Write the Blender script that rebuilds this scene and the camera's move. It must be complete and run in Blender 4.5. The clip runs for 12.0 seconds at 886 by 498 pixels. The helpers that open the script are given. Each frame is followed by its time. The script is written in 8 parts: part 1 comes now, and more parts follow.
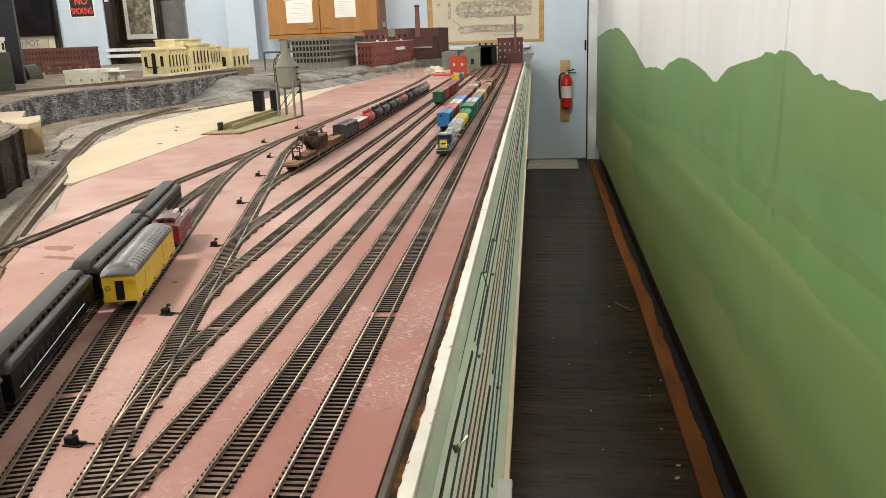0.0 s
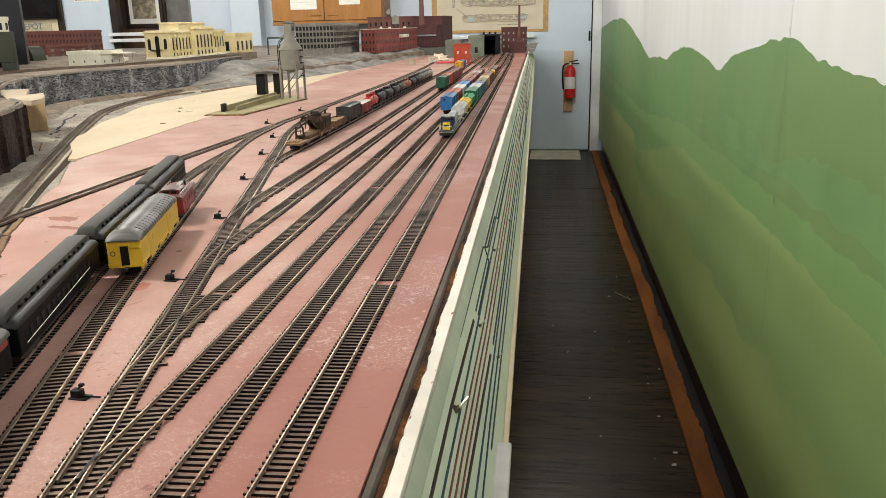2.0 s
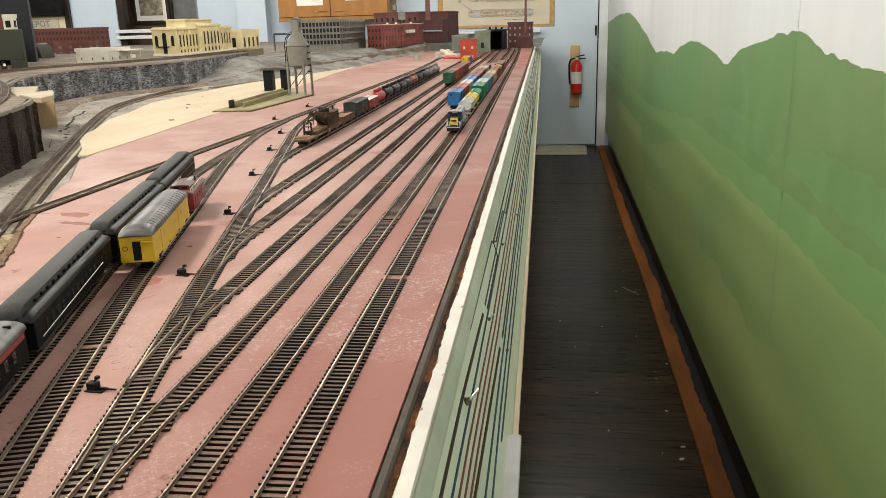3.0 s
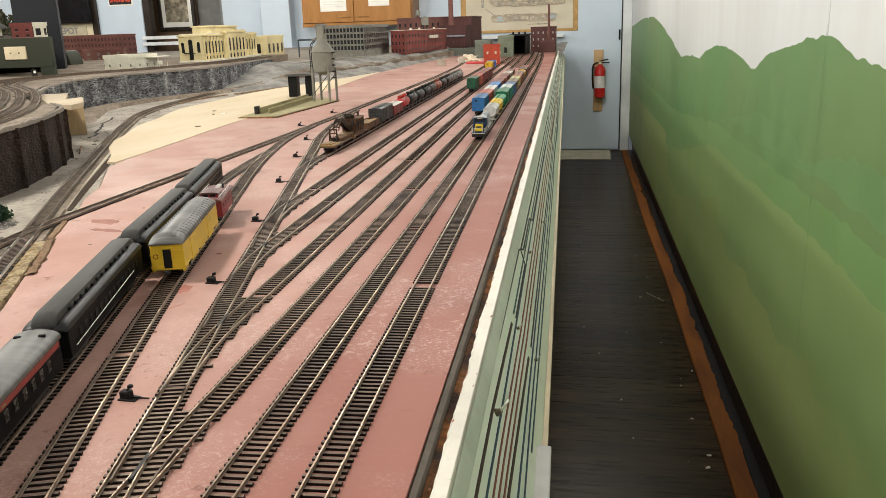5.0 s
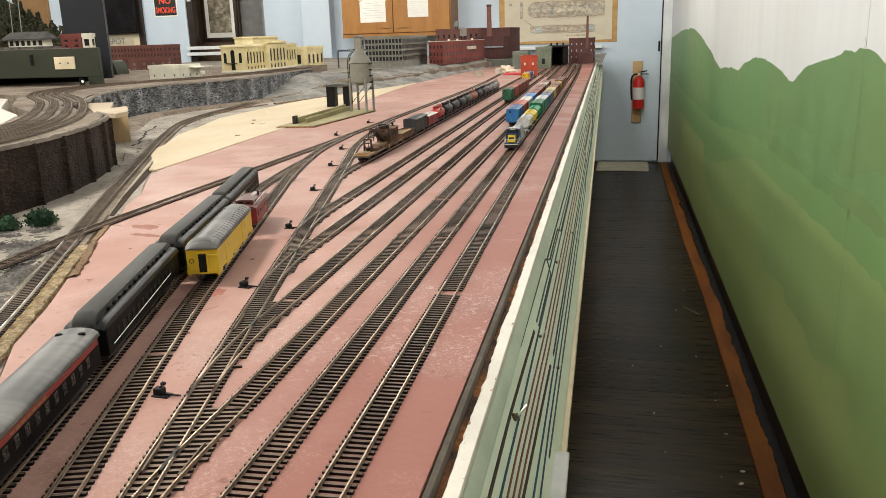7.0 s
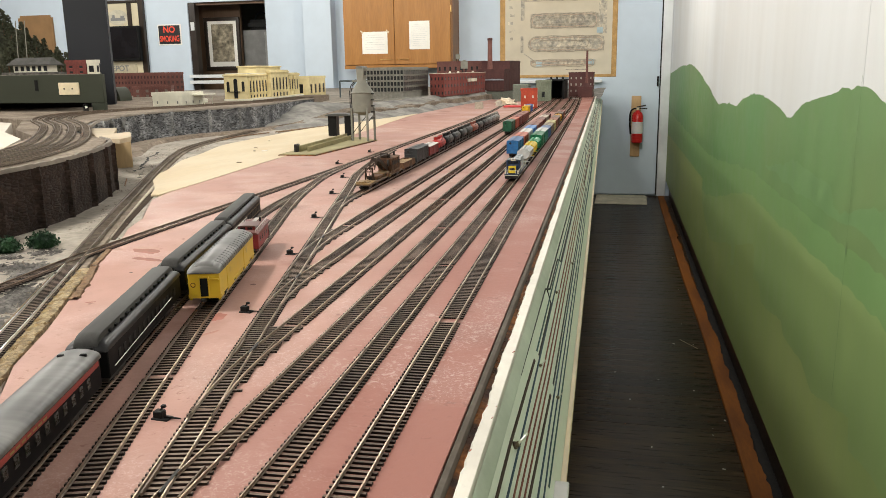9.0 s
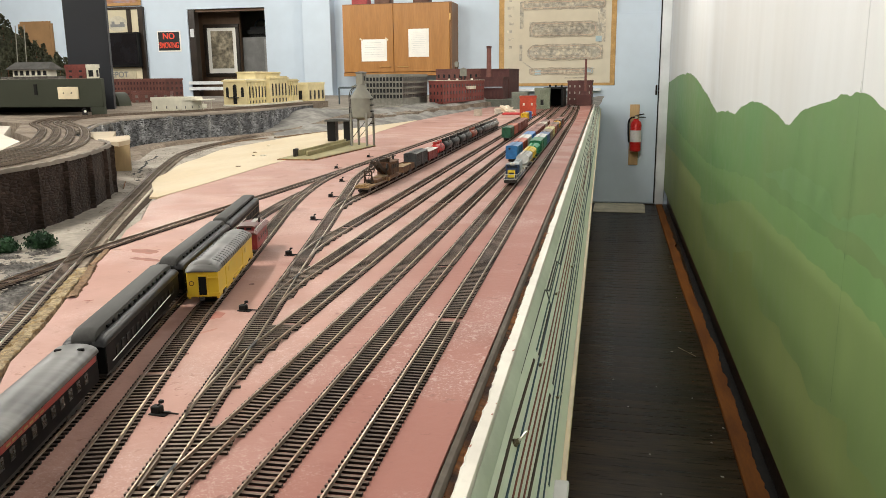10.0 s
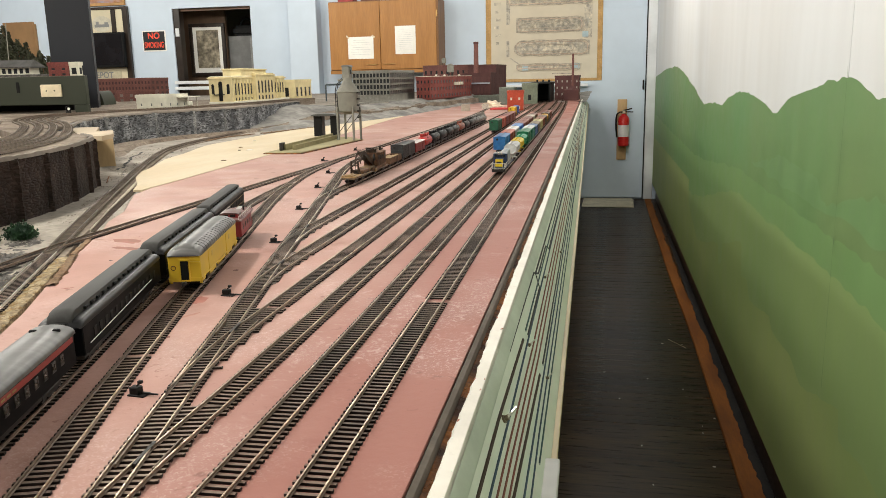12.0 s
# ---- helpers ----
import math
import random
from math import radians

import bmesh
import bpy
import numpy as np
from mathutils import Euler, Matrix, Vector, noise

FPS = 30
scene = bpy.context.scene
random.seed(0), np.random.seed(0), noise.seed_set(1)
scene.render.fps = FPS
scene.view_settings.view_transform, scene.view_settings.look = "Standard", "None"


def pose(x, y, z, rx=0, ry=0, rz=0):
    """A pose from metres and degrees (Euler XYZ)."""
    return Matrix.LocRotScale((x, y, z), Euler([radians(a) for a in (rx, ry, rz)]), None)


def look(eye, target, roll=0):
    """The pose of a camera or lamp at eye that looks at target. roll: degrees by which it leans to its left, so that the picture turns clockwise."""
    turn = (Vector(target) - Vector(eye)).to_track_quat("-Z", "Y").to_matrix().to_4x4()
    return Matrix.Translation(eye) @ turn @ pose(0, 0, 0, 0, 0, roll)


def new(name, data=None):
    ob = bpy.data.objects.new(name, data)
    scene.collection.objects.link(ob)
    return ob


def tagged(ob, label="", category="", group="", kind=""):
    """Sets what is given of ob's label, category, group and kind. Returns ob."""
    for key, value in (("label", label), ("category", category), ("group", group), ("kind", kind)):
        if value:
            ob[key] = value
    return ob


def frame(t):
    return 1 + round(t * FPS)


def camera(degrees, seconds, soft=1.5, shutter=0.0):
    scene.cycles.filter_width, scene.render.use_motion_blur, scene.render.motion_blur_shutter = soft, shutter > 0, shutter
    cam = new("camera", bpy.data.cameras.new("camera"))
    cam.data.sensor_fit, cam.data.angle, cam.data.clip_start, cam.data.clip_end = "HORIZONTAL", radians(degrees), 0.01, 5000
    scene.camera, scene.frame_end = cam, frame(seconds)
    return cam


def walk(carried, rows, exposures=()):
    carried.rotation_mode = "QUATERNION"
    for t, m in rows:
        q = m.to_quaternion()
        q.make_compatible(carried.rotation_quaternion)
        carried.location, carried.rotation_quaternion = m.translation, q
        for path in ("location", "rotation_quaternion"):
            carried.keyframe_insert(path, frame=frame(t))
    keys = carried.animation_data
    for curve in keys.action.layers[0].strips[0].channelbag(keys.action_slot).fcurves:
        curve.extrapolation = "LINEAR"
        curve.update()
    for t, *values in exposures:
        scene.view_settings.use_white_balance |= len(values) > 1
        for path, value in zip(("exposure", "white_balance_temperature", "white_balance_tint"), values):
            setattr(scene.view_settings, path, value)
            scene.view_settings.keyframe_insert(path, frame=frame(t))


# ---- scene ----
cam = camera(58.0, 12.0, soft=0.4)
PATH = [
    (0, (0.463, -0.144, 1.44), (0.183, 1.768, 0.921), -2.1),
    (0.5, (0.45, -0.148, 1.43), (0.177, 1.763, 0.908), -1.7),
    (1, (0.463, -0.147, 1.421), (0.194, 1.764, 0.894), -1.3),
    (1.5, (0.459, -0.157, 1.415), (0.185, 1.75, 0.88), -1.2),
    (2, (0.462, -0.156, 1.421), (0.181, 1.749, 0.881), -1.3),
    (2.5, (0.463, -0.157, 1.421), (0.175, 1.745, 0.875), -1.5),
    (3, (0.46, -0.162, 1.421), (0.163, 1.738, 0.871), -1.6),
    (5, (0.453, -0.16, 1.425), (0.102, 1.734, 0.887), -1.9),
    (5.5, (0.454, -0.171, 1.427), (0.082, 1.718, 0.887), -2.3),
    (6, (0.462, -0.171, 1.428), (0.069, 1.711, 0.877), -2.6),
    (6.5, (0.467, -0.171, 1.427), (0.048, 1.709, 0.886), -2.2),
    (7, (0.468, -0.176, 1.428), (0.027, 1.706, 0.917), -1.8),
    (9, (0.465, -0.181, 1.426), (0.027, 1.721, 0.989), -0.9),
    (9.5, (0.464, -0.181, 1.424), (0.031, 1.725, 0.999), -0.7),
    (10, (0.463, -0.181, 1.416), (0.029, 1.727, 0.999), -0.6),
    (10.5, (0.46, -0.18, 1.405), (0.026, 1.728, 0.992), -0.7),
    (11, (0.461, -0.178, 1.401), (0.033, 1.732, 0.988), -0.9),
    (11.5, (0.465, -0.172, 1.398), (0.047, 1.739, 0.982), -1.1),
    (12, (0.464, -0.171, 1.394), (0.055, 1.741, 0.974), -1.2),
]
walk(cam, [(t, look(eye, target, roll)) for t, eye, target, roll in PATH])

# ---- world and lights ----
scene.view_settings.exposure = 0.45
world = bpy.data.worlds.new("world")
scene.world = world
world.use_nodes = True
world.node_tree.nodes["Background"].inputs[0].default_value = (0.8, 0.85, 1.0, 1)
world.node_tree.nodes["Background"].inputs[1].default_value = 0.0

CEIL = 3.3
# Unseen lamps: places and watts chosen to match the room's brightness.
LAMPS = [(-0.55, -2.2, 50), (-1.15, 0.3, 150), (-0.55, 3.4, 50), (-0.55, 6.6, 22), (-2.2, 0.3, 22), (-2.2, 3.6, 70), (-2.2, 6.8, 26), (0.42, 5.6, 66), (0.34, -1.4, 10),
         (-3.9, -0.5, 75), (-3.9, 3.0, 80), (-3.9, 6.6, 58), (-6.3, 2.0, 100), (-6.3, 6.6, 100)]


def unseen_lamp(x, y, watts):
    """An unseen added lamp under the ceiling: it shines to all sides."""
    data = bpy.data.lights.new("unseen_point_lamp", "POINT")
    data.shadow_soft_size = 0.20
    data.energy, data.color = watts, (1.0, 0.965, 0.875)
    ob = new("unseen_point_lamp", data)
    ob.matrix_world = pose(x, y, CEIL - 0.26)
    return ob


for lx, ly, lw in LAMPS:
    unseen_lamp(lx, ly, lw)

# ---- materials ----
MATS = {}


def mat(name, color, rough=0.6, metal=0.0, var=0.12, scale=30.0, bump=0.0, bscale=None, spec=0.5, color2=None, big=None,
        stretch=(1, 1, 1), speck=0.0, coat=0.0):
    """A procedural surface: base colour varied at a fine and a coarse scale, with relief. Scales are per metre."""
    if name in MATS:
        return MATS[name]
    m = bpy.data.materials.new(name)
    m.use_nodes = True
    nt = m.node_tree
    n, l = nt.nodes, nt.links
    bsdf = n["Principled BSDF"]
    bsdf.inputs["Roughness"].default_value = rough
    bsdf.inputs["Metallic"].default_value = metal
    bsdf.inputs["Specular IOR Level"].default_value = spec
    bsdf.inputs["Coat Weight"].default_value = coat
    tc = n.new("ShaderNodeTexCoord")
    mp = n.new("ShaderNodeMapping")
    mp.inputs["Scale"].default_value = stretch
    l.new(tc.outputs["Object"], mp.inputs["Vector"])
    fine = n.new("ShaderNodeTexNoise")
    fine.inputs["Scale"].default_value, fine.inputs["Detail"].default_value = scale, 6
    coarse = n.new("ShaderNodeTexNoise")
    coarse.inputs["Scale"].default_value, coarse.inputs["Detail"].default_value = big or scale / 9, 3
    info = n.new("ShaderNodeObjectInfo")
    l.new(mp.outputs[0], fine.inputs["Vector"])
    l.new(mp.outputs[0], coarse.inputs["Vector"])
    c2 = color2 or tuple(min(1, c * 1.25 + min(0.01, c * 0.3)) for c in color)
    mix = n.new("ShaderNodeMix")
    mix.data_type = "RGBA"
    mix.inputs["A"].default_value, mix.inputs["B"].default_value = (*color, 1), (*c2, 1)
    ramp = n.new("ShaderNodeMapRange")
    ramp.inputs["From Min"].default_value, ramp.inputs["From Max"].default_value = 0.38, 0.64
    l.new(coarse.outputs["Fac"], ramp.inputs["Value"])
    l.new(ramp.outputs[0], mix.inputs["Factor"])
    hsv = n.new("ShaderNodeHueSaturation")
    vr = n.new("ShaderNodeMapRange")
    vr.inputs["From Min"].default_value, vr.inputs["From Max"].default_value = 0.3, 0.7
    vr.inputs["To Min"].default_value, vr.inputs["To Max"].default_value = 1 - var, 1 + var
    l.new(fine.outputs["Fac"], vr.inputs["Value"])
    rnd = n.new("ShaderNodeMapRange")
    rnd.inputs["To Min"].default_value, rnd.inputs["To Max"].default_value = 1 - var * 0.6, 1 + var * 0.6
    l.new(info.outputs["Random"], rnd.inputs["Value"])
    mul = n.new("ShaderNodeMath")
    mul.operation = "MULTIPLY"
    l.new(vr.outputs[0], mul.inputs[0])
    l.new(rnd.outputs[0], mul.inputs[1])
    l.new(mul.outputs[0], hsv.inputs["Value"])
    l.new(mix.outputs["Result"], hsv.inputs["Color"])
    out = hsv.outputs["Color"]
    if speck:
        vor = n.new("ShaderNodeTexNoise")
        vor.inputs["Scale"].default_value, vor.inputs["Detail"].default_value = scale * 2.2, 8
        l.new(mp.outputs[0], vor.inputs["Vector"])
        gt = n.new("ShaderNodeMapRange")
        gt.inputs["From Min"].default_value, gt.inputs["From Max"].default_value = 0.62, 0.70
        gt.inputs["To Max"].default_value = speck
        l.new(vor.outputs["Fac"], gt.inputs["Value"])
        mk = n.new("ShaderNodeMix")
        mk.data_type = "RGBA"
        mk.inputs["B"].default_value = (*[c * 0.45 for c in color], 1)
        l.new(gt.outputs[0], mk.inputs["Factor"])
        l.new(out, mk.inputs["A"])
        out = mk.outputs["Result"]
    l.new(out, bsdf.inputs["Base Color"])
    rr = n.new("ShaderNodeMapRange")
    rr.inputs["To Min"].default_value, rr.inputs["To Max"].default_value = max(0.03, rough - 0.12), min(1, rough + 0.12)
    l.new(fine.outputs["Fac"], rr.inputs["Value"])
    l.new(rr.outputs[0], bsdf.inputs["Roughness"])
    if bump:
        bn = n.new("ShaderNodeTexNoise")
        bn.inputs["Scale"].default_value, bn.inputs["Detail"].default_value = bscale or scale, 8
        l.new(mp.outputs[0], bn.inputs["Vector"])
        b = n.new("ShaderNodeBump")
        b.inputs["Strength"].default_value, b.inputs["Distance"].default_value = 0.6, bump
        l.new(bn.outputs["Fac"], b.inputs["Height"])
        l.new(b.outputs[0], bsdf.inputs["Normal"])
    MATS[name] = m
    return m


def plain(name, color, rough=0.5, metal=0.0, spec=0.4):
    return mat(name, color, rough, metal, var=0.06, scale=60, spec=spec)


M_pink = mat("pink_paint", (0.392, 0.218, 0.180), 0.5, var=0.06, scale=18, color2=(0.428, 0.262, 0.224), big=3.0, bump=0.0008, bscale=140, speck=0.10, spec=0.18)


def worn_board(m, fresh, pale):
    """Wear of the painted board: a fresher strip along its rim, darker blots, pale scuffs, glints painted as pale
    speckle, and uneven gloss.
    """
    n, l = m.node_tree.nodes, m.node_tree.links
    bsdf = n["Principled BSDF"]

    def node(kind, **values):
        q = n.new(kind)
        for k, v in values.items():
            q.inputs[k.replace("_", " ")].default_value = v
        return q

    def over(below, color, factor):
        q = n.new("ShaderNodeMix")
        q.data_type = "RGBA"
        q.inputs["B"].default_value = (*color, 1)
        l.new(factor, q.inputs["Factor"])
        l.new(below, q.inputs["A"])
        return q.outputs["Result"]

    def times(a, b):
        q = n.new("ShaderNodeMath")
        q.operation = "MULTIPLY"
        l.new(a, q.inputs[0])
        l.new(b, q.inputs[1])
        return q.outputs[0]

    tc = n.new("ShaderNodeTexCoord")
    obj = tc.outputs["Object"]

    def blots(scale, lo, hi, top, detail=5, distortion=0.0):
        q = node("ShaderNodeTexNoise", Scale=scale, Detail=detail, Distortion=distortion)
        l.new(obj, q.inputs["Vector"])
        r = node("ShaderNodeMapRange", From_Min=lo, From_Max=hi, To_Max=top)
        l.new(q.outputs["Fac"], r.inputs["Value"])
        return r.outputs[0]

    old = bsdf.inputs["Base Color"].links[0].from_socket
    sep = n.new("ShaderNodeSeparateXYZ")
    l.new(obj, sep.inputs[0])
    wob = node("ShaderNodeTexNoise", Scale=4.0, Detail=5.0)
    l.new(obj, wob.inputs["Vector"])
    run = n.new("ShaderNodeMath")
    run.operation = "MULTIPLY_ADD"
    run.inputs[1].default_value = 0.050
    l.new(sep.outputs["Y"], run.inputs[0])
    l.new(sep.outputs["X"], run.inputs[2])
    add = n.new("ShaderNodeMath")
    add.operation = "MULTIPLY_ADD"
    add.inputs[1].default_value = 0.22
    l.new(wob.outputs["Fac"], add.inputs[0])
    l.new(run.outputs[0], add.inputs[2])
    rim = node("ShaderNodeMapRange", From_Min=0.26, From_Max=0.42, To_Max=0.95)
    l.new(add.outputs[0], rim.inputs["Value"])
    out = over(old, fresh, rim.outputs[0])
    out = over(out, tuple(c * 0.8 for c in fresh), blots(7.0, 0.60, 0.68, 0.55))
    out = over(out, tuple(c * 0.55 for c in fresh), blots(34.0, 0.68, 0.73, 0.6, 3))
    patch = blots(6.5, 0.48, 0.60, 1.0, 5)
    # Fine pale speckle: glossy glints put into the colour.
    out = over(out, pale, times(patch, blots(420.0, 0.53, 0.66, 0.32, 8, 0.9)))
    out = over(out, pale, times(blots(3.2, 0.50, 0.62, 1.0, 4), blots(85.0, 0.56, 0.72, 0.42, 7, 1.6)))
    out = over(out, tuple(c * 0.7 for c in fresh), times(blots(4.1, 0.48, 0.60, 1.0, 4), blots(150.0, 0.63, 0.72, 0.5, 6, 0.8)))
    l.new(out, bsdf.inputs["Base Color"])
    gloss = node("ShaderNodeMapRange", To_Min=0.60, To_Max=0.48)
    l.new(patch, gloss.inputs["Value"])
    l.new(gloss.outputs[0], bsdf.inputs["Roughness"])


worn_board(M_pink, (0.275, 0.114, 0.090), (0.62, 0.49, 0.43))
M_chip = plain("red_brown_undercoat", (0.26, 0.10, 0.07), 0.8)
M_deck = mat("brown_ballast_deck", (0.150, 0.116, 0.089), 0.95, var=0.35, scale=90, color2=(0.26, 0.212, 0.166), big=9, bump=0.004, speck=0.3, spec=0.2)
M_ply = mat("raw_plywood", (0.565, 0.455, 0.295), 0.7, var=0.05, scale=24, color2=(0.60, 0.505, 0.355), stretch=(4, 1, 1))
M_greyground = mat("grey_ground", (0.235, 0.205, 0.172), 0.92, var=0.22, scale=70, color2=(0.36, 0.32, 0.27), big=6, bump=0.004, speck=0.45)
M_ballast = mat("dark_ballast", (0.055, 0.051, 0.048), 0.95, var=0.5, scale=260, color2=(0.125, 0.116, 0.107), bump=0.003, bscale=350, spec=0.15)
M_cork = mat("cork_roadbed", (0.19, 0.128, 0.072), 0.9, var=0.35, scale=260, color2=(0.29, 0.205, 0.12), bump=0.0015, speck=0.5, spec=0.15)
M_hill = mat("plaster_hill", (0.155, 0.148, 0.140), 0.95, var=0.2, scale=40, color2=(0.30, 0.285, 0.26), big=5, bump=0.008, bscale=30)
M_tie = mat("plastic_tie", (0.0075, 0.0046, 0.0036), 0.55, spec=0.16, var=0.35, scale=80, color2=(0.012, 0.008, 0.007))
M_tie_old = mat("weathered_tie", (0.095, 0.074, 0.056), 0.85, var=0.35, scale=80, color2=(0.15, 0.12, 0.093), spec=0.2)


def dusty_sheen(m, dust_sheen, low, high):
    """Dustiness and sheen painted as a pale tone on upward faces, thicker in patches."""
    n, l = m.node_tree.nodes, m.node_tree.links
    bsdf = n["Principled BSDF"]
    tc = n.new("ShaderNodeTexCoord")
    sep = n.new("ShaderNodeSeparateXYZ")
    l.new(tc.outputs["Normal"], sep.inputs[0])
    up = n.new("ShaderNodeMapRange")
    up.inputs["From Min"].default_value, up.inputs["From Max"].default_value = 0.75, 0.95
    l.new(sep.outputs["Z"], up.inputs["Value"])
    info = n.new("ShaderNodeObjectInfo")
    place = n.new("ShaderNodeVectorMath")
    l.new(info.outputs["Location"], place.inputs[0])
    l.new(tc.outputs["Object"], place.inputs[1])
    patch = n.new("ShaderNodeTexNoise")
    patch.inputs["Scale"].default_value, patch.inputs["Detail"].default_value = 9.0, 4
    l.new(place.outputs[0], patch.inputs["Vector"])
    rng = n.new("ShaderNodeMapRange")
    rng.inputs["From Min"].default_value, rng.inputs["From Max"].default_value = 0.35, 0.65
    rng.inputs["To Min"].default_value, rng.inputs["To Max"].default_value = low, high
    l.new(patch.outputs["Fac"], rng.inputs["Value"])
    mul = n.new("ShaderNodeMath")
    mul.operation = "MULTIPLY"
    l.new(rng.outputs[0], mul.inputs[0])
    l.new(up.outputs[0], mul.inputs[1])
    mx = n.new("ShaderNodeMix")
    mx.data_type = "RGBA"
    mx.inputs["B"].default_value = (*dust_sheen, 1)
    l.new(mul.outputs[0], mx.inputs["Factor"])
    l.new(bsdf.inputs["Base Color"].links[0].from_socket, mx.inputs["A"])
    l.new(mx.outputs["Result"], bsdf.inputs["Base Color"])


M_railside = mat("tarnished_rail", (0.105, 0.070, 0.046), 0.5, 0.3, var=0.2, scale=60)
M_railhead = mat("nickel_rail_head", (0.37, 0.285, 0.215), 0.36, 1.0, var=0.25, scale=40)
M_black = plain("black_plastic", (0.005, 0.005, 0.005), 0.55, spec=0.2)
M_darkmetal = mat("blackened_metal", (0.014, 0.012, 0.011), 0.5, 0.0, var=0.3, scale=80, spec=0.3)
M_white_strip = mat("cream_paint", (0.54, 0.51, 0.445), 0.5, var=0.08, scale=40, bump=0.0012, bscale=60, speck=0.2)
M_panel = mat("sage_panel", (0.55, 0.595, 0.49), 0.5, var=0.07, scale=30, color2=(0.58, 0.62, 0.52), bump=0.0003)
M_rust = mat("raw_edge", (0.20, 0.075, 0.016), 0.85, var=0.5, scale=120, color2=(0.035, 0.014, 0.008), big=22, bump=0.004)
M_edgegrey = mat("homasote_edge", (0.066, 0.054, 0.041), 0.9, var=0.25, scale=70)
M_tan = mat("tan_wood", (0.50, 0.41, 0.26), 0.6, var=0.1, scale=30, stretch=(6, 1, 6))
M_floor = mat("worn_brown_floor", (0.0230, 0.0128, 0.0055), 0.30, var=0.6, scale=16, color2=(0.047, 0.029, 0.0145), big=2.2, stretch=(0.4, 4, 1), bump=0.0016, bscale=14, speck=0.7, spec=0.07)
M_floor_gap = plain("floor_gap", (0.012, 0.011, 0.010), 0.9)
M_wallblue = mat("pale_blue_paint", (0.60, 0.695, 0.80), 0.6, var=0.03, scale=6, color2=(0.63, 0.725, 0.83), bump=0.0006, bscale=90)
M_sky = mat("mural_white", (0.73, 0.745, 0.755), 0.62, var=0.03, scale=5, color2=(0.685, 0.69, 0.685), big=1.6, stretch=(1, 1.6, 0.30), bump=0.0010, bscale=24)
M_green = mat("mural_green", (0.130, 0.268, 0.094), 0.50, var=0.05, scale=11, color2=(0.168, 0.262, 0.096), big=0.9, bump=0.0010, bscale=26)
M_green2 = mat("mural_bright_green", (0.178, 0.318, 0.112), 0.50, var=0.05, scale=11, color2=(0.200, 0.322, 0.115), big=1.1, bump=0.0010, bscale=26)
M_green3 = mat("mural_dark_green", (0.262, 0.345, 0.118), 0.55, var=0.06, scale=11, color2=(0.315, 0.385, 0.138), big=1.6, bump=0.0010, bscale=26)
M_green4 = mat("mural_olive_green", (0.275, 0.378, 0.138), 0.52, var=0.05, scale=11, color2=(0.228, 0.328, 0.120), big=1.1, bump=0.0010, bscale=26)
M_green5 = mat("mural_pale_green", (0.165, 0.290, 0.110), 0.45, var=0.06, scale=11, color2=(0.155, 0.275, 0.104), big=3, bump=0.0010, bscale=26)
M_strip = mat("brown_strip", (0.225, 0.080, 0.016), 0.75, spec=0.12, var=0.15, scale=20, color2=(0.16, 0.055, 0.014), big=2.5, stretch=(6, 1, 6), bump=0.0008)
M_whitetrim = mat("white_trim", (0.66, 0.68, 0.69), 0.5, var=0.03, scale=20)
M_ceil = plain("low_bounce_ceiling", (0.034, 0.033, 0.032), 0.9)
M_mat = mat("cream_mat", (0.60, 0.54, 0.42), 0.9, var=0.08, scale=60, bump=0.002, bscale=200)
M_oak = mat("oak_veneer", (0.355, 0.150, 0.028), 0.42, var=0.10, scale=16, color2=(0.40, 0.178, 0.038), stretch=(8, 8, 0.8))
M_cork_board = mat("cork_board", (0.45, 0.27, 0.10), 0.85, var=0.15, scale=120, speck=0.2)
M_paper = mat("paper", (0.78, 0.76, 0.71), 0.8, var=0.02, scale=20)
M_map = mat("aged_map_paper", (0.70, 0.635, 0.505), 0.75, var=0.05, scale=8, color2=(0.64, 0.555, 0.42))
M_ink = plain("pale_ink", (0.20, 0.20, 0.20), 0.8)
M_ink2 = mat("map_ink", (0.36, 0.33, 0.28), 0.8, var=0.3, scale=40, color2=(0.60, 0.53, 0.41), big=26)
M_inkblue = plain("blue_crayon", (0.40, 0.50, 0.53), 0.8)
M_red = plain("extinguisher_red", (0.52, 0.018, 0.016), 0.28)
M_signblack = plain("sign_black", (0.012, 0.012, 0.013), 0.4)
M_signred = plain("sign_red", (0.85, 0.075, 0.035), 0.5)
M_column = mat("dark_column_paint", (0.011, 0.012, 0.016), 0.5, var=0.1, scale=8, spec=0.25)
M_olive = mat("olive_board", (0.040, 0.045, 0.031), 0.55, var=0.06, scale=10, color2=(0.047, 0.052, 0.037), spec=0.3)
M_ivory = plain("ivory_plate", (0.70, 0.60, 0.42), 0.4)
M_screen = plain("dark_screen", (0.008, 0.008, 0.010), 0.15)
M_brownwall = mat("brown_panelling", (0.115, 0.065, 0.036), 0.6, var=0.12, scale=10, stretch=(8, 8, 0.8))
M_frame = plain("dark_wood_frame", (0.022, 0.015, 0.011), 0.35)
M_picture = mat("sepia_picture", (0.34, 0.29, 0.21), 0.5, var=0.6, scale=22, color2=(0.10, 0.085, 0.06), big=7)
M_painting = mat("warm_painting", (0.45, 0.20, 0.08), 0.5, var=0.5, scale=16, color2=(0.12, 0.16, 0.25), big=8)
M_locker = plain("grey_locker", (0.17, 0.17, 0.165), 0.45)
M_foliage = mat("model_foliage", (0.010, 0.030, 0.014), 0.6, var=0.5, scale=120, color2=(0.036, 0.082, 0.036), big=40, spec=0.2)
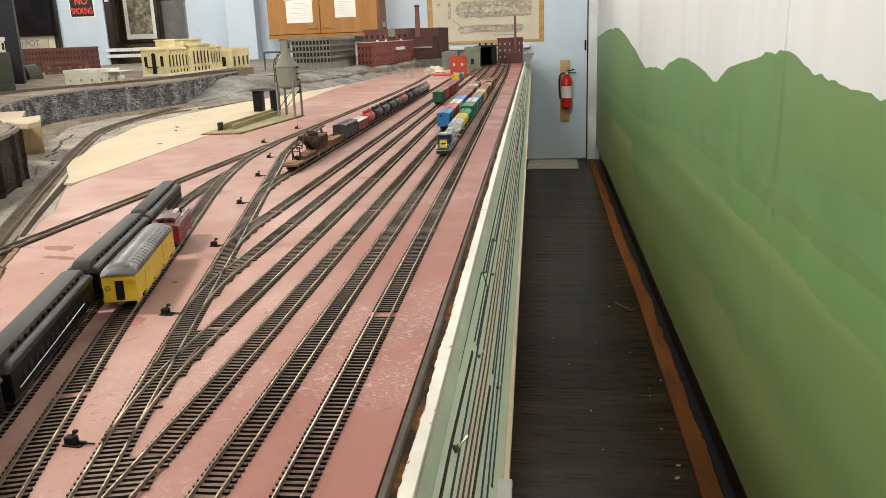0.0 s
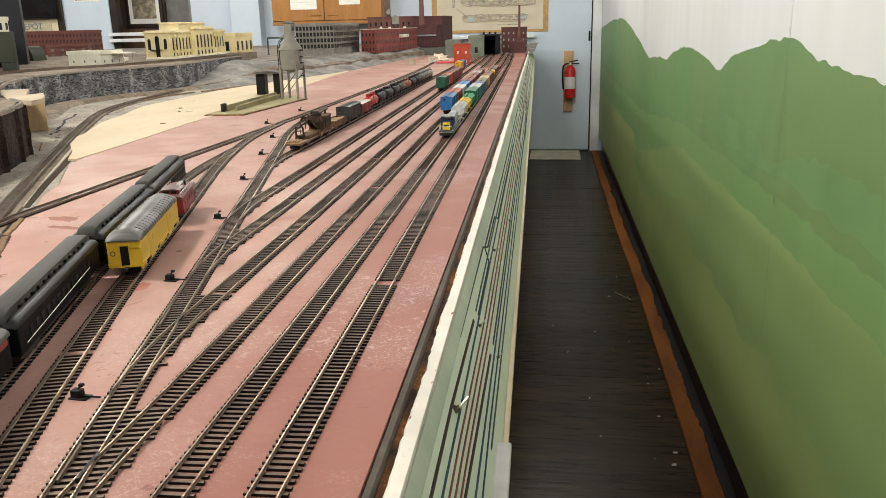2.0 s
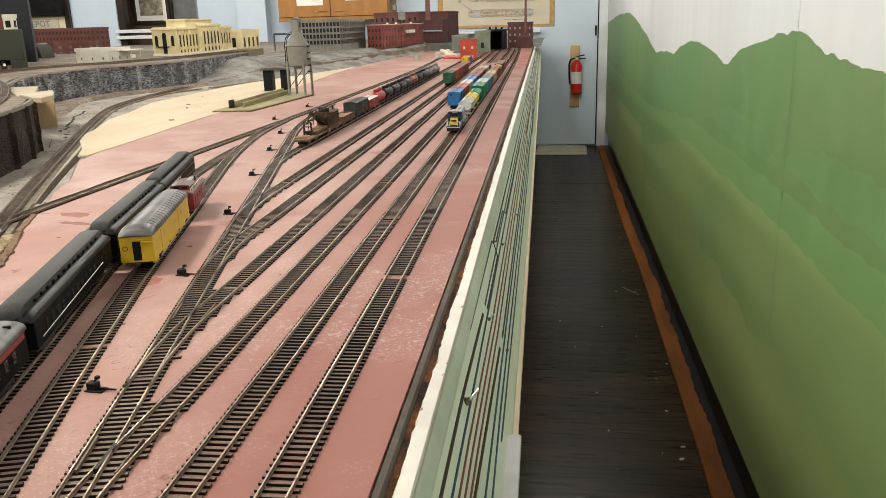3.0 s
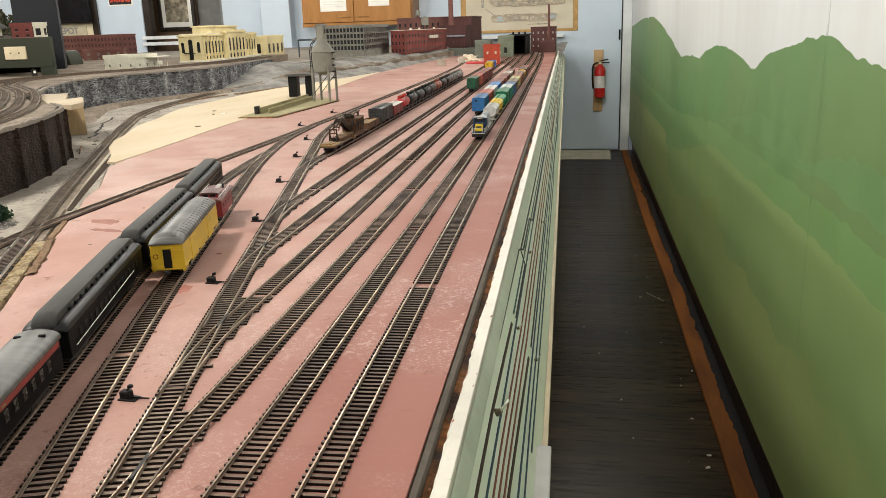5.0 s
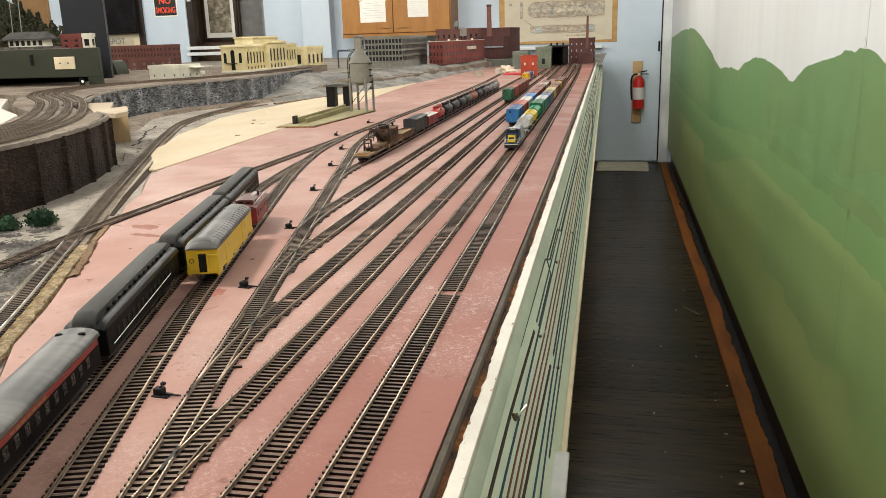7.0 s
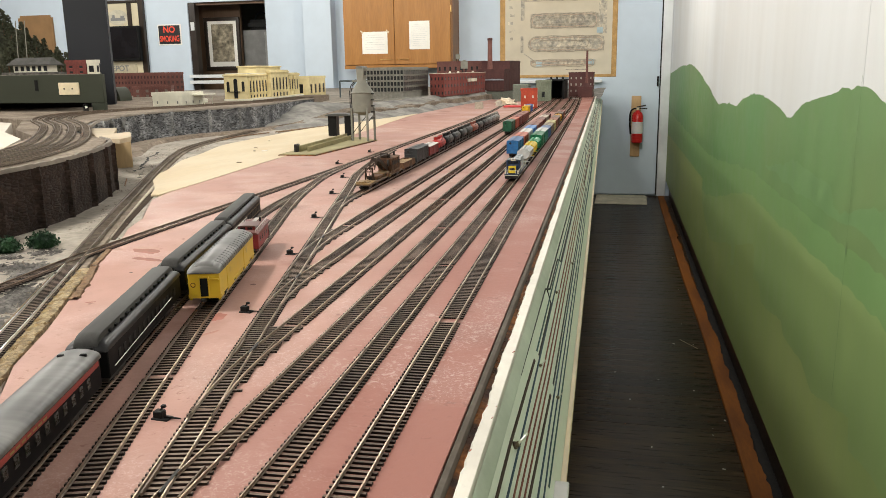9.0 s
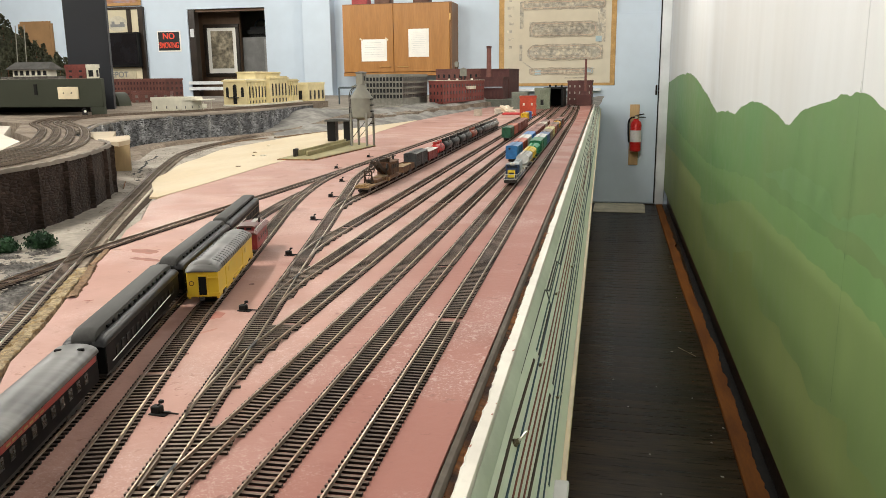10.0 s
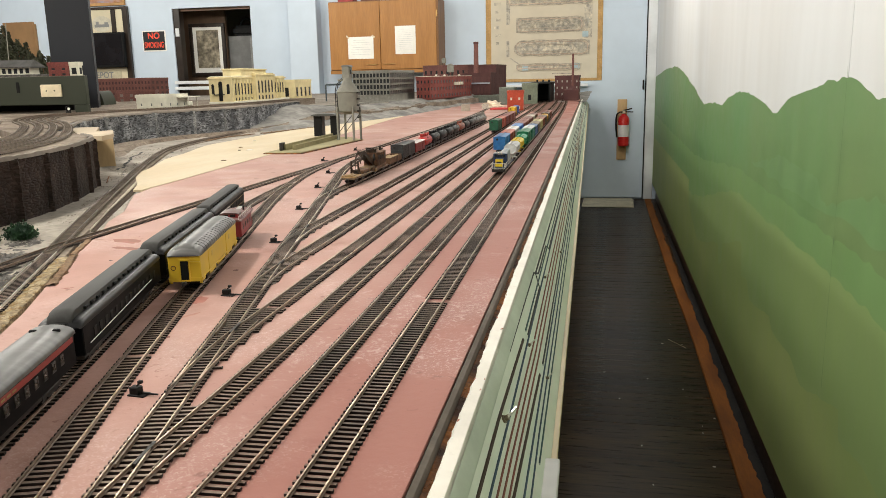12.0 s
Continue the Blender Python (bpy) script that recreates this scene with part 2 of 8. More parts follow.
M_forest = mat("dark_forest", (0.045, 0.048, 0.030), 0.95, var=0.5, scale=60, color2=(0.090, 0.090, 0.060), big=16, spec=0.1)
M_station = mat("cream_yellow_stone", (0.57, 0.48, 0.262), 0.7, var=0.08, scale=40)
M_dark_glass = plain("dark_window", (0.010, 0.011, 0.012), 0.3, spec=0.25)
M_whiteb = plain("offwhite_wall", (0.56, 0.54, 0.45), 0.7)
M_brick = mat("red_brick", (0.165, 0.040, 0.032), 0.85, var=0.25, scale=120, color2=(0.205, 0.056, 0.046), big=12)
M_brickdark = mat("maroon_brick", (0.072, 0.024, 0.022), 0.8, var=0.2, scale=120, color2=(0.092, 0.034, 0.030), big=12)
M_brickbrown = mat("brown_brick", (0.125, 0.046, 0.038), 0.8, var=0.22, scale=120, color2=(0.155, 0.062, 0.050), big=12)
M_greyfac = mat("grey_concrete", (0.165, 0.158, 0.136), 0.85, var=0.22, scale=60, color2=(0.215, 0.206, 0.178))
M_tower = mat("tower_grey", (0.195, 0.190, 0.158), 0.6, var=0.12, scale=40, color2=(0.235, 0.228, 0.192))
M_olive_wood = mat("olive_pit", (0.25, 0.22, 0.11), 0.8, var=0.15, scale=60)
M_roofgrey = plain("roof_grey", (0.13, 0.128, 0.122), 0.7)



def masonry(name, dark, light, mortar, size, relief, rough=0.9, spread=0.75):
    """Irregular small stones: each cell its own shade, pale recessed joints."""
    m = mat(name, dark, rough, var=0.35, scale=90, color2=light, big=16, spec=0.12)
    n, l = m.node_tree.nodes, m.node_tree.links
    bsdf = n["Principled BSDF"]
    tc = n.new("ShaderNodeTexCoord")
    mp = n.new("ShaderNodeMapping")
    mp.inputs["Scale"].default_value = (0.75, 0.75, 2.0)
    l.new(tc.outputs["Object"], mp.inputs["Vector"])
    v = n.new("ShaderNodeTexVoronoi")
    v.feature = "DISTANCE_TO_EDGE"
    v.inputs["Scale"].default_value = size
    cell = n.new("ShaderNodeTexVoronoi")
    cell.inputs["Scale"].default_value = size
    for q in (v, cell):
        l.new(mp.outputs[0], q.inputs["Vector"])
    old = bsdf.inputs["Base Color"].links[0].from_socket
    hs = n.new("ShaderNodeHueSaturation")
    sep = n.new("ShaderNodeSeparateColor")
    l.new(cell.outputs["Color"], sep.inputs[0])
    rng = n.new("ShaderNodeMapRange")
    rng.inputs["To Min"].default_value, rng.inputs["To Max"].default_value = 1 - spread, 1 + spread
    l.new(sep.outputs[0], rng.inputs["Value"])
    l.new(rng.outputs[0], hs.inputs["Value"])
    l.new(old, hs.inputs["Color"])
    joint = n.new("ShaderNodeMapRange")
    joint.inputs["From Max"].default_value = 0.09
    joint.inputs["To Min"].default_value, joint.inputs["To Max"].default_value = 0.55, 0.0
    l.new(v.outputs["Distance"], joint.inputs["Value"])
    mx = n.new("ShaderNodeMix")
    mx.data_type = "RGBA"
    mx.inputs["B"].default_value = (*mortar, 1)
    l.new(joint.outputs[0], mx.inputs["Factor"])
    l.new(hs.outputs[0], mx.inputs["A"])
    l.new(mx.outputs["Result"], bsdf.inputs["Base Color"])
    b = n.new("ShaderNodeBump")
    b.inputs["Strength"].default_value, b.inputs["Distance"].default_value = 0.9, relief
    l.new(v.outputs["Distance"], b.inputs["Height"])
    l.new(b.outputs[0], bsdf.inputs["Normal"])
    return m


M_stone = masonry("grey_stones", (0.080, 0.083, 0.090), (0.25, 0.255, 0.265), (0.22, 0.22, 0.222), 140, 0.0035)
M_rock = masonry("dark_modelled_rock", (0.024, 0.0160, 0.0128), (0.052, 0.035, 0.028), (0.013, 0.0090, 0.0075), 88, 0.004, 0.7, 0.28)

# ---- building helpers ----
def thing(name, label, category, group="", kind="", at=None):
    ob = new(name)
    ob.empty_display_size = 0.05
    if at is not None:
        ob.matrix_world = at
    return tagged(ob, label, category, group, kind)


def mesh_of(bm, name, smooth=True):
    me = bpy.data.meshes.new(name)
    bmesh.ops.recalc_face_normals(bm, faces=bm.faces)
    if smooth:
        for f in bm.faces:
            f.smooth = True
        for e in bm.edges:
            if len(e.link_faces) == 2 and e.calc_face_angle(0.0) > 0.62:
                e.smooth = False
    bm.to_mesh(me)
    bm.free()
    return me


def part(name, bm, material, parent=None, label="", smooth=True):
    me = mesh_of(bm, name, smooth)
    me.materials.append(material)
    ob = new(name, me)
    if parent is not None:
        ob.parent = parent
    if label:
        ob["label"] = label
    return ob


def solid(name, bm, material, label, category="", kind="", group="", smooth=True):
    return tagged(part(name, bm, material, None, "", smooth), label, category, group, kind)


def box(x0, x1, y0, y1, z0, z1, bevel=0.0, bm=None, m=None, seg=1):
    b = bm or bmesh.new()
    r = bmesh.ops.create_cube(b, size=1.0)
    vs = r["verts"]
    for v in vs:
        v.co = Vector(((x0 + x1) / 2 + v.co.x * (x1 - x0), (y0 + y1) / 2 + v.co.y * (y1 - y0), (z0 + z1) / 2 + v.co.z * (z1 - z0)))
    if bevel:
        es = list({e for v in vs for e in v.link_edges})
        g = bmesh.ops.bevel(b, geom=es, offset=bevel, segments=seg, affect="EDGES")
        vs = list({v for f in g["faces"] for v in f.verts} | {v for v in vs if v.is_valid})
    if m is not None:
        bmesh.ops.transform(b, matrix=m, verts=vs)
    return b


def cyl(r, h, m=None, n=16, r2=None, bm=None, cap=True):
    b = bm or bmesh.new()
    res = bmesh.ops.create_cone(b, cap_ends=cap, segments=n, radius1=r, radius2=r if r2 is None else r2, depth=h)
    bmesh.ops.translate(b, verts=res["verts"], vec=(0, 0, h / 2))
    if m is not None:
        bmesh.ops.transform(b, matrix=m, verts=res["verts"])
    return b


def rod(p, q, r, bm=None, n=8):
    p, q = Vector(p), Vector(q)
    d = q - p
    m = Matrix.Translation(p) @ d.to_track_quat("Z", "Y").to_matrix().to_4x4()
    return cyl(r, d.length, m, n, bm=bm)


def lathe(profile, n=24, m=None, bm=None):
    b = bm or bmesh.new()
    rings = []
    for r, z in profile:
        rings.append([b.verts.new((r * math.cos(2 * math.pi * i / n), r * math.sin(2 * math.pi * i / n), z)) for i in range(n)])
    for a, c in zip(rings, rings[1:]):
        for i in range(n):
            b.faces.new((a[i], a[(i + 1) % n], c[(i + 1) % n], c[i]))
    b.faces.new(rings[0][::-1])
    b.faces.new(rings[-1])
    if m is not None:
        bmesh.ops.transform(b, matrix=m, verts=b.verts)
    return b


def prism(outline, z0, z1, bm=None):
    """A flat outline (x, y) raised from z0 to z1."""
    b = bm or bmesh.new()
    lo = [b.verts.new((x, y, z0)) for x, y in outline]
    hi = [b.verts.new((x, y, z1)) for x, y in outline]
    b.faces.new(lo[::-1])
    b.faces.new(hi)
    k = len(lo)
    for i in range(k):
        b.faces.new((lo[i], lo[(i + 1) % k], hi[(i + 1) % k], hi[i]))
    return b


def smooth_line(pts, step=0.02):
    """Catmull-Rom through a few plan points, at even steps."""
    P = [Vector((*p, 0)) if len(p) == 2 else Vector(p) for p in pts]
    P = [P[0] * 2 - P[1]] + P + [P[-1] * 2 - P[-2]]
    fine = []
    for i in range(1, len(P) - 2):
        a, b, c, d = P[i - 1:i + 3]
        for k in range(40):
            t = k / 40
            fine.append(0.5 * ((2 * b) + (c - a) * t + (2 * a - 5 * b + 4 * c - d) * t * t + (3 * b - a - 3 * c + d) * t ** 3))
    fine.append(P[-2])
    out, run = [fine[0]], 0.0
    for p, q in zip(fine, fine[1:]):
        run += (q - p).length
        if run >= step:
            out.append(q)
            run = 0.0
    if (out[-1] - fine[-1]).length > 1e-4:
        out.append(fine[-1])
    return out


def sides(line):
    res = []
    for i, p in enumerate(line):
        d = line[min(i + 1, len(line) - 1)] - line[max(i - 1, 0)]
        d.z = 0
        d.normalize()
        res.append(Vector((d.y, -d.x, 0)))
    return res


def sweep(line, profile, bm=None):
    """A profile of (offset to the right, height) carried along a plan line."""
    b = bm or bmesh.new()
    rows = [[b.verts.new(p + s * o + Vector((0, 0, z))) for o, z in profile] for p, s in zip(line, sides(line))]
    k = len(profile)
    for r, q in zip(rows, rows[1:]):
        for i in range(k):
            b.faces.new((r[i], r[(i + 1) % k], q[(i + 1) % k], q[i]))
    b.faces.new(rows[0])
    b.faces.new(rows[-1][::-1])
    return b


def text_on(name, words, size, material, parent, m, depth=0.001, align="CENTER", label=""):
    cu = bpy.data.curves.new(name, "FONT")
    cu.body, cu.size, cu.extrude, cu.align_x, cu.align_y = words, size, depth, align, "CENTER"
    cu.offset = size * 0.02
    tmp = bpy.data.objects.new(name, cu)
    scene.collection.objects.link(tmp)
    me = bpy.data.meshes.new_from_object(tmp.evaluated_get(bpy.context.evaluated_depsgraph_get()))
    bpy.data.objects.remove(tmp)
    me.materials.clear()
    me.materials.append(material)
    ob = new(name, me)
    ob.parent = parent
    ob.matrix_basis = m
    return ob


# ---- the room ----
FAR = 9.1
T = 1.17


def wall_x(y):
    return 1.008 - 0.0104 * y


def edge_x(y):
    """The right-hand edge of the cream rim along the yard."""
    return 0.3855 - 0.0268 * y


# Near-black slab: past the boards' ends its colour stands in for shade.
solid("floor", box(-9, 1.2, -5, FAR + 3.2, -0.06, -0.012), M_floor_gap, "dark floor under worn grey boards", "floor", "structure")
# Ceiling out of view; its dark colour only holds back bounce light.
solid("ceiling", box(-9, 1.2, -5, FAR + 3.2, CEIL, CEIL + 0.1), M_ceil, "unseen ceiling, dark to hold back bounce light", "ceiling", "structure")
# Walls never in view, coloured dark to cut the fill from behind.
solid("wall_west", box(-9.1, -9, -5, FAR + 3.2, 0, CEIL), M_brownwall, "unseen wall, dark to hold back bounce light", "wall", "structure")
solid("wall_south", box(-9, 1.2, -5.1, -5, 0, CEIL), M_brownwall, "unseen wall, dark to hold back bounce light", "wall", "structure")
solid("wall_back_room", box(-9, 1.2, FAR + 3.1, FAR + 3.2, 0, CEIL), M_brownwall, "unseen wall, dark to hold back bounce light of the next room", "wall", "structure")

# far wall with the doorway into the next room
DW0, DW1, DWT = -4.85, -3.82, 2.28
wall_n = box(-9, DW0, FAR, FAR + 0.12, 0, CEIL)
box(DW1, 1.2, FAR, FAR + 0.12, 0, CEIL, bm=wall_n)
box(DW0, DW1, FAR, FAR + 0.12, DWT, CEIL, bm=wall_n)
wall_north = solid("wall_north", wall_n, M_wallblue, "pale blue painted wall with a doorway", "wall", "structure")
solid("pilaster", box(-3.28, -2.93, FAR - 0.16, FAR - 0.002, 0, CEIL, 0.004), M_wallblue, "pale blue boxed-in pipe chase on the wall", "pilaster", "structure")

# mural wall on the aisle side, two sheets with a seam
SEAM = 1.85
SHEET = 0.175
for k, (a, c) in enumerate(((-5.0, SEAM - 0.0015), (SEAM + 0.0015, FAR - 0.01))):
    b = bmesh.new()
    lo = [(wall_x(a), a), (wall_x(c), c), (wall_x(c) + 0.02, c), (wall_x(a) + 0.02, a)]
    prism(lo, SHEET, CEIL, b)
    solid("wall_east_%d" % (k + 1), b, M_sky, "white-painted hardboard sheet with a green hill mural", "wall", "structure")
# Near-black backing puts the shade at the wall's foot into colour.
solid("wall_east", prism([(wall_x(-5) + 0.04, -5), (wall_x(FAR) + 0.04, FAR), (1.25, FAR), (1.25, -5)], 0, CEIL), M_frame,
      "near-black backing that stands in for shade below the sheets", "wall", "structure")

RIDGE = [(-4, 1.30), (-1.5, 1.38), (0, 1.33), (1.3, 1.31), (1.62, 1.335), (1.84, 1.38), (1.98, 1.37), (2.16, 1.34), (2.39, 1.32), (2.62, 1.255), (2.91, 1.29),
         (3.15, 1.315), (3.42, 1.31), (3.9, 1.24), (4.3, 1.235), (4.57, 1.22), (5.2, 1.31), (5.8, 1.39), (6.4, 1.44), (7.4, 1.43), (8.99, 1.36), (9.2, 1.33)]


def curve_at(table, y):
    for (a, u), (c, v) in zip(table, table[1:]):
        if a <= y <= c:
            f = (y - a) / (c - a)
            f = f * f * (3 - 2 * f) * 0.5 + f * 0.5
            return u + (v - u) * f
    return table[0][1] if y < table[0][0] else table[-1][1]


def mural_layer(name, table, low, lift, material, label, y0, y1, rough=0.012, step=0.02, base=None, blocky=0.0):
    """One painted range of hills: a thin skin of paint on the sheets with an uneven brushed top."""
    b = bmesh.new()
    prev = None
    k = int((y1 - y0) / step)
    for i in range(k + 1):
        y = y0 + (y1 - y0) * i / k
        top = curve_at(table, y) + rough * (noise.noise((y * 5, lift * 900, 0)) + 0.7 * noise.noise((y * 23, lift * 900, 3)))
        if blocky:
            top += blocky * (round(3 * noise.noise((round(y * 7) * 3.3, 1, 0))) / 3)
        bot = low if base is None else min(top - 0.002, curve_at(base, y) + rough * noise.noise((y * 9, 7, lift * 500)))
        x = wall_x(y) - lift
        cur = [b.verts.new((x, y, bot)), b.verts.new((x, y, top))]
        if prev:
            b.faces.new((prev[0], cur[0], cur[1], prev[1]))
        prev = cur
    return solid(name, b, material, label, "mural", "structure")


mural_layer("mural_hills", RIDGE, SHEET + 0.002, 0.0010, M_green, "green painted range of rounded hills", -4.9, FAR - 0.02)
mural_layer("mural_slope", [(-4.9, 0.99), (1.487, 0.992), (1.94, 0.999), (2.56, 1.002), (3.2, 1.0), (4.9, 0.90), (9.2, 0.95)], 0.06, 0.0014, M_green2,
            "brighter green painted slope", -4.9, FAR - 0.03, 0.012,
            base=[(-4.9, 0.88), (1.46, 0.88), (2.1, 0.89), (3.25, 0.88), (4.98, 0.62), (9.2, 0.5)])
mural_layer("mural_olive", [(-4.9, 0.89), (1.46, 0.896), (2.1, 0.912), (3.25, 0.90), (4.98, 0.65), (9.2, 0.5)], SHEET + 0.003, 0.0018, M_green4,
            "olive green painted lower slope", -4.9, FAR - 0.03, 0.012)
DARK = [(-4.9, 0.57), (1.0, 0.56), (1.42, 0.57), (1.515, 0.577), (1.685, 0.558), (1.70, 0.628), (1.84, 0.593), (2.055, 0.544), (2.20, 0.581), (2.46, 0.57), (2.51, 0.603), (2.865, 0.56), (2.95, 0.617),
        (3.085, 0.602), (3.095, 0.724), (3.15, 0.724), (3.60, 0.627), (3.605, 0.53), (3.715, 0.504), (3.73, 0.591), (4.576, 0.446), (4.909, 0.508), (5.15, 0.575), (5.17, 0.72), (9.2, 0.70)]
mural_layer("mural_dark", DARK, SHEET + 0.004, 0.0023, M_green3, "dark green painted foot of the hills", -4.9, FAR - 0.03, 0.006, step=0.012)
mural_layer("mural_brush_patch", [(-4.9, 1.10), (1.0, 1.12), (1.5, 1.14), (2.0, 1.07), (2.05, 1.12), (2.5, 1.13), (3.0, 1.06), (9.2, 1.1)], 0.0, 0.0012, M_green5,
            "paler green brushed patch in the mural", 1.0, 3.0, 0.02, base=[(-4.9, 1.05), (1.3, 1.03), (1.7, 1.05), (2.3, 1.04), (3.0, 1.058), (9.2, 1.1)])

b = bmesh.new()
prev = None
for i in range(60):
    z = 0.62 + 0.78 * i / 59
    y = SEAM + 0.0012 * noise.noise((z * 14, 3, 0))
    w = 0.0007 + 0.0009 * abs(noise.noise((z * 30, 6, 0))) + (0.004 if 0.985 < z < 1.0 else 0)
    cur = [b.verts.new((wall_x(y) - 0.0028, y - w, z)), b.verts.new((wall_x(y) - 0.0028, y + w, z))]
    if prev:
        b.faces.new((prev[0], prev[1], cur[1], cur[0]))
    prev = cur
solid("mural_seam", b, mat("seam_crack", (0.12, 0.19, 0.085), 0.8), "cracked paint along the joint of the sheets", "crack", "structure")

# brown strip with a torn edge along the foot of the mural wall
b = bmesh.new()
prev = None
for i in range(800):
    y = -3 + i * 0.015
    x0 = curve_at([(-3, 0.925), (2.4, 0.917), (3.9, 0.905), (5.8, 0.866), (8.64, 0.832), (9.2, 0.83)], y)
    x1 = x0 + 0.064 + 0.015 * noise.noise((y * 3.1, 2, 0)) + 0.010 * noise.noise((y * 11, 5, 0)) + 0.006 * noise.noise((y * 29, 5, 0))
    cur = [b.verts.new(p) for p in ((x0, y, 0), (x0, y, 0.012), (x0 + 0.004, y, 0.016), (x1, y, 0.018), (x1, y, 0))]
    if prev:
        for j in range(4):
            b.faces.new((prev[j], prev[j + 1], cur[j + 1], cur[j]))
    prev = cur
solid("baseboard", b, M_strip, "brown wooden strip with a torn edge along the wall", "baseboard", "structure")

# door at the end of the aisle: slab, trim, latch
door = thing("door_1", "closed flush door painted the pale blue of the wall", "door", kind="structure")
part("slab", box(0.02, 0.80, FAR - 0.022, FAR - 0.003, 0.015, 2.1, 0.003), M_wallblue, door)
part("latch", box(0.772, 0.79, FAR - 0.05, FAR - 0.022, 1.215, 1.325, 0.004), M_black, door, "black latch")
part("hinge_gap", box(0.800, 0.812, FAR - 0.012, FAR - 0.003, 0.01, CEIL), M_floor_gap, door)
solid("trim", box(0.814, 0.912, FAR - 0.03, FAR - 0.002, 0, CEIL, 0.004), M_whitetrim, "white-painted door trim", "trim", "structure")

# ---- the yard table ----
def pink_left(y):
    return curve_at([(-1.2, 0.72), (0.25, 0.03), (0.36, -0.050), (0.416, -0.077), (0.481, -0.106), (0.554, -0.143), (0.628, -0.177), (0.763, -0.246), (0.878, -0.297), (1.03, -0.367), (1.36, -0.521), (2.13, -0.573), (4.58, -0.767), (7.2, -0.70)], y)


TABLE_END = 8.9
ys = [-1.0 + 0.1 * i for i in range(100)]
right = [(edge_x(y) - 0.0240, y) for y in ys if y <= TABLE_END]
left = [(min(pink_left(y), edge_x(y) - 0.1), y) for y in ys if y <= TABLE_END]
solid("yard_board", prism(right + left[::-1], T - 0.02, T), M_pink, "pink-painted fibreboard yard top with scuffs and painted glints", "table top", "structure")
solid("yard_board_edge", sweep([Vector((edge_x(y) - 0.0243, y, 0)) for y in (-1.0, TABLE_END)], [(0.0005, T - 0.03), (0.0062, T - 0.03), (0.0062, T - 0.0042), (0.0054, T - 0.0024), (0.0018, T - 0.0014), (0.0005, T - 0.0030)]),
      M_edgegrey, "grey cut edge of the yard board", "edge", "structure")
gap_line = [Vector((edge_x(y) - 0.0155, y, 0)) for y in (-1.0, TABLE_END)]
solid("rim_gap", sweep(gap_line, [(-0.0022, T - 0.05), (0.007, T - 0.05), (0.007, T - 0.0075), (0.003, T - 0.0100), (-0.0022, T - 0.0085)]), M_rust, "rusty brown raw wood in the gap beside the rim", "edge", "structure")
b = bmesh.new()
prev = None
for i in range(1400):
    y = -1.0 + i * (TABLE_END + 1.0) / 1399
    e = edge_x(y)
    xl = e - 0.0108 + 0.0022 * noise.noise((y * 9, 0, 0)) + 0.0012 * noise.noise((y * 46, 4, 0)) + 0.0014 * noise.noise((y * 120, 4, 0))
    cur = [b.verts.new(p) for p in ((xl, y, T - 0.04), (xl, y, T - 0.0015), (xl + 0.0015, y, T + 0.0005), (e - 0.001, y, T), (e, y, T - 0.0015), (e, y, T - 0.04))]
    if prev:
        for j in range(5):
            b.faces.new((prev[j], prev[j + 1], cur[j + 1], cur[j]))
    prev = cur
solid("rim", b, M_white_strip, "cream-painted chipped rim along the yard edge", "trim", "structure")

rnd = random.Random(77)
for i in range(70):
    y = 0.12 + (rnd.random() ** 1.7) * 4.5
    s = rnd.uniform(0.0004, 0.0011)
    right_side = rnd.random() < 0.65
    x = edge_x(y) - (rnd.uniform(0.0006, 0.002) if right_side else rnd.uniform(0.0085, 0.0100))
    ob = solid("rim_chip", cyl(s, 0.0003, Matrix.Diagonal((0.7, 2.6, 1, 1)), 7), M_chip if rnd.random() < 0.6 else M_panel, "small chip in the cream rim paint", "chip", "structure")
    ob.matrix_world = pose(x, y, T + 0.0006, 0, 0, rnd.uniform(-25, 25))
b = bmesh.new()
for i in range(420):
    y = 0.1 + (rnd.random() ** 1.6) * 4.0
    s = rnd.uniform(0.0004, 0.0012)
    bmesh.ops.create_icosphere(b, subdivisions=1, radius=s, matrix=Matrix.Translation((edge_x(y) - rnd.uniform(0.0115, 0.0172), y, T - 0.0082)) @ Matrix.Diagonal((0.8, rnd.uniform(1, 2.6), 0.6, 1)))
solid("rim_crumbs", b, M_rust, "rusty crumbs in the gap beside the rim", "crumbs", "stuff")

# sloping sage panel with painted circuit lines
PT, PB, PW = T - 0.004, T - 0.098, 0.0465


def on_panel(y, f, lift=0.0):
    """A place on the sloping panel: f = 0 at its top edge, 1 at its foot."""
    n = Vector((0.086, 0, 0.05)).normalized()
    return Vector((edge_x(y) + 0.0005 + PW * f, y, PT + (PB - PT) * f)) + n * lift


panel = thing("control_panel", "sloping sage green panel with coloured wiring lines along it", "control panel")
ln = [Vector((edge_x(y) + 0.0005, y, 0)) for y in (-1.0, TABLE_END)]
part("board", sweep(ln, [(0, PT), (PW, PB), (PW, PB - 0.008), (0, PT - 0.012)]), M_panel, panel)
part("foot_strip", sweep(ln, [(PW - 0.001, PB - 0.010), (PW + 0.0035, PB - 0.010), (PW + 0.0035, PB + 0.003), (PW - 0.001, PB + 0.003)]), M_tan, panel, "tan wooden lip")
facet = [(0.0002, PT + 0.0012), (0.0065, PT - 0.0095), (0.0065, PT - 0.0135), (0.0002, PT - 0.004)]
# Darker copy of the panel sage: the bevel's shade put into its colour.
part("top_facet", sweep(ln, facet), mat("shaded_sage", (0.43, 0.47, 0.39), 0.55, var=0.1, scale=40, bump=0.0006), panel, "sage bevel beside the rim, its shade painted in")
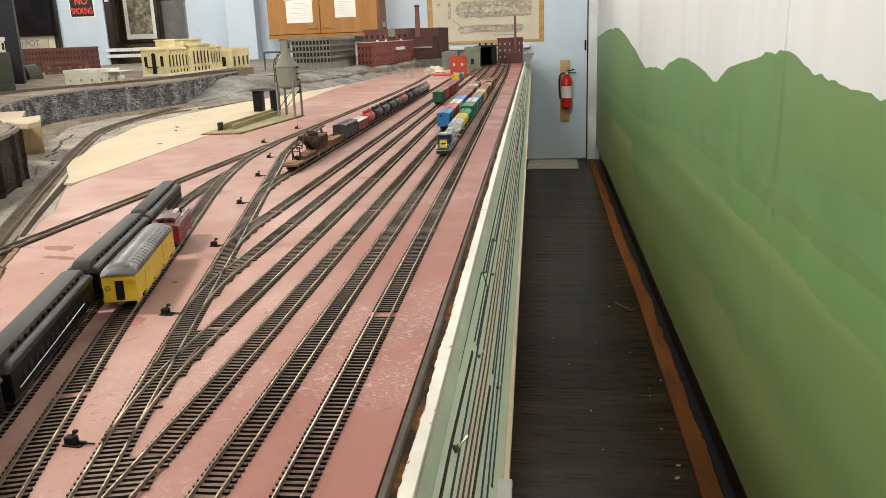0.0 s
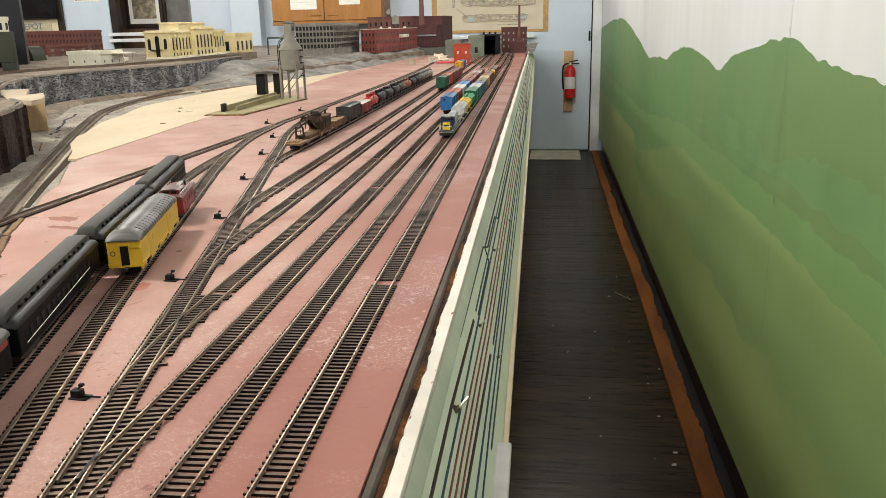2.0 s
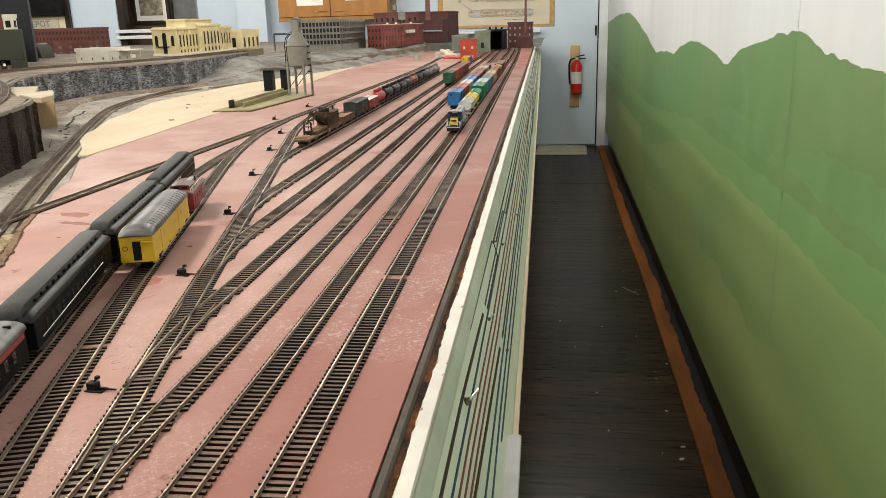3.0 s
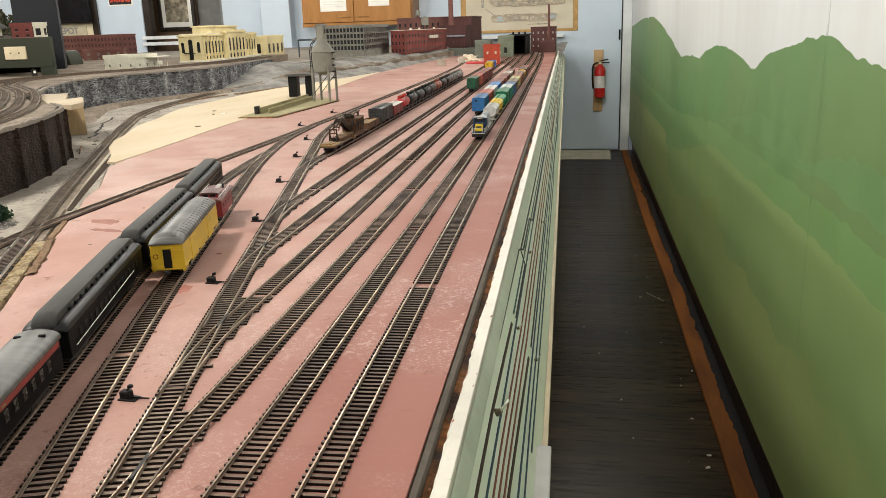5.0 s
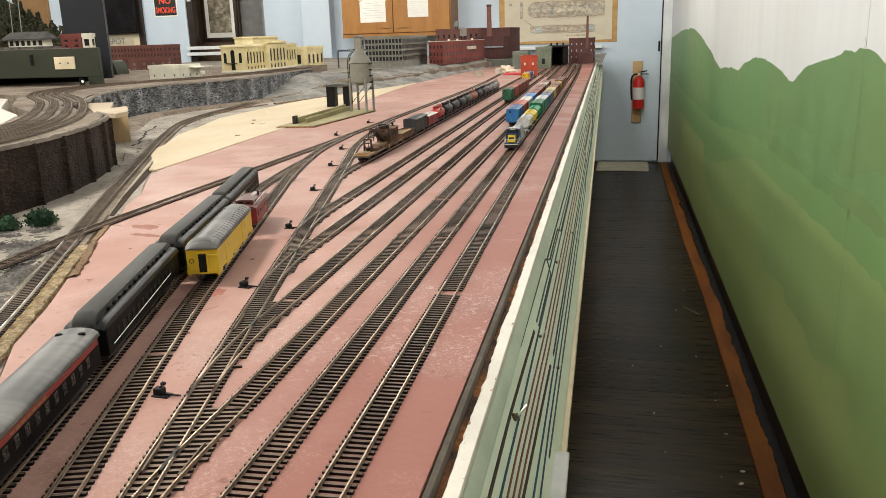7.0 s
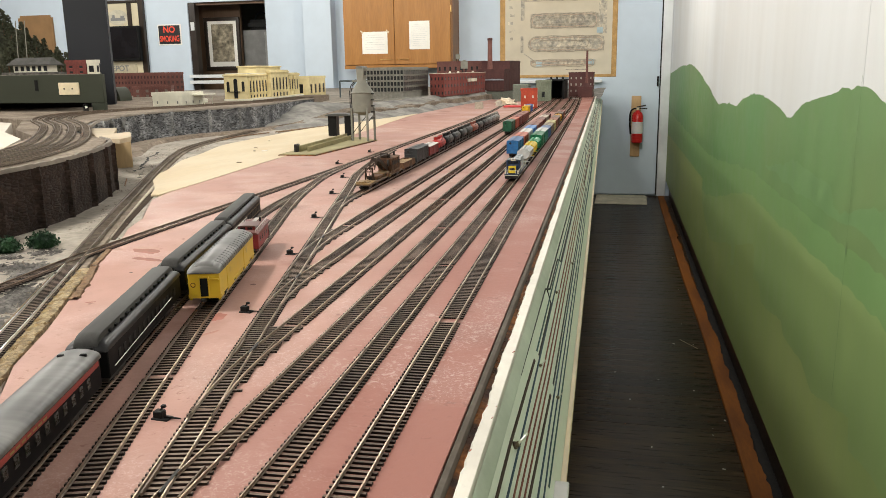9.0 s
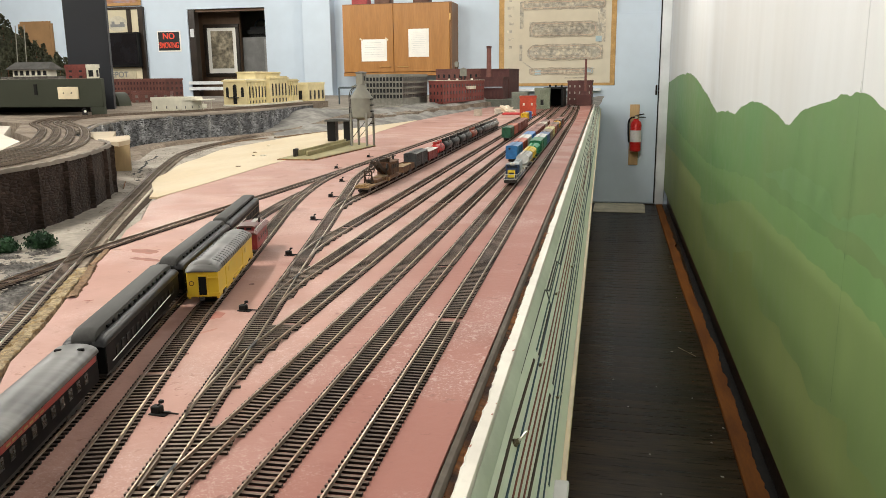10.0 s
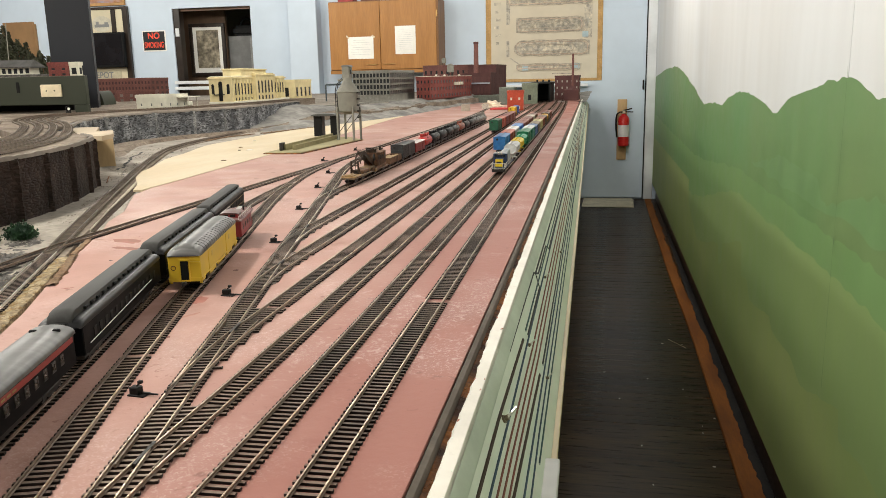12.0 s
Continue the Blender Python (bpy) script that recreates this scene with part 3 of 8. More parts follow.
LINES = {"brown": (0.030, 0.014, 0.008), "blue": (0.020, 0.045, 0.070), "red": (0.15, 0.045, 0.026), "teal": (0.025, 0.065, 0.065), "black": (0.02, 0.02, 0.022)}


def stripe(pts, color, w=0.0013):
    """One inlaid wire: a raised line along points (y, f) of the panel."""
    b = bmesh.new()
    prev = None
    P = []
    pts = [(y, f * 0.87) for y, f in pts]
    for (ya, fa), (yb, fb) in zip(pts, pts[1:]):
        k = max(1, int(abs(yb - ya) / 0.4))
        P += [(ya + (yb - ya) * i / k, fa + (fb - fa) * i / k) for i in range(k)]
    P.append(pts[-1])
    for i, (y, f) in enumerate(P):
        q = P[min(i + 1, len(P) - 1)]
        o = P[max(i - 1, 0)]
        dy, df = q[0] - o[0], (q[1] - o[1]) * 0.1
        L = math.hypot(dy, df) or 1
        ny, nf = -df / L * w / 2, dy / L * w / 2 / 0.1
        cur = [b.verts.new(on_panel(y + ny, f + nf, 0.0)), b.verts.new(on_panel(y + ny, f + nf, 0.0009)), b.verts.new(on_panel(y - ny, f - nf, 0.0009)), b.verts.new(on_panel(y - ny, f - nf, 0.0))]
        if prev:
            for j in range(3):
                b.faces.new((prev[j], prev[j + 1], cur[j + 1], cur[j]))
        prev = cur
    return part("wire_line", b, plain("line_" + color, LINES[color], 0.75), panel)


stripe([(-0.9, 0.24), (0.38, 0.25), (0.575, 0.30)], "brown", 0.0026)
stripe([(0.50, 0.14), (0.80, 0.16), (0.83, 0.26), (1.0, 0.26), (1.02, 0.36), (1.8, 0.37)], "black", 0.0020)
stripe([(0.60, 0.36), (0.79, 0.36), (0.81, 0.20), (1.3, 0.22), (8.0, 0.2)], "black", 0.0020)
stripe([(-0.9, 0.36), (0.3, 0.37), (0.45, 0.38), (8.5, 0.42)], "blue", 0.0017)
for f in (0.49, 0.56, 0.63):
    stripe([(-0.9, f - 0.06), (0.35, f - 0.04), (0.6, f), (8.5, f - 0.01)], "red", 0.0014)
stripe([(-0.9, 0.62), (0.3, 0.64), (0.57, 0.71)], "brown", 0.0024)
stripe([(0.60, 0.73), (2.0, 0.72), (2.05, 0.6), (2.8, 0.6)], "black", 0.0016)
stripe([(0.60, 0.30), (2.3, 0.31), (2.35, 0.22), (3.6, 0.22)], "teal", 0.0015)
stripe([(-0.9, 0.78), (0.30, 0.78), (0.40, 0.78), (8.5, 0.79)], "blue", 0.0016)
stripe([(-0.9, 0.89), (0.34, 0.88), (0.46, 0.86), (8.5, 0.86)], "blue", 0.0013)
stripe([(0.42, 0.93), (1.6, 0.93), (1.7, 0.88), (5.0, 0.93)], "teal", 0.0013)
for k in range(7):
    y = 2.4 + 0.42 * k
    stripe([(y, 0.50 + 0.05 * (k % 3)), (y + 0.25, 0.3), (y + 1.4, 0.3 - 0.02 * k)], "black", 0.0013)
for k in range(6):
    y = 2.2 + 0.17 * k
    stripe([(y, 0.93 - 0.05 * k), (y + 0.5, 0.90 - 0.06 * k)], "brown", 0.0012)


def panel_switch(y, f, big):
    """A bare toggle on the panel: nut, collar and lever."""
    s = thing("toggle_switch", "small bare metal toggle switch on the sloping panel", "switch", "switches on the panel")
    up = Vector((0.086, 0, 0.05)).normalized()
    p = on_panel(y, f)
    m = Matrix.Translation(p) @ up.to_track_quat("Z", "Y").to_matrix().to_4x4()
    part("nut", cyl(0.0030 * big, 0.0016 * big, m, 6), mat("dull_brass", (0.20, 0.16, 0.11), 0.4, 0.9), s)
    part("collar", cyl(0.0020 * big, 0.0040 * big, m, 12), MATS["dull_brass"], s)
    part("lever", rod(p + up * 0.003 * big, p + up * 0.010 * big + Vector((0, 0.004 * big, 0.003 * big)), 0.0009 * big), mat("bright_metal", (0.6, 0.58, 0.52), 0.3, 1.0), s)
    return s


panel_switch(0.388, 0.27, 1.15)
for y, f in ((0.585, 0.36), (0.59, 0.74), (0.86, 0.36), (1.12, 0.6), (1.62, 0.33), (2.05, 0.5), (2.9, 0.45), (3.4, 0.6)):
    panel_switch(y, f, 0.7)

# white bracket hooked under the panel's foot
b = sweep([Vector((edge_x(y) + PW, y, 0)) for y in (-0.3, 0.447)], [(-0.009, PB + 0.004), (0.0075, PB + 0.004), (0.0075, PB + 0.009), (0.0065, PB + 0.010), (-0.009, PB + 0.010)])
bracket = solid("card_holder", b, mat("pale_grey_plastic", (0.42, 0.42, 0.40), 0.45),
                "pale grey plastic card holder fixed below the panel", "card holder")
# closed front below the panel and the bench behind
solid("bench_front", sweep([Vector((edge_x(y), y, 0)) for y in (-1.0, TABLE_END)], [(-0.32, 0.0), (-0.30, 0.0), (-0.30, PB + 0.01), (-0.32, PB + 0.01)]), M_frame, "plain dark front under the yard table", "bench front", "structure")
solid("bench_base", prism([(edge_x(-1) - 0.0305, -1.0), (edge_x(TABLE_END) - 0.0305, TABLE_END), (-4.6, TABLE_END), (-4.6, -1.0)], T - 0.10, T - 0.022), M_ply, "plywood base of the layout", "table top", "structure")

# grey scenery ground west of the yard board, and the bare plywood patch
gl = [(min(pink_left(y), edge_x(y) - 0.1) - 0.004, y) for y in ys if y <= TABLE_END]
solid("ground", prism(gl + [(-4.6, TABLE_END), (-4.6, -1.0)], T - 0.021, T - 0.004), M_greyground, "grey sandy scenery ground with grit", "ground", "structure")


def ply_left(y):
    return curve_at([(1.34, -0.535), (1.7, -0.735), (2.07, -0.864), (2.54, -0.978), (3.2, -0.985), (4.58, -0.78)], y)


yl = [1.36 + 0.08 * i for i in range(41)]
solid("plywood_patch", prism([(pink_left(y) - 0.001, y) for y in yl] + [(ply_left(y), y) for y in yl[::-1]], T - 0.003, T + 0.001), M_ply, "bare cream plywood sheet without scenery", "board", "structure")


# ---- track ----
GAUGE, PITCH = 0.0172, 0.0066
TIE_H, RAIL_H = 0.0019, 0.0025
TIE_MESH = {}


def tie_mesh(length, wide=0.0030):
    key = round(length, 4)
    if key not in TIE_MESH:
        TIE_MESH[key] = mesh_of(box(-key / 2, key / 2, -wide / 2, wide / 2, 0, TIE_H, 0.0002), "tie")
    return TIE_MESH[key]


def rails(line, parent, z0, offs=(-GAUGE / 2, GAUGE / 2), head=None, side=None):
    for o in offs:
        w, h = 0.0010, 0.00052
        r = part("rail", sweep(line, [(o - w, z0 + TIE_H), (o + w, z0 + TIE_H), (o + w * 0.9, z0 + TIE_H + 0.0005), (o + h * 0.8, z0 + TIE_H + 0.0009), (o + h * 0.8, z0 + TIE_H + RAIL_H - 0.0008),
                                  (o - h * 0.8, z0 + TIE_H + RAIL_H - 0.0008), (o - h * 0.8, z0 + TIE_H + 0.0009), (o - w * 0.9, z0 + TIE_H + 0.0005)]), side or M_railside, parent)
        part("rail_head", sweep(line, [(o - h * 1.15, z0 + TIE_H + RAIL_H - 0.0008), (o + h * 1.15, z0 + TIE_H + RAIL_H - 0.0008), (o + h, z0 + TIE_H + RAIL_H), (o - h, z0 + TIE_H + RAIL_H)]), head or M_railhead, r)


def walk_line(line, step):
    """Places and directions every step along a line."""
    out, need = [], 0.0
    for p, q in zip(line, line[1:]):
        d = q - p
        L = d.length
        while need <= L:
            out.append((p + d * (need / L), d.normalized()))
            need += step
        need -= L
    return out


def track(pts, label, near=(-9, 1.0), z0=T, ties=M_tie, gaps=(), width=None, head=None, web=None):
    """A length of model track: single ties in the near stretch, the rest joined, two rails with bright heads."""
    tr = thing("track", label, "track", "tracks of the yard")
    line = smooth_line(pts, 0.015)
    rest = bmesh.new()
    for i, (p, d) in enumerate(walk_line(line, PITCH)):
        if any(a < p.y < c for a, c in gaps):
            continue
        lo, hi = (-0.0128, 0.0128) if width is None else width(p)
        side = Vector((d.y, -d.x, 0))
        c = p + side * (lo + hi) / 2
        m = Matrix.Translation((c.x, c.y, z0)) @ Matrix.Rotation(math.atan2(d.y, d.x) - math.pi / 2 + random.uniform(-0.012, 0.012), 4, "Z")
        if near[0] < p.y < near[1]:
            L = round((hi - lo) / 0.002) * 0.002
            ob = new("tie", tie_mesh(L))
            if not ob.data.materials:
                ob.data.materials.append(ties)
            ob.parent = tr
            ob.matrix_basis = m
        else:
            box(lo - (lo + hi) / 2, hi - (lo + hi) / 2, -0.0015, 0.0015, 0, TIE_H, bm=rest, m=m)
    if len(rest.verts):
        o = part("tie_strip", rest, M_tie_far if ties is M_tie else ties, tr)
        o["kind"] = "stuff"
    else:
        rest.free()
    rails(line, tr, z0, head=head, side=web)
    return tr


M_tie_far = mat("dusty_sheen_tie", (0.010, 0.0060, 0.0042), 0.75, spec=0.06, var=0.35, scale=80, color2=(0.030, 0.020, 0.016))
# Tie tops: lamp sheen goes into this pale base colour along with dusting.
dusty_sheen(M_tie, (0.215, 0.145, 0.108), 0.22, 0.82)
dusty_sheen(M_tie_far, (0.165, 0.102, 0.070), 0.2, 0.8)
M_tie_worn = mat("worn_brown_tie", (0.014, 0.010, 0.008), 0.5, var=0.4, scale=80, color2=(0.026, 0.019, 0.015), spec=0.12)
dusty_sheen(M_tie_worn, (0.255, 0.188, 0.145), 0.3, 0.88)
M_dirt = mat("track_dirt", (0.120, 0.060, 0.047), 0.8, var=0.3, scale=60, color2=(0.19, 0.098, 0.078), big=7, spec=0.2)
# centre line of each yard track: x at y = 0, and its drift per metre
CENTRE = {1: (0.3111, -0.0327), 2: (0.2582, -0.0299), 3: (0.2043, -0.0287), 4: (0.1535, -0.0321), 5: (0.0960, -0.0308), 6: (0.0430, -0.0305), 7: (-0.0444, -0.0290)}


def yard_x(k, y):
    bend = 0.0 if y < 4.5 else -0.004 * (y - 4.5) ** 2
    return CENTRE[k][0] + CENTRE[k][1] * y + bend


def ladder_x(y):
    return 0.2398 - 0.2503 * y


MEET = {k: (0.2398 - CENTRE[k][0]) / (0.2503 + CENTRE[k][1]) for k in (3, 4, 5, 6, 7)}
HALF, LEG = 0.074, 0.150
YARD_END = 7.4


def yard_pts(k, y0, y1):
    n = max(2, int((y1 - y0) / 0.4))
    return [(yard_x(k, y0 + (y1 - y0) * i / n), y0 + (y1 - y0) * i / n) for i in range(n + 1)]


NEAR = (-0.2, 1.25)
track(yard_pts(1, -0.6, YARD_END), "dark brown tied yard track beside the table rim", NEAR, gaps=((0.590, 0.602), (1.40, 1.41)))
track(yard_pts(2, -0.6, YARD_END), "dark brown tied yard track with silver rails", NEAR, gaps=((0.826, 0.834),))
track(yard_pts(3, MEET[3] + LEG, YARD_END), "dark brown tied yard track with silver rails", NEAR, gaps=((0.268, 0.285), (1.08, 1.09)))
track(yard_pts(4, MEET[4] + LEG, YARD_END), "dark brown tied yard track with silver rails", NEAR, gaps=((0.548, 0.556), (1.37, 1.38)))
track(yard_pts(5, MEET[5] + LEG, YARD_END), "dark brown tied yard track with silver rails", NEAR, gaps=((0.79, 0.798), (0.985, 0.993), (1.76, 1.77)))
track(yard_pts(6, MEET[6] + LEG, 6.6), "dark brown tied yard track with silver rails", (-0.2, 1.2), gaps=((1.075, 1.085), (1.88, 1.89)))
track(yard_pts(7, MEET[7] + LEG, 6.0), "dark brown tied yard track under a work train", (-0.2, 0.5))


# brown dirt gathered between the rails further down the yard
for k, y0, y1 in ((1, 0.95, YARD_END), (2, 1.1, YARD_END), (3, 1.2, YARD_END), (4, 1.4, YARD_END), (5, 1.5, YARD_END), (6, 1.6, 6.6), (7, 1.5, 6.0)):
    ln = [Vector((x, y, 0)) for x, y in yard_pts(k, y0, y1)]
    solid("track_dirt", sweep(ln, [(-0.0118, T + 0.0001), (0.0118, T + 0.0001), (0.0110, T + 0.0005), (-0.0110, T + 0.0005)]), M_dirt, "brown dirt gathered between the rails", "dirt", "structure")


far_dirt = [Vector((x, y, 0)) for x, y in yard_pts(3, 4.7, YARD_END)]
b = bmesh.new()
prev = None
for p in far_dirt:
    grow = min(1, (p.y - 4.7) / 1.2)
    l, r = -0.05 - 0.30 * grow, 0.075 + 0.065 * grow
    cur = [b.verts.new((p.x + l + (r - l) * q / 8 + 0.012 * noise.noise((p.y * 5, q, 0)), p.y, T + (0.0004 if 0 < q < 8 else -0.001))) for q in range(9)]
    if prev:
        for q in range(8):
            b.faces.new((prev[q], prev[q + 1], cur[q + 1], cur[q]))
    prev = cur
solid("yard_grime", b, M_dirt, "brown grime spread over the end of the yard", "dirt", "structure")


# ladder with its turnouts: ties widen to carry the diverging rails
def turn_line(k):
    y0, y1, yi = MEET[k] - HALF, MEET[k] + HALF, MEET[k]
    a, c, e = Vector((ladder_x(y0), y0, 0)), Vector((ladder_x(yi), yi, 0)), Vector((yard_x(k, y1), y1, 0))
    bend = [a * (1 - t) ** 2 + c * 2 * t * (1 - t) + e * t * t for t in [i / 14 for i in range(15)]]
    return bend + [Vector((yard_x(k, q), q, 0)) for q in (y1 + (LEG - HALF) * i / 10 for i in range(1, 11))]


TURNS = {k: turn_line(k) for k in MEET}


def ladder_width(p):
    hi = 0.0128
    for k, ln in TURNS.items():
        if ln[3].y < p.y < ln[-1].y - 0.004:
            q = min(ln, key=lambda v: abs(v.y - p.y))
            hi = max(hi, 0.0128 + round((q.x - ladder_x(p.y)) * 0.97 / 0.006) * 0.006)
    return -0.0128, hi


track([(ladder_x(y), y) for y in (-0.3, 0.3, 0.9, 1.5, 1.75)] + [(-0.248, 2.05), (-0.282, 2.35)], "brown tied ladder track with turnouts", (-0.2, 1.15), ties=M_tie_worn, width=ladder_width,
      gaps=())
for k, ln in TURNS.items():
    to = thing("turnout", "turnout rails and frog leading off the ladder track", "turnout", "turnouts of the ladder")
    rails(ln, to, T)
    yi = MEET[k]
    fr = min(ln, key=lambda v: abs((v.x - ladder_x(v.y)) - GAUGE))
    nose = Vector((fr.x - GAUGE / 2, fr.y, 0))
    d = Vector((-0.14, 1, 0)).normalized()
    part("frog", sweep([nose - d * 0.018, nose + d * 0.012], [(-0.0012, T + TIE_H), (0.0012, T + TIE_H), (0.0012, T + TIE_H + RAIL_H + 0.0002), (-0.0012, T + TIE_H + RAIL_H + 0.0002)]), M_darkmetal, to, "dark frog casting")
    for s, f in ((-1, ladder_x), (1, lambda y, k=k: fr.x + (-0.1) * (y - fr.y))):
        g = [Vector((f(y) + s * (GAUGE / 2 - 0.0028), y, 0)) for y in (fr.y - 0.02, fr.y - 0.014, fr.y + 0.014, fr.y + 0.02)]
        part("guard_rail", sweep(g, [(-0.0006, T + TIE_H), (0.0006, T + TIE_H), (0.0006, T + TIE_H + RAIL_H), (-0.0006, T + TIE_H + RAIL_H)]), M_railside, to)
    yp = ln[2].y
    part("throw_bar", box(-0.0135, 0.012, -0.0009, 0.0009, 0, 0.0014, 0.0002, m=pose(ladder_x(yp), yp, T + 0.0004, 0, 0, 8)), M_tie, to, "brown throw bar")

# runaround track from the west, across the yard throat and along the back
track([(-0.262, 0.30), (-0.283, 0.63), (-0.296, 0.80), (-0.297, 1.0), (-0.294, 1.37), (-0.292, 1.9), (-0.300, 2.6), (-0.325, 4.0), (-0.385, 5.2), (-0.50, 6.6)],
      "brown tied through track along the back of the yard", (0.3, 1.1), ties=M_tie_worn)
T9 = [(0.2245, -0.06), (0.181, 0.08), (0.128, 0.243), (0.084, 0.379), (0.019, 0.587), (-0.053, 0.84), (-0.127, 1.094), (-0.180, 1.28), (-0.228, 1.48), (-0.268, 1.70), (-0.290, 1.95)]
track(T9, "dark brown tied storage track under the yellow car", (-0.2, 0.75), ties=M_tie_worn, gaps=((0.395, 0.401),))
T10 = [(0.171, -0.06), (0.129, 0.08), (0.079, 0.243), (0.038, 0.379), (-0.027, 0.587), (-0.099, 0.84), (-0.166, 1.07), (-0.190, 1.18), (-0.206, 1.28), (-0.222, 1.40), (-0.2335, 1.51)]
track(T10, "dark brown tied storage track under the passenger cars", (-0.2, 0.5), ties=M_tie_worn)

M_plate = mat("turnout_base", (0.070, 0.056, 0.046), 0.8, var=0.3, scale=120, color2=(0.13, 0.108, 0.09), big=30, spec=0.2)
l9, l10 = smooth_line(T9, 0.02), smooth_line(T10, 0.02)


def on_line(line, y):
    return min(line, key=lambda p: abs(p.y - y)).x


ys9 = [1.24 + 0.02 * i for i in range(14)]
solid("turnout_plate", prism([(on_line(l9, y) + 0.0135, y) for y in ys9] + [(on_line(l10, y) - 0.0135, y) for y in ys9[::-1]], T + 0.0001, T + 0.0007), M_plate, "grey-brown filled base of the storage turnout", "turnout base", "structure")
for k in (5, 6, 7):
    yk = [MEET[k] - 0.06 + 0.01 * i for i in range(17)]
    solid("turnout_plate", prism([(ladder_x(y) + ladder_width(Vector((ladder_x(y), y, 0)))[1] - 0.0015, y) for y in yk] + [(ladder_x(y) - 0.0115, y) for y in yk[::-1]], T + 0.0001, T + 0.0005), M_plate, "grey-brown filled base of the ladder turnout", "turnout base", "structure")

# main line on cork at the west side of the board
T11 = [(0.10, -0.05), (-0.01, 0.20), (-0.138, 0.474), (-0.196, 0.591), (-0.273, 0.747), (-0.392, 0.98), (-0.580, 1.359), (-0.880, 1.98), (-1.055, 2.42), (-1.145, 2.96), (-1.20, 3.6), (-1.16, 4.4)]
l11 = smooth_line(T11, 0.03)
near11 = [p for p in l11 if p.y < 0.70]
far11 = [p for p in l11 if p.y > 0.68]
solid("roadbed_far", sweep(far11, [(-0.020, T - 0.010), (0.025, T - 0.010), (0.0205, T), (-0.0165, T)]), M_deck, "grey-brown ballasted roadbed of the curve", "roadbed", "structure")
solid("roadbed", sweep(near11, [(-0.021, T - 0.010), (0.026, T - 0.010), (0.0225, T + 0.0002), (-0.017, T + 0.0002)]), M_cork, "tan cork roadbed under the main line", "roadbed", "structure")
track(T11[:5], "grey-brown tied main line with bright rails on cork", (0.2, 0.75), z0=T + 0.0012, ties=mat("brown_grey_tie", (0.050, 0.038, 0.031), 0.7, var=0.35, scale=80, color2=(0.085, 0.066, 0.054), spec=0.15), head=mat("polished_rail", (0.86, 0.83, 0.77), 0.30, 1.0), web=mat("bright_rail_side", (0.34, 0.29, 0.23), 0.45, 0.6))
track(T11[4:], "weathered grey main line curving west", (9, 10), z0=T + 0.0012, ties=M_tie_old, head=M_railside)
band = [p for p in smooth_line(T11[:6], 0.006) if 0.2 < p.y < 0.73]
b = bmesh.new()
prev = None
for p, s in zip(band, sides(band)):
    w = 0.0285 + 0.0025 * noise.noise((p.y * 50, 3, 0)) + 0.002 * noise.noise((p.y * 160, 5, 0))
    cur = [b.verts.new(p + s * o + Vector((0, 0, T + h))) for o, h in ((0.0125, -0.001), (0.0135, 0.0016), (w - 0.004, 0.0030 + 0.0012 * noise.noise((p.y * 90, 1, 0))), (w, 0.0016), (w + 0.0014, -0.008))]
    if prev:
        for j in range(4):
            b.faces.new((prev[j], prev[j + 1], cur[j + 1], cur[j]))
    prev = cur
solid("cork_band", b, mat("golden_cork", (0.27, 0.195, 0.105), 0.95, var=0.5, scale=220, color2=(0.47, 0.365, 0.215), big=60, bump=0.003, bscale=220, speck=0.6), "torn golden cork band along the main line", "roadbed", "structure")
solid("edge_plank", prism([(-0.342, 0.932), (-0.421, 1.088), (-0.579, 1.420), (-0.708, 1.674), (-0.740, 1.694), (-0.589, 1.401), (-0.435, 1.085), (-0.348, 0.922)], T - 0.0055, T - 0.0008), mat("weathered_plank", (0.34, 0.29, 0.22), 0.8, var=0.15, scale=30, color2=(0.42, 0.36, 0.28), stretch=(6, 1, 1)), "weathered pale plank between roadbed and board", "board", "structure")
solid("plank_gap", prism([(-0.342, 0.932), (-0.421, 1.088), (-0.579, 1.420), (-0.564, 1.422), (-0.410, 1.090), (-0.335, 0.934)], T - 0.0050, T - 0.0030), mat("gap_dirt", (0.040, 0.028, 0.020), 0.95, spec=0.1), "dark open gap beside the weathered plank", "gap", "structure")
# rust and oil stains soaked into the board
def stain(x, y, rx, ry, turn, color, seed):
    b = bmesh.new()
    vs = []
    for i in range(28):
        a = 2 * math.pi * i / 28
        k = 1 + 0.45 * noise.noise((math.cos(a) * 1.5, math.sin(a) * 1.5, seed)) + 0.2 * noise.noise((math.cos(a) * 5, math.sin(a) * 5, seed + 4))
        vs.append(b.verts.new((rx * k * math.cos(a), ry * k * math.sin(a), 0)))
    b.faces.new(vs)
    ob = solid("stain", b, mat("stain_%d" % int(color[0] * 1000), color, 0.6, var=0.15, scale=90, spec=0.12), "dull stain soaked into the pink board", "stain", "structure")
    ob.matrix_world = pose(x, y, T + 0.0002, 0, 0, turn)


STAINS = [(-0.2226, 0.850, 0.030, 0.011, -18, (0.245, 0.105, 0.082)), (-0.1945, 0.803, 0.028, 0.008, -16, (0.245, 0.105, 0.082)), (0.043, 0.570, 0.007, 0.016, 8, (0.31, 0.125, 0.098)),
          (0.060, 0.515, 0.012, 0.003, 60, (0.33, 0.17, 0.14)), (-0.1334, 0.595, 0.006, 0.0015, 30, (0.22, 0.08, 0.06)), (0.02, 0.70, 0.004, 0.003, 0, (0.12, 0.05, 0.04)),
          (0.075, 0.45, 0.003, 0.0025, 0, (0.16, 0.06, 0.05)), (-0.12, 0.66, 0.0025, 0.002, 0, (0.05, 0.03, 0.025)), (-0.17, 0.73, 0.0025, 0.002, 0, (0.05, 0.03, 0.025))]
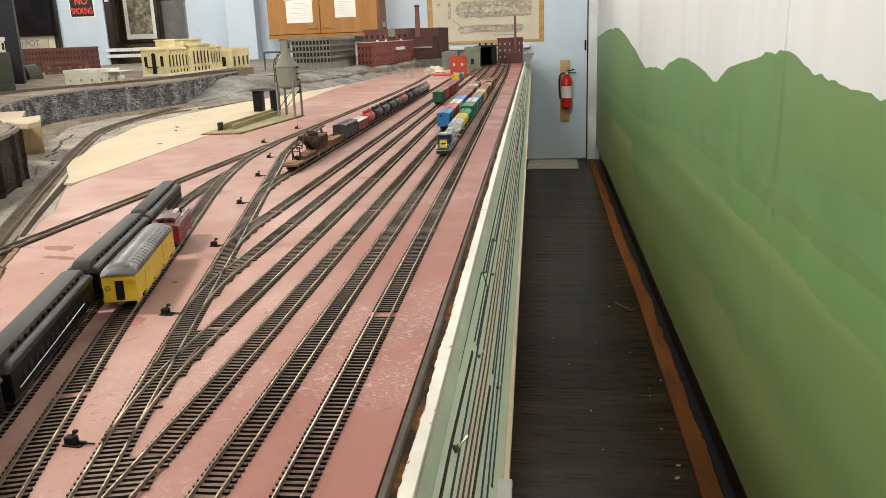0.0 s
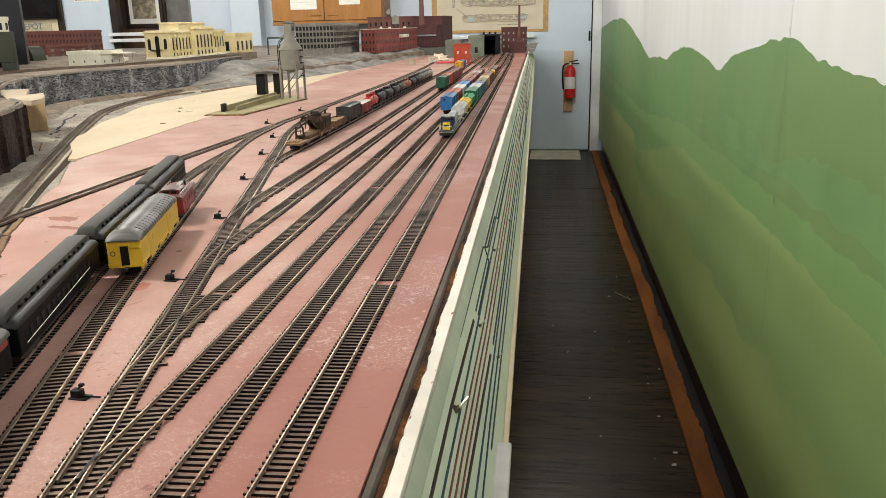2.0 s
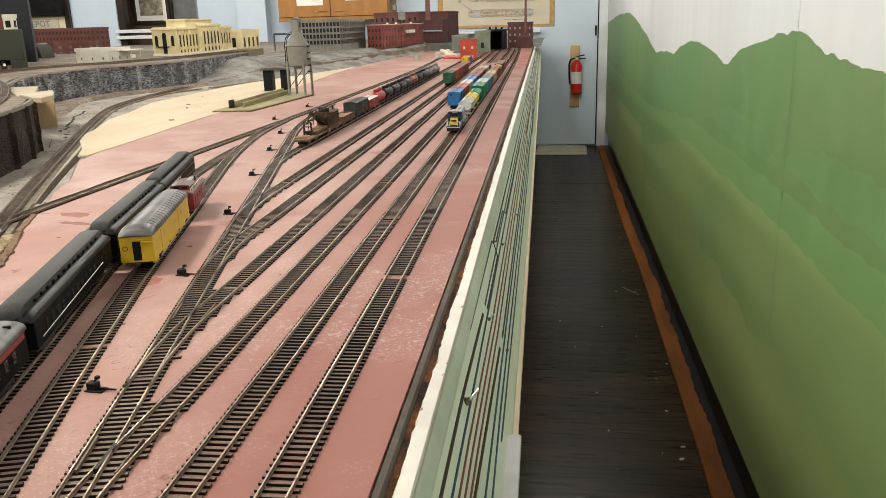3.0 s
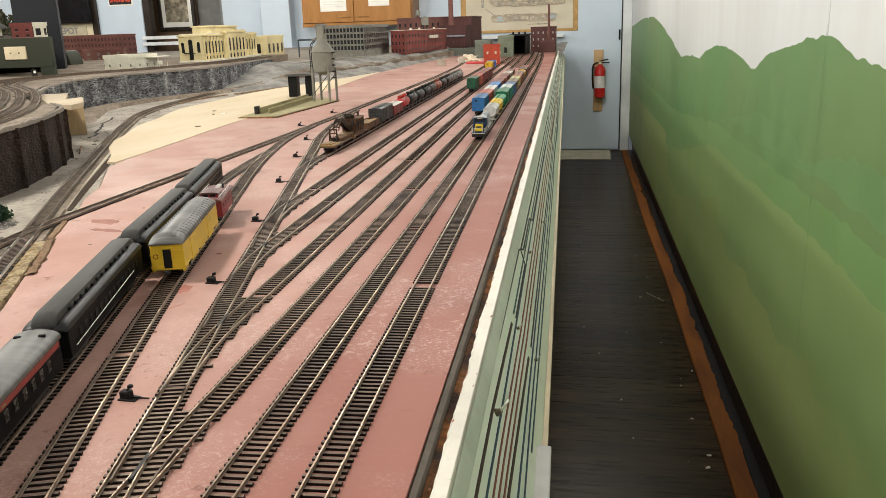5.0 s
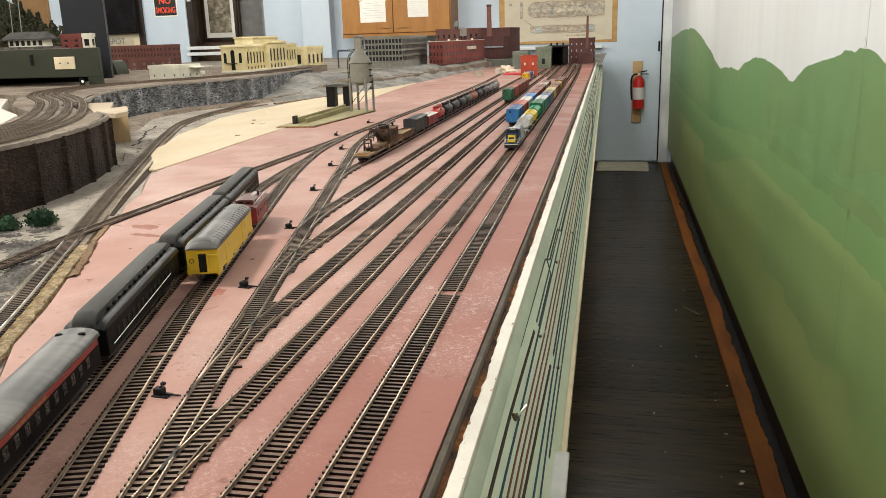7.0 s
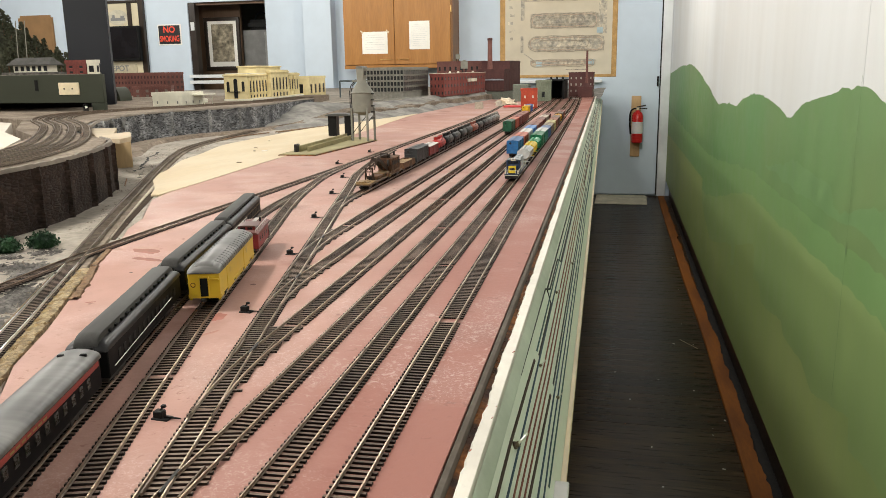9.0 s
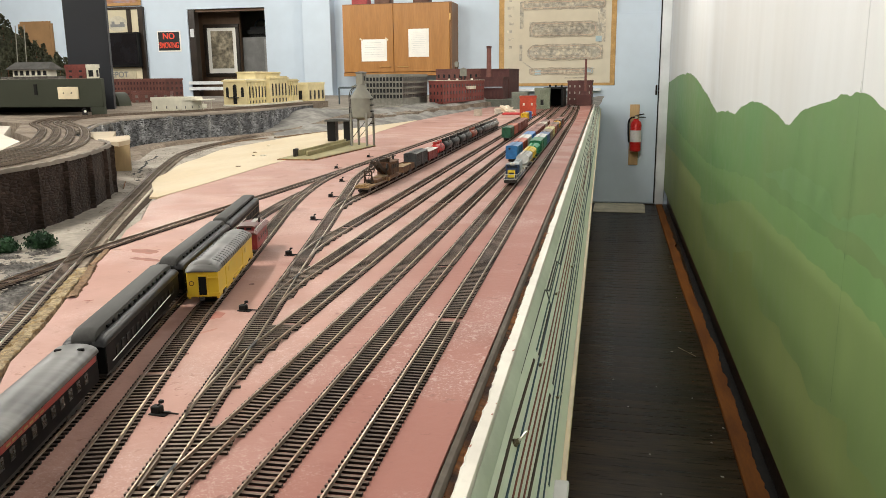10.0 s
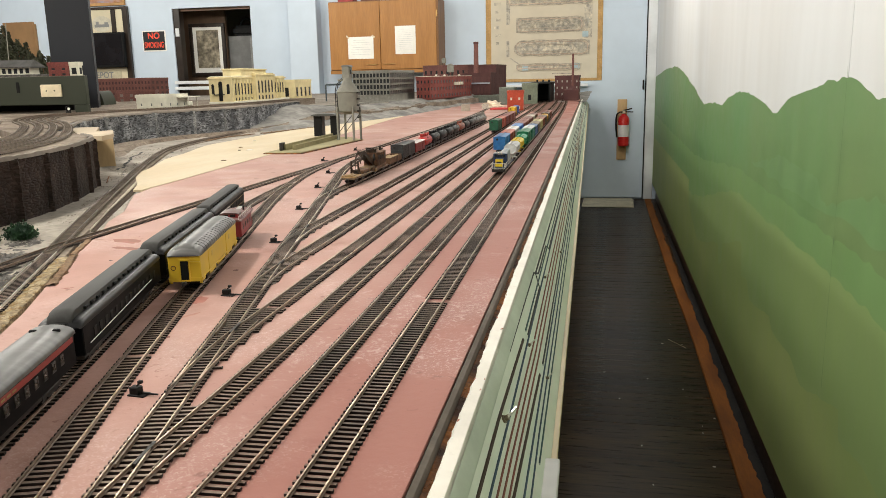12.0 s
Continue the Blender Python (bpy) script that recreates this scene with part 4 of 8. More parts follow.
for k, (x, y, rx, ry, turn, color) in enumerate(STAINS):
    stain(x, y, rx, ry, turn, color, k * 3.7)
# torn strip of brown bark-like cork beside the crossing
def torn_strip(pts, half, high, label):
    ln = smooth_line(pts, 0.004)
    b = bmesh.new()
    prev = None
    for p, s in zip(ln, sides(ln)):
        w0 = half * (1 + 0.5 * noise.noise((p.y * 70, 1, 0)) + 0.3 * noise.noise((p.y * 190, 2, 0)))
        w1 = half * (1 + 0.5 * noise.noise((p.y * 60, 5, 0)) + 0.4 * noise.noise((p.y * 170, 7, 0)))
        cur = []
        for k in range(7):
            f = k / 6
            q = p + s * (-w0 + (w0 + w1) * f)
            z = T - 0.002 + (0 if k in (0, 6) else high * (0.75 + 0.5 * noise.noise((q.x * 150, q.y * 150, 3))))
            cur.append(b.verts.new((q.x, q.y, z)))
        if prev:
            for k in range(6):
                b.faces.new((prev[k], prev[k + 1], cur[k + 1], cur[k]))
        prev = cur
    return solid("cork_scrap", b, mat("torn_cork", (0.15, 0.085, 0.045), 0.95, var=0.4, scale=200, color2=(0.24, 0.15, 0.08), bump=0.002, bscale=250), label, "scrap")


torn_strip([(-0.160, 0.600), (-0.187, 0.655), (-0.238, 0.748)], 0.0065, 0.006, "thick torn piece of brown cork bark")
torn_strip([(-0.243, 0.752), (-0.262, 0.795), (-0.287, 0.850)], 0.0055, 0.005, "short torn strip of brown cork roadbed")


# switch machines beside the ladder
def switch_machine(x, y, r=0):
    s = thing("switch_machine", "small black ground throw with a lever beside the track", "ground throw", "ground throws of the ladder", at=pose(x, y, T, 0, 0, r))
    part("base", box(-0.008, 0.010, -0.0055, 0.0055, 0, 0.0016, 0.0004), M_black, s)
    part("housing", box(-0.0065, 0.0035, -0.0042, 0.0042, 0.0012, 0.0085, 0.0010), M_black, s)
    part("lever", rod((-0.002, 0, 0.007), (0.0035, 0.001, 0.0125), 0.0009), M_black, s)
    part("weight", box(0.0015, 0.006, -0.002, 0.002, 0.0115, 0.0145, 0.0006), M_black, s)
    part("rod", rod((0.0035, 0, 0.0022), (0.021, 0.0006, 0.0022), 0.0009), M_black, s)
    return s


for x, y in ((0.1245, 0.335), (0.062, 0.603), (-0.003, 0.876), (-0.079, 1.160), (-0.149, 1.436), (-0.217, 1.693), (-0.334, 1.975), (-0.345, 2.305)):
    switch_machine(x + 0.002, y - 0.012, -4).scale = (0.8, 0.8, 0.8)

# ---- rolling stock ----
def along(k, y):
    """Pose on a yard track at y, with local +y along the track."""
    a = Vector((yard_x(k, y), y, 0))
    c = Vector((yard_x(k, y + 0.05), y + 0.05, 0))
    return pose(a.x, a.y, T + TIE_H + RAIL_H, 0, 0, math.degrees(math.atan2(c.y - a.y, c.x - a.x)) - 90)


def along_line(pts, y):
    ln = smooth_line(pts, 0.01)
    p = min(ln, key=lambda v: abs(v.y - y))
    i = ln.index(p)
    d = ln[min(i + 3, len(ln) - 1)] - ln[max(i - 3, 0)]
    return pose(p.x, p.y, T + TIE_H + RAIL_H, 0, 0, math.degrees(math.atan2(d.y, d.x)) - 90)


def truck(parent, y, axles=2):
    t = part("truck", box(-0.0115, 0.0115, y - 0.006 * axles, y + 0.006 * axles, 0.003, 0.0075, 0.0008), M_darkmetal, parent)
    for i in range(axles):
        yy = y + (i - (axles - 1) / 2) * 0.0115
        for x in (-0.0085, 0.0085):
            part("wheel", cyl(0.0050, 0.0022, pose(x - 0.0011, yy, 0.0050, 0, 90, 0), 14), M_darkmetal, t)
    return t


def coupler(parent, y, s):
    b = box(-0.0012, 0.0012, min(y, y + s * 0.007), max(y, y + s * 0.007), 0.0085, 0.0110, 0.0003)
    box(-0.0024, 0.0024, min(y + s * 0.005, y + s * 0.0085), max(y + s * 0.005, y + s * 0.0085), 0.0078, 0.0118, 0.0005, bm=b)
    part("coupler", b, M_darkmetal, parent)


def arch_roof(w, L, z, h, over=0.0, n=10, y_in=0.0):
    """A rounded roof: half-width w, length L, rising h above z."""
    b = bmesh.new()
    rows = []
    for y in (-L / 2 - over, L / 2 + over):
        rows.append([b.verts.new((-w * math.cos(math.pi * i / n), y + (-y_in if y > 0 else y_in) * 0, z + h * math.sin(math.pi * i / n) ** 0.8)) for i in range(n + 1)])
    a, c = rows
    for i in range(n):
        b.faces.new((a[i], a[i + 1], c[i + 1], c[i]))
    b.faces.new(a)
    b.faces.new(c[::-1])
    b.faces.new((a[0], c[0], c[-1], a[-1]))
    return b


def rounded_roof(w, L, z, h, droop=0.016):
    """A barrel roof whose ends curve down."""
    b = bmesh.new()
    n = 14
    ends = [(0.0, 0.15, 0.90), (droop * 0.12, 0.45, 0.96), (droop * 0.35, 0.75, 1.0), (droop * 0.7, 0.94, 1.0), (droop, 1.0, 1.0)]
    stations = [(-L / 2 + d, s, q) for d, s, q in ends] + [(L / 2 - d, s, q) for d, s, q in ends[::-1]]
    rows = [[b.verts.new((-w * q * math.cos(math.pi * i / n), y, z + h * s * math.sin(math.pi * i / n) ** 0.8)) for i in range(n + 1)] for y, s, q in stations]
    for a, c in zip(rows, rows[1:]):
        for i in range(n):
            b.faces.new((a[i], a[i + 1], c[i + 1], c[i]))
    b.faces.new(rows[0])
    b.faces.new(rows[-1][::-1])
    b.faces.new([r[0] for r in rows] + [r[-1] for r in rows[::-1]])
    return b


def coach_roof(w, L, z, sec):
    """A heavyweight coach roof swept along the car, its ends drooping."""
    b = bmesh.new()
    ends = [(0.0, 0.20, 0.93), (0.0014, 0.50, 0.98), (0.004, 0.78, 1.0), (0.008, 0.93, 1.0), (0.014, 1.0, 1.0)]
    stations = [(-L / 2 + d, s, q) for d, s, q in ends] + [(L / 2 - d, s, q) for d, s, q in ends[::-1]]
    rows = [[b.verts.new((x * w * q, y, z + h * s)) for x, h in sec] for y, s, q in stations]
    for a, c in zip(rows, rows[1:]):
        for i in range(len(sec) - 1):
            b.faces.new((a[i], a[i + 1], c[i + 1], c[i]))
    b.faces.new(rows[0])
    b.faces.new(rows[-1][::-1])
    return b


SIDE_ROOF = [(-1, 0), (-0.985, 0.0022), (-0.93, 0.0045), (-0.80, 0.0062), (-0.50, 0.0074), (0.50, 0.0074), (0.80, 0.0062), (0.93, 0.0045), (0.985, 0.0022), (1, 0)]
DECK_ROOF = [(-0.56, 0.003), (-0.56, 0.0108), (-0.52, 0.0121), (-0.40, 0.0128), (-0.2, 0.0132), (0.2, 0.0132), (0.40, 0.0128), (0.52, 0.0121), (0.56, 0.0108), (0.56, 0.003)]


def windows_row(parent, xs, y0, y1, n, z0, z1, w, material, name="window"):
    me = None
    for x in xs:
        for i in range(n):
            y = y0 + (y1 - y0) * (i + 0.5) / n
            if me is None:
                bm = box(-0.0004, 0.0004, -w / 2, w / 2, z0, z1, 0.0002)
                me = mesh_of(bm, name)
                me.materials.append(material)
            ob = new(name, me)
            ob.parent = parent
            ob.location = (x, y, 0)


M_blackpaint = mat("satin_black_paint", (0.0045, 0.0045, 0.005), 0.5, var=0.1, scale=60, spec=0.06)
M_greyroof = mat("weathered_roof_grey", (0.045, 0.044, 0.042), 0.52, var=0.25, scale=60, color2=(0.075, 0.074, 0.071), spec=0.10, stretch=(3, 0.6, 3))
M_sideroof = mat("dark_side_roof", (0.008, 0.008, 0.009), 0.36, var=0.2, scale=60, color2=(0.016, 0.016, 0.017), spec=0.15)
M_palerroof = mat("dusty_roof_grey", (0.042, 0.041, 0.040), 0.40, var=0.35, scale=26, color2=(0.105, 0.102, 0.098), spec=0.36, stretch=(0.3, 6, 0.3))
M_yellow = mat("yellow_car_paint", (0.62, 0.40, 0.018), 0.42, var=0.05, scale=50, color2=(0.66, 0.44, 0.03))
M_orange = mat("coach_red_band", (0.21, 0.020, 0.016), 0.45, var=0.08, scale=50)
M_pane = plain("coach_pane", (0.022, 0.021, 0.019), 0.3)
M_gold = plain("gilt_line", (0.22, 0.17, 0.05), 0.45)
M_caboose = mat("caboose_red", (0.19, 0.014, 0.016), 0.5, var=0.1, scale=60)
M_rusty = mat("rusty_brown", (0.062, 0.029, 0.016), 0.75, var=0.35, scale=160, color2=(0.150, 0.080, 0.044), big=50, spec=0.2)


def coach(m, L, clerestory, label, band=None, stripe_mat=None):
    c = thing("passenger_car", label, "model train car", "passenger cars", at=m)
    w, z0, z1 = 0.0165, 0.0115, 0.0350
    body = part("body", box(-w, w, -L / 2 + 0.004, L / 2 - 0.004, z0, z1, 0.0008), M_blackpaint, c)
    if clerestory:
        part("roof", coach_roof(w + 0.0006, L, z1, SIDE_ROOF), M_sideroof, c, "dark rounded side roof")
        part("roof_deck", coach_roof(w + 0.0006, L - 0.003, z1, DECK_ROOF), M_greyroof, c, "grey clerestory deck")
        k = int((L - 0.06) / 0.0145)
        for s in (-1, 1):
            for i in range(k):
                y = -L / 2 + 0.033 + (L - 0.066) * i / (k - 1)
                part("deck_vent", box(s * 0.0103 - 0.0011, s * 0.0103 + 0.0011, y - 0.0026, y + 0.0026, z1 + 0.0074, z1 + 0.0098, 0.0004), M_blackpaint, c)
    else:
        part("roof", arch_roof(w + 0.0006, L - 0.004, z1, 0.0075, n=20), M_palerroof, c, "grey rounded roof")
        for y in (-L * 0.44, L * 0.44):
            for x in (-0.008, 0.009):
                part("roof_vent", box(x - 0.0026, x + 0.0026, y - 0.0014, y + 0.0014, z1 + 0.0050, z1 + 0.0080, 0.0006), M_blackpaint, c)
    if band:
        for s in (-1, 1):
            part("letter_band", box(s * w - 0.0003 - (0.0004 if s < 0 else -0.0002), s * w + 0.0004, -L / 2 + 0.010, L / 2 - 0.008, z1 - 0.0052, z1 - 0.0008, 0.0001), band, c, "red letter band")
            for q in range(7):
                part("lettering", box(s * (w + 0.0004) - 0.0002, s * (w + 0.0004) + 0.0002, -0.030 + q * 0.008, -0.0245 + q * 0.008, z1 - 0.0038, z1 - 0.0024), M_gold, c)
    n = 14
    windows_row(body, (-w - 0.0001, w + 0.0001), -L / 2 + 0.024, L / 2 - 0.024, n, 0.0200, 0.0280, 0.0066, M_pane if band else M_black)
    if stripe_mat:
        for s in (-1, 1):
            for zz in (0.0295, 0.0180):
                part("gilt_stripe", box(s * w - 0.0004, s * w + 0.0004, -L / 2 + 0.008, L / 2 - 0.008, zz, zz + 0.0004), stripe_mat, c)
    part("underframe", box(-0.011, 0.011, -L * 0.3, L * 0.3, 0.0035, 0.0110, 0.001), M_darkmetal, c)
    part("step_rail", box(-w + 0.002, w - 0.002, -L / 2 + 0.006, -L / 2 + 0.018, 0.0075, 0.0110, 0.0008), M_darkmetal, c)
    for s in (-1, 1):
        part("diaphragm", box(-0.007, 0.007, s * L / 2 - 0.003, s * L / 2 + 0.003, 0.0095, 0.0400, 0.0012), M_black, c)
        truck(c, s * (L / 2 - 0.042), axles=3)
        coupler(c, s * (L / 2), s)
    return c


CL = 0.262
for yc, cl, band, lab in ((0.214, False, M_orange, "black passenger car with a red letter band and grey roof"),
                          (0.467, True, None, "black heavyweight passenger car with a grey clerestory roof"),
                          (0.723, True, None, "black heavyweight passenger car with gilt lines"),
                          (0.975, True, None, "black heavyweight passenger car at the train's end")):
    m = along_line(T10, yc)
    coach(m, CL if yc != 0.467 else 0.253, cl, lab, band, M_gold if yc > 0.5 else None)
# bright handrail line along the second car's side
c2 = along_line(T10, 0.462)
hand = thing("signal_rod", "thin white rod leaning along the black passenger car", "rod")
part("rod", rod(c2 @ Vector((0.0188, -0.115, 0.020)), c2 @ Vector((0.0188, 0.075, 0.0235)), 0.00042), mat("white_rod", (0.75, 0.74, 0.70), 0.4), hand)


def baggage_car(m):
    c = thing("baggage_car", "yellow baggage car with a ribbed dark grey roof", "model train car", at=m)
    L, w, z0, z1 = 0.205, 0.0172, 0.0105, 0.0390
    part("body", box(-w, w, -L / 2, L / 2, z0 + 0.0035, z1, 0.0006), M_yellow, c)
    part("roof", rounded_roof(w + 0.0012, L + 0.005, z1 - 0.0004, 0.0105), M_palerroof, c, "ribbed dark grey roof")
    part("roof_deck", rounded_roof(0.0105, L - 0.006, z1 + 0.0066, 0.0042, 0.010), M_palerroof, c)
    for i in range(17):
        y = -L / 2 + 0.020 + (L - 0.040) * i / 16
        part("roof_rib", arch_roof(w + 0.0014, 0.0006, z1 - 0.0003, 0.0108, n=16), M_greyroof, c).location = (0, y, 0)
    part("end_sheet", box(-w, w, -L / 2 - 0.0002, -L / 2 + 0.003, z0, z0 + 0.0045, 0.0003), M_yellow, c)
    part("end_door", box(-0.0042, 0.0042, -L / 2 - 0.0006, -L / 2 + 0.0004, z0 + 0.002, z1 - 0.006, 0.0002), M_black, c, "black end door opening")
    b = box(-0.0056, -0.0044, -L / 2 - 0.0012, -L / 2 + 0.0002, z0, z1 - 0.004)
    box(0.0044, 0.0056, -L / 2 - 0.0012, -L / 2 + 0.0002, z0, z1 - 0.004, bm=b)
    box(-0.0056, 0.0056, -L / 2 - 0.0012, -L / 2 + 0.0002, z1 - 0.0055, z1 - 0.0042, bm=b)
    part("end_frame", b, M_yellow, c)
    part("end_shelf", box(0.006, 0.0165, -L / 2 - 0.003, -L / 2 - 0.0004, z1 - 0.0075, z1 - 0.0062), M_yellow, c)
    wheel = bmesh.new()
    for i in range(16):
        a, e = 2 * math.pi * i / 16, 2 * math.pi * (i + 1) / 16
        rod((-0.0115 + 0.0024 * math.cos(a), -L / 2 - 0.0016, z1 - 0.013 + 0.0024 * math.sin(a)), (-0.0115 + 0.0024 * math.cos(e), -L / 2 - 0.0016, z1 - 0.013 + 0.0024 * math.sin(e)), 0.0004, wheel, 5)
    part("brake_wheel", wheel, M_rusty, c, "rusty brake wheel")
    for s in (-1, 1):
        for y in (-0.048, 0.050):
            d = part("side_door", box(s * w - 0.0006, s * w + 0.0006, y - 0.017, y + 0.017, z0 - 0.001, z1 - 0.003, 0.0003), M_yellow, c)
            part("door_window", box(s * w - 0.0008, s * w + 0.0008, y - 0.004, y + 0.004, z1 - 0.012, z1 - 0.006), mat("ochre_pane", (0.40, 0.25, 0.012), 0.3), d)
        part("side_sill", box(s * w - 0.0009, s * w + 0.0009, -L / 2, L / 2, z0 + 0.003, z0 + 0.0042), M_yellow, c)
        for ya, yb in ((-L / 2 + 0.001, -L / 2 + 0.017), (-0.020, 0.024), (L / 2 - 0.017, L / 2 - 0.001)):
            part("skirt", box(s * w - 0.0008, s * w + 0.0005, ya, yb, z0 - 0.0005, z0 + 0.004, 0.0003), M_yellow, c)
        for ya in (-0.024, 0.028, -0.068, 0.070):
            part("gear_box", box(s * 0.0135 - 0.002, s * 0.0135 + 0.002, ya - 0.003, ya + 0.003, 0.005, z0 + 0.003, 0.0006), M_black, c)
    part("underframe", box(-0.012, 0.012, -L * 0.28, L * 0.28, 0.0035, 0.0105, 0.001), M_darkmetal, c)
    for s in (-1, 1):
        truck(c, s * (L / 2 - 0.034), axles=2)
        coupler(c, s * L / 2, s)
        for x in (-0.0155, 0.0155):
            part("step", box(x - 0.0012, x + 0.0012, s * (L / 2 - 0.003) - 0.0014, s * (L / 2 - 0.003) + 0.0014, 0.0080, z0 + 0.001), M_yellow, c)
    return c


baggage_car(along_line(T9, 0.690))


def caboose(m, red):
    c = thing("caboose", "small dark red caboose with a cupola", "model train car", at=m)
    L, w, z0, z1 = 0.112, 0.0165, 0.0105, 0.0330
    part("body", box(-w, w, -L / 2 + 0.012, L / 2 - 0.012, z0, z1, 0.0005), red, c)
    part("roof", arch_roof(w + 0.002, L - 0.004, z1, 0.0040, n=10), mat("caboose_roof", (0.105, 0.030, 0.027), 0.5), c)
    cup = part("cupola", box(-0.0118, 0.0118, -0.038, -0.008, z1 + 0.001, z1 + 0.0085, 0.0006), red, c)
    part("cupola_roof", arch_roof(0.0132, 0.034, z1 + 0.0085, 0.0022, n=8), mat("cupola_roof", (0.095, 0.040, 0.036), 0.4), cup, "dull maroon roof").location = (0, -0.023, 0)
    for sx in (-1, 1):
        for yw in (-0.031, -0.020):
            part("cupola_window", box(sx * 0.0118 - 0.0004, sx * 0.0118 + 0.0004, yw, yw + 0.007, z1 + 0.0045, z1 + 0.0078), M_dark_glass, cup)
    for xw in (-0.0085, 0.0015):
        part("cupola_window", box(xw, xw + 0.007, -0.0384, -0.0376, z1 + 0.0045, z1 + 0.0078), M_dark_glass, cup)
    windows_row(c, (-w - 0.0001, w + 0.0001), -L / 2 + 0.018, L / 2 - 0.018, 4, 0.0190, 0.0265, 0.0048, M_dark_glass)
    part("roof_walk", box(-0.003, 0.003, -0.004, L / 2 - 0.002, z1 + 0.0042, z1 + 0.0052), mat("grey_walk", (0.36, 0.34, 0.32), 0.6), c)
    for s in (-1, 1):
        part("platform", box(-w, w, s * (L / 2 - 0.006) - 0.006, s * (L / 2 - 0.006) + 0.006, z0 - 0.002, z0), M_darkmetal, c)
        b = bmesh.new()
        for x in (-0.015, -0.005, 0.005, 0.015):
            rod((x, s * (L / 2 - 0.001), z0), (x, s * (L / 2 - 0.001), z0 + 0.010), 0.0004, b, 5)
        rod((-0.015, s * (L / 2 - 0.001), z0 + 0.010), (0.015, s * (L / 2 - 0.001), z0 + 0.010), 0.0004, b, 5)
        part("end_rail", b, M_caboose, c)
        truck(c, s * (L / 2 - 0.026))
        coupler(c, s * L / 2, s)
    part("chimney", cyl(0.0014, 0.007, pose(0.008, 0.03, z1 + 0.003), 8), M_black, c)
    b = bmesh.new()
    for s in (-1, 1):
        rod((s * 0.0150, -L / 2 + 0.006, z1 + 0.0065), (s * 0.0150, L / 2 - 0.006, z1 + 0.0065), 0.00045, b, 5)
        for i in range(8):
            y = -L / 2 + 0.006 + (L - 0.012) * i / 7
            rod((s * 0.0150, y, z1 + 0.0015), (s * 0.0150, y, z1 + 0.0065), 0.00035, b, 5)
    part("roof_rail", b, mat("grey_rail", (0.52, 0.50, 0.47), 0.45), c, "grey roof railing")
    for i in range(9):
        y = -L / 2 + 0.010 + (L - 0.020) * i / 8
        part("roof_batten", arch_roof(w + 0.0022, 0.0008, z1 + 0.0001, 0.0043, n=10), mat("caboose_batten", (0.30, 0.20, 0.19), 0.5), c).location = (0, y, 0)
    return c


caboose(along_line(T9, 0.860), M_caboose)


def paint(color):
    return mat("car_paint_%02d_%02d_%02d" % tuple(int(v * 99) for v in color), color, 0.45, var=0.18, scale=90, spec=0.2)


def long_label(label):
    return label if len(label.split()) > 3 else label + " on a yard track"


def boxcar(m, color, L, h, label, roof=None, name="boxcar"):
    c = thing(name, long_label(label), "model train car", "freight cars", at=m)
    p = paint(color)
    w, z0, z1 = 0.0172, 0.0105, 0.0105 + h
    body = part("body", box(-w, w, -L / 2, L / 2, z0, z1, 0.0005), p, c)
    part("roof", arch_roof(w + 0.0008, L + 0.001, z1 - 0.0003, 0.0026, n=6), paint(roof) if roof else p, c)
    part("roof_walk", box(-0.0032, 0.0032, -L / 2 - 0.001, L / 2 + 0.001, z1 + 0.0026, z1 + 0.0034), paint(tuple(v * 0.7 for v in (roof or color))), c)
    for s in (-1, 1):
        part("door", box(s * w - 0.0008, s * w + 0.0008, -0.011, 0.012, z0 + 0.001, z1 - 0.0015, 0.0003), p, c)
        k = int(L / 0.011)
        for i in range(k):
            y = -L / 2 + 0.004 + (L - 0.008) * i / (k - 1)
            if abs(y) > 0.014:
                part("rib", box(s * w - 0.0005, s * w + 0.0005, y - 0.0005, y + 0.0005, z0, z1 - 0.001), p, c)
        lad = bmesh.new()
        for q in range(5):
            box(s * w - 0.0012, s * w + 0.0012, -L / 2 + 0.002, -L / 2 + 0.008, z0 + 0.003 + q * h / 6, z0 + 0.0036 + q * h / 6, bm=lad)
        part("ladder", lad, p, c)
        truck(c, s * (L / 2 - 0.022))
        coupler(c, s * L / 2, s)
    for q in range(4):
        part("end_rib", box(-w + 0.002, w - 0.002, -L / 2 - 0.0008, -L / 2 + 0.0005, z0 + 0.004 + q * h / 4.4, z0 + 0.0052 + q * h / 4.4, 0.0003), p, c)
    part("brake_wheel", cyl(0.0032, 0.0006, pose(-0.006, -L / 2 - 0.0026, z1 - 0.006, 90, 0, 0), 12), M_darkmetal, c)
    part("underframe", box(-0.006, 0.006, -L / 2 + 0.004, L / 2 - 0.004, 0.0055, 0.0110), M_darkmetal, c)
    return c


# Pale lids: the highlights on the hatch caps put into their colour.
M_hatch = mat("glint_lid", (0.34, 0.31, 0.27), 0.5, var=0.4, scale=160, color2=(0.16, 0.14, 0.12), big=60)


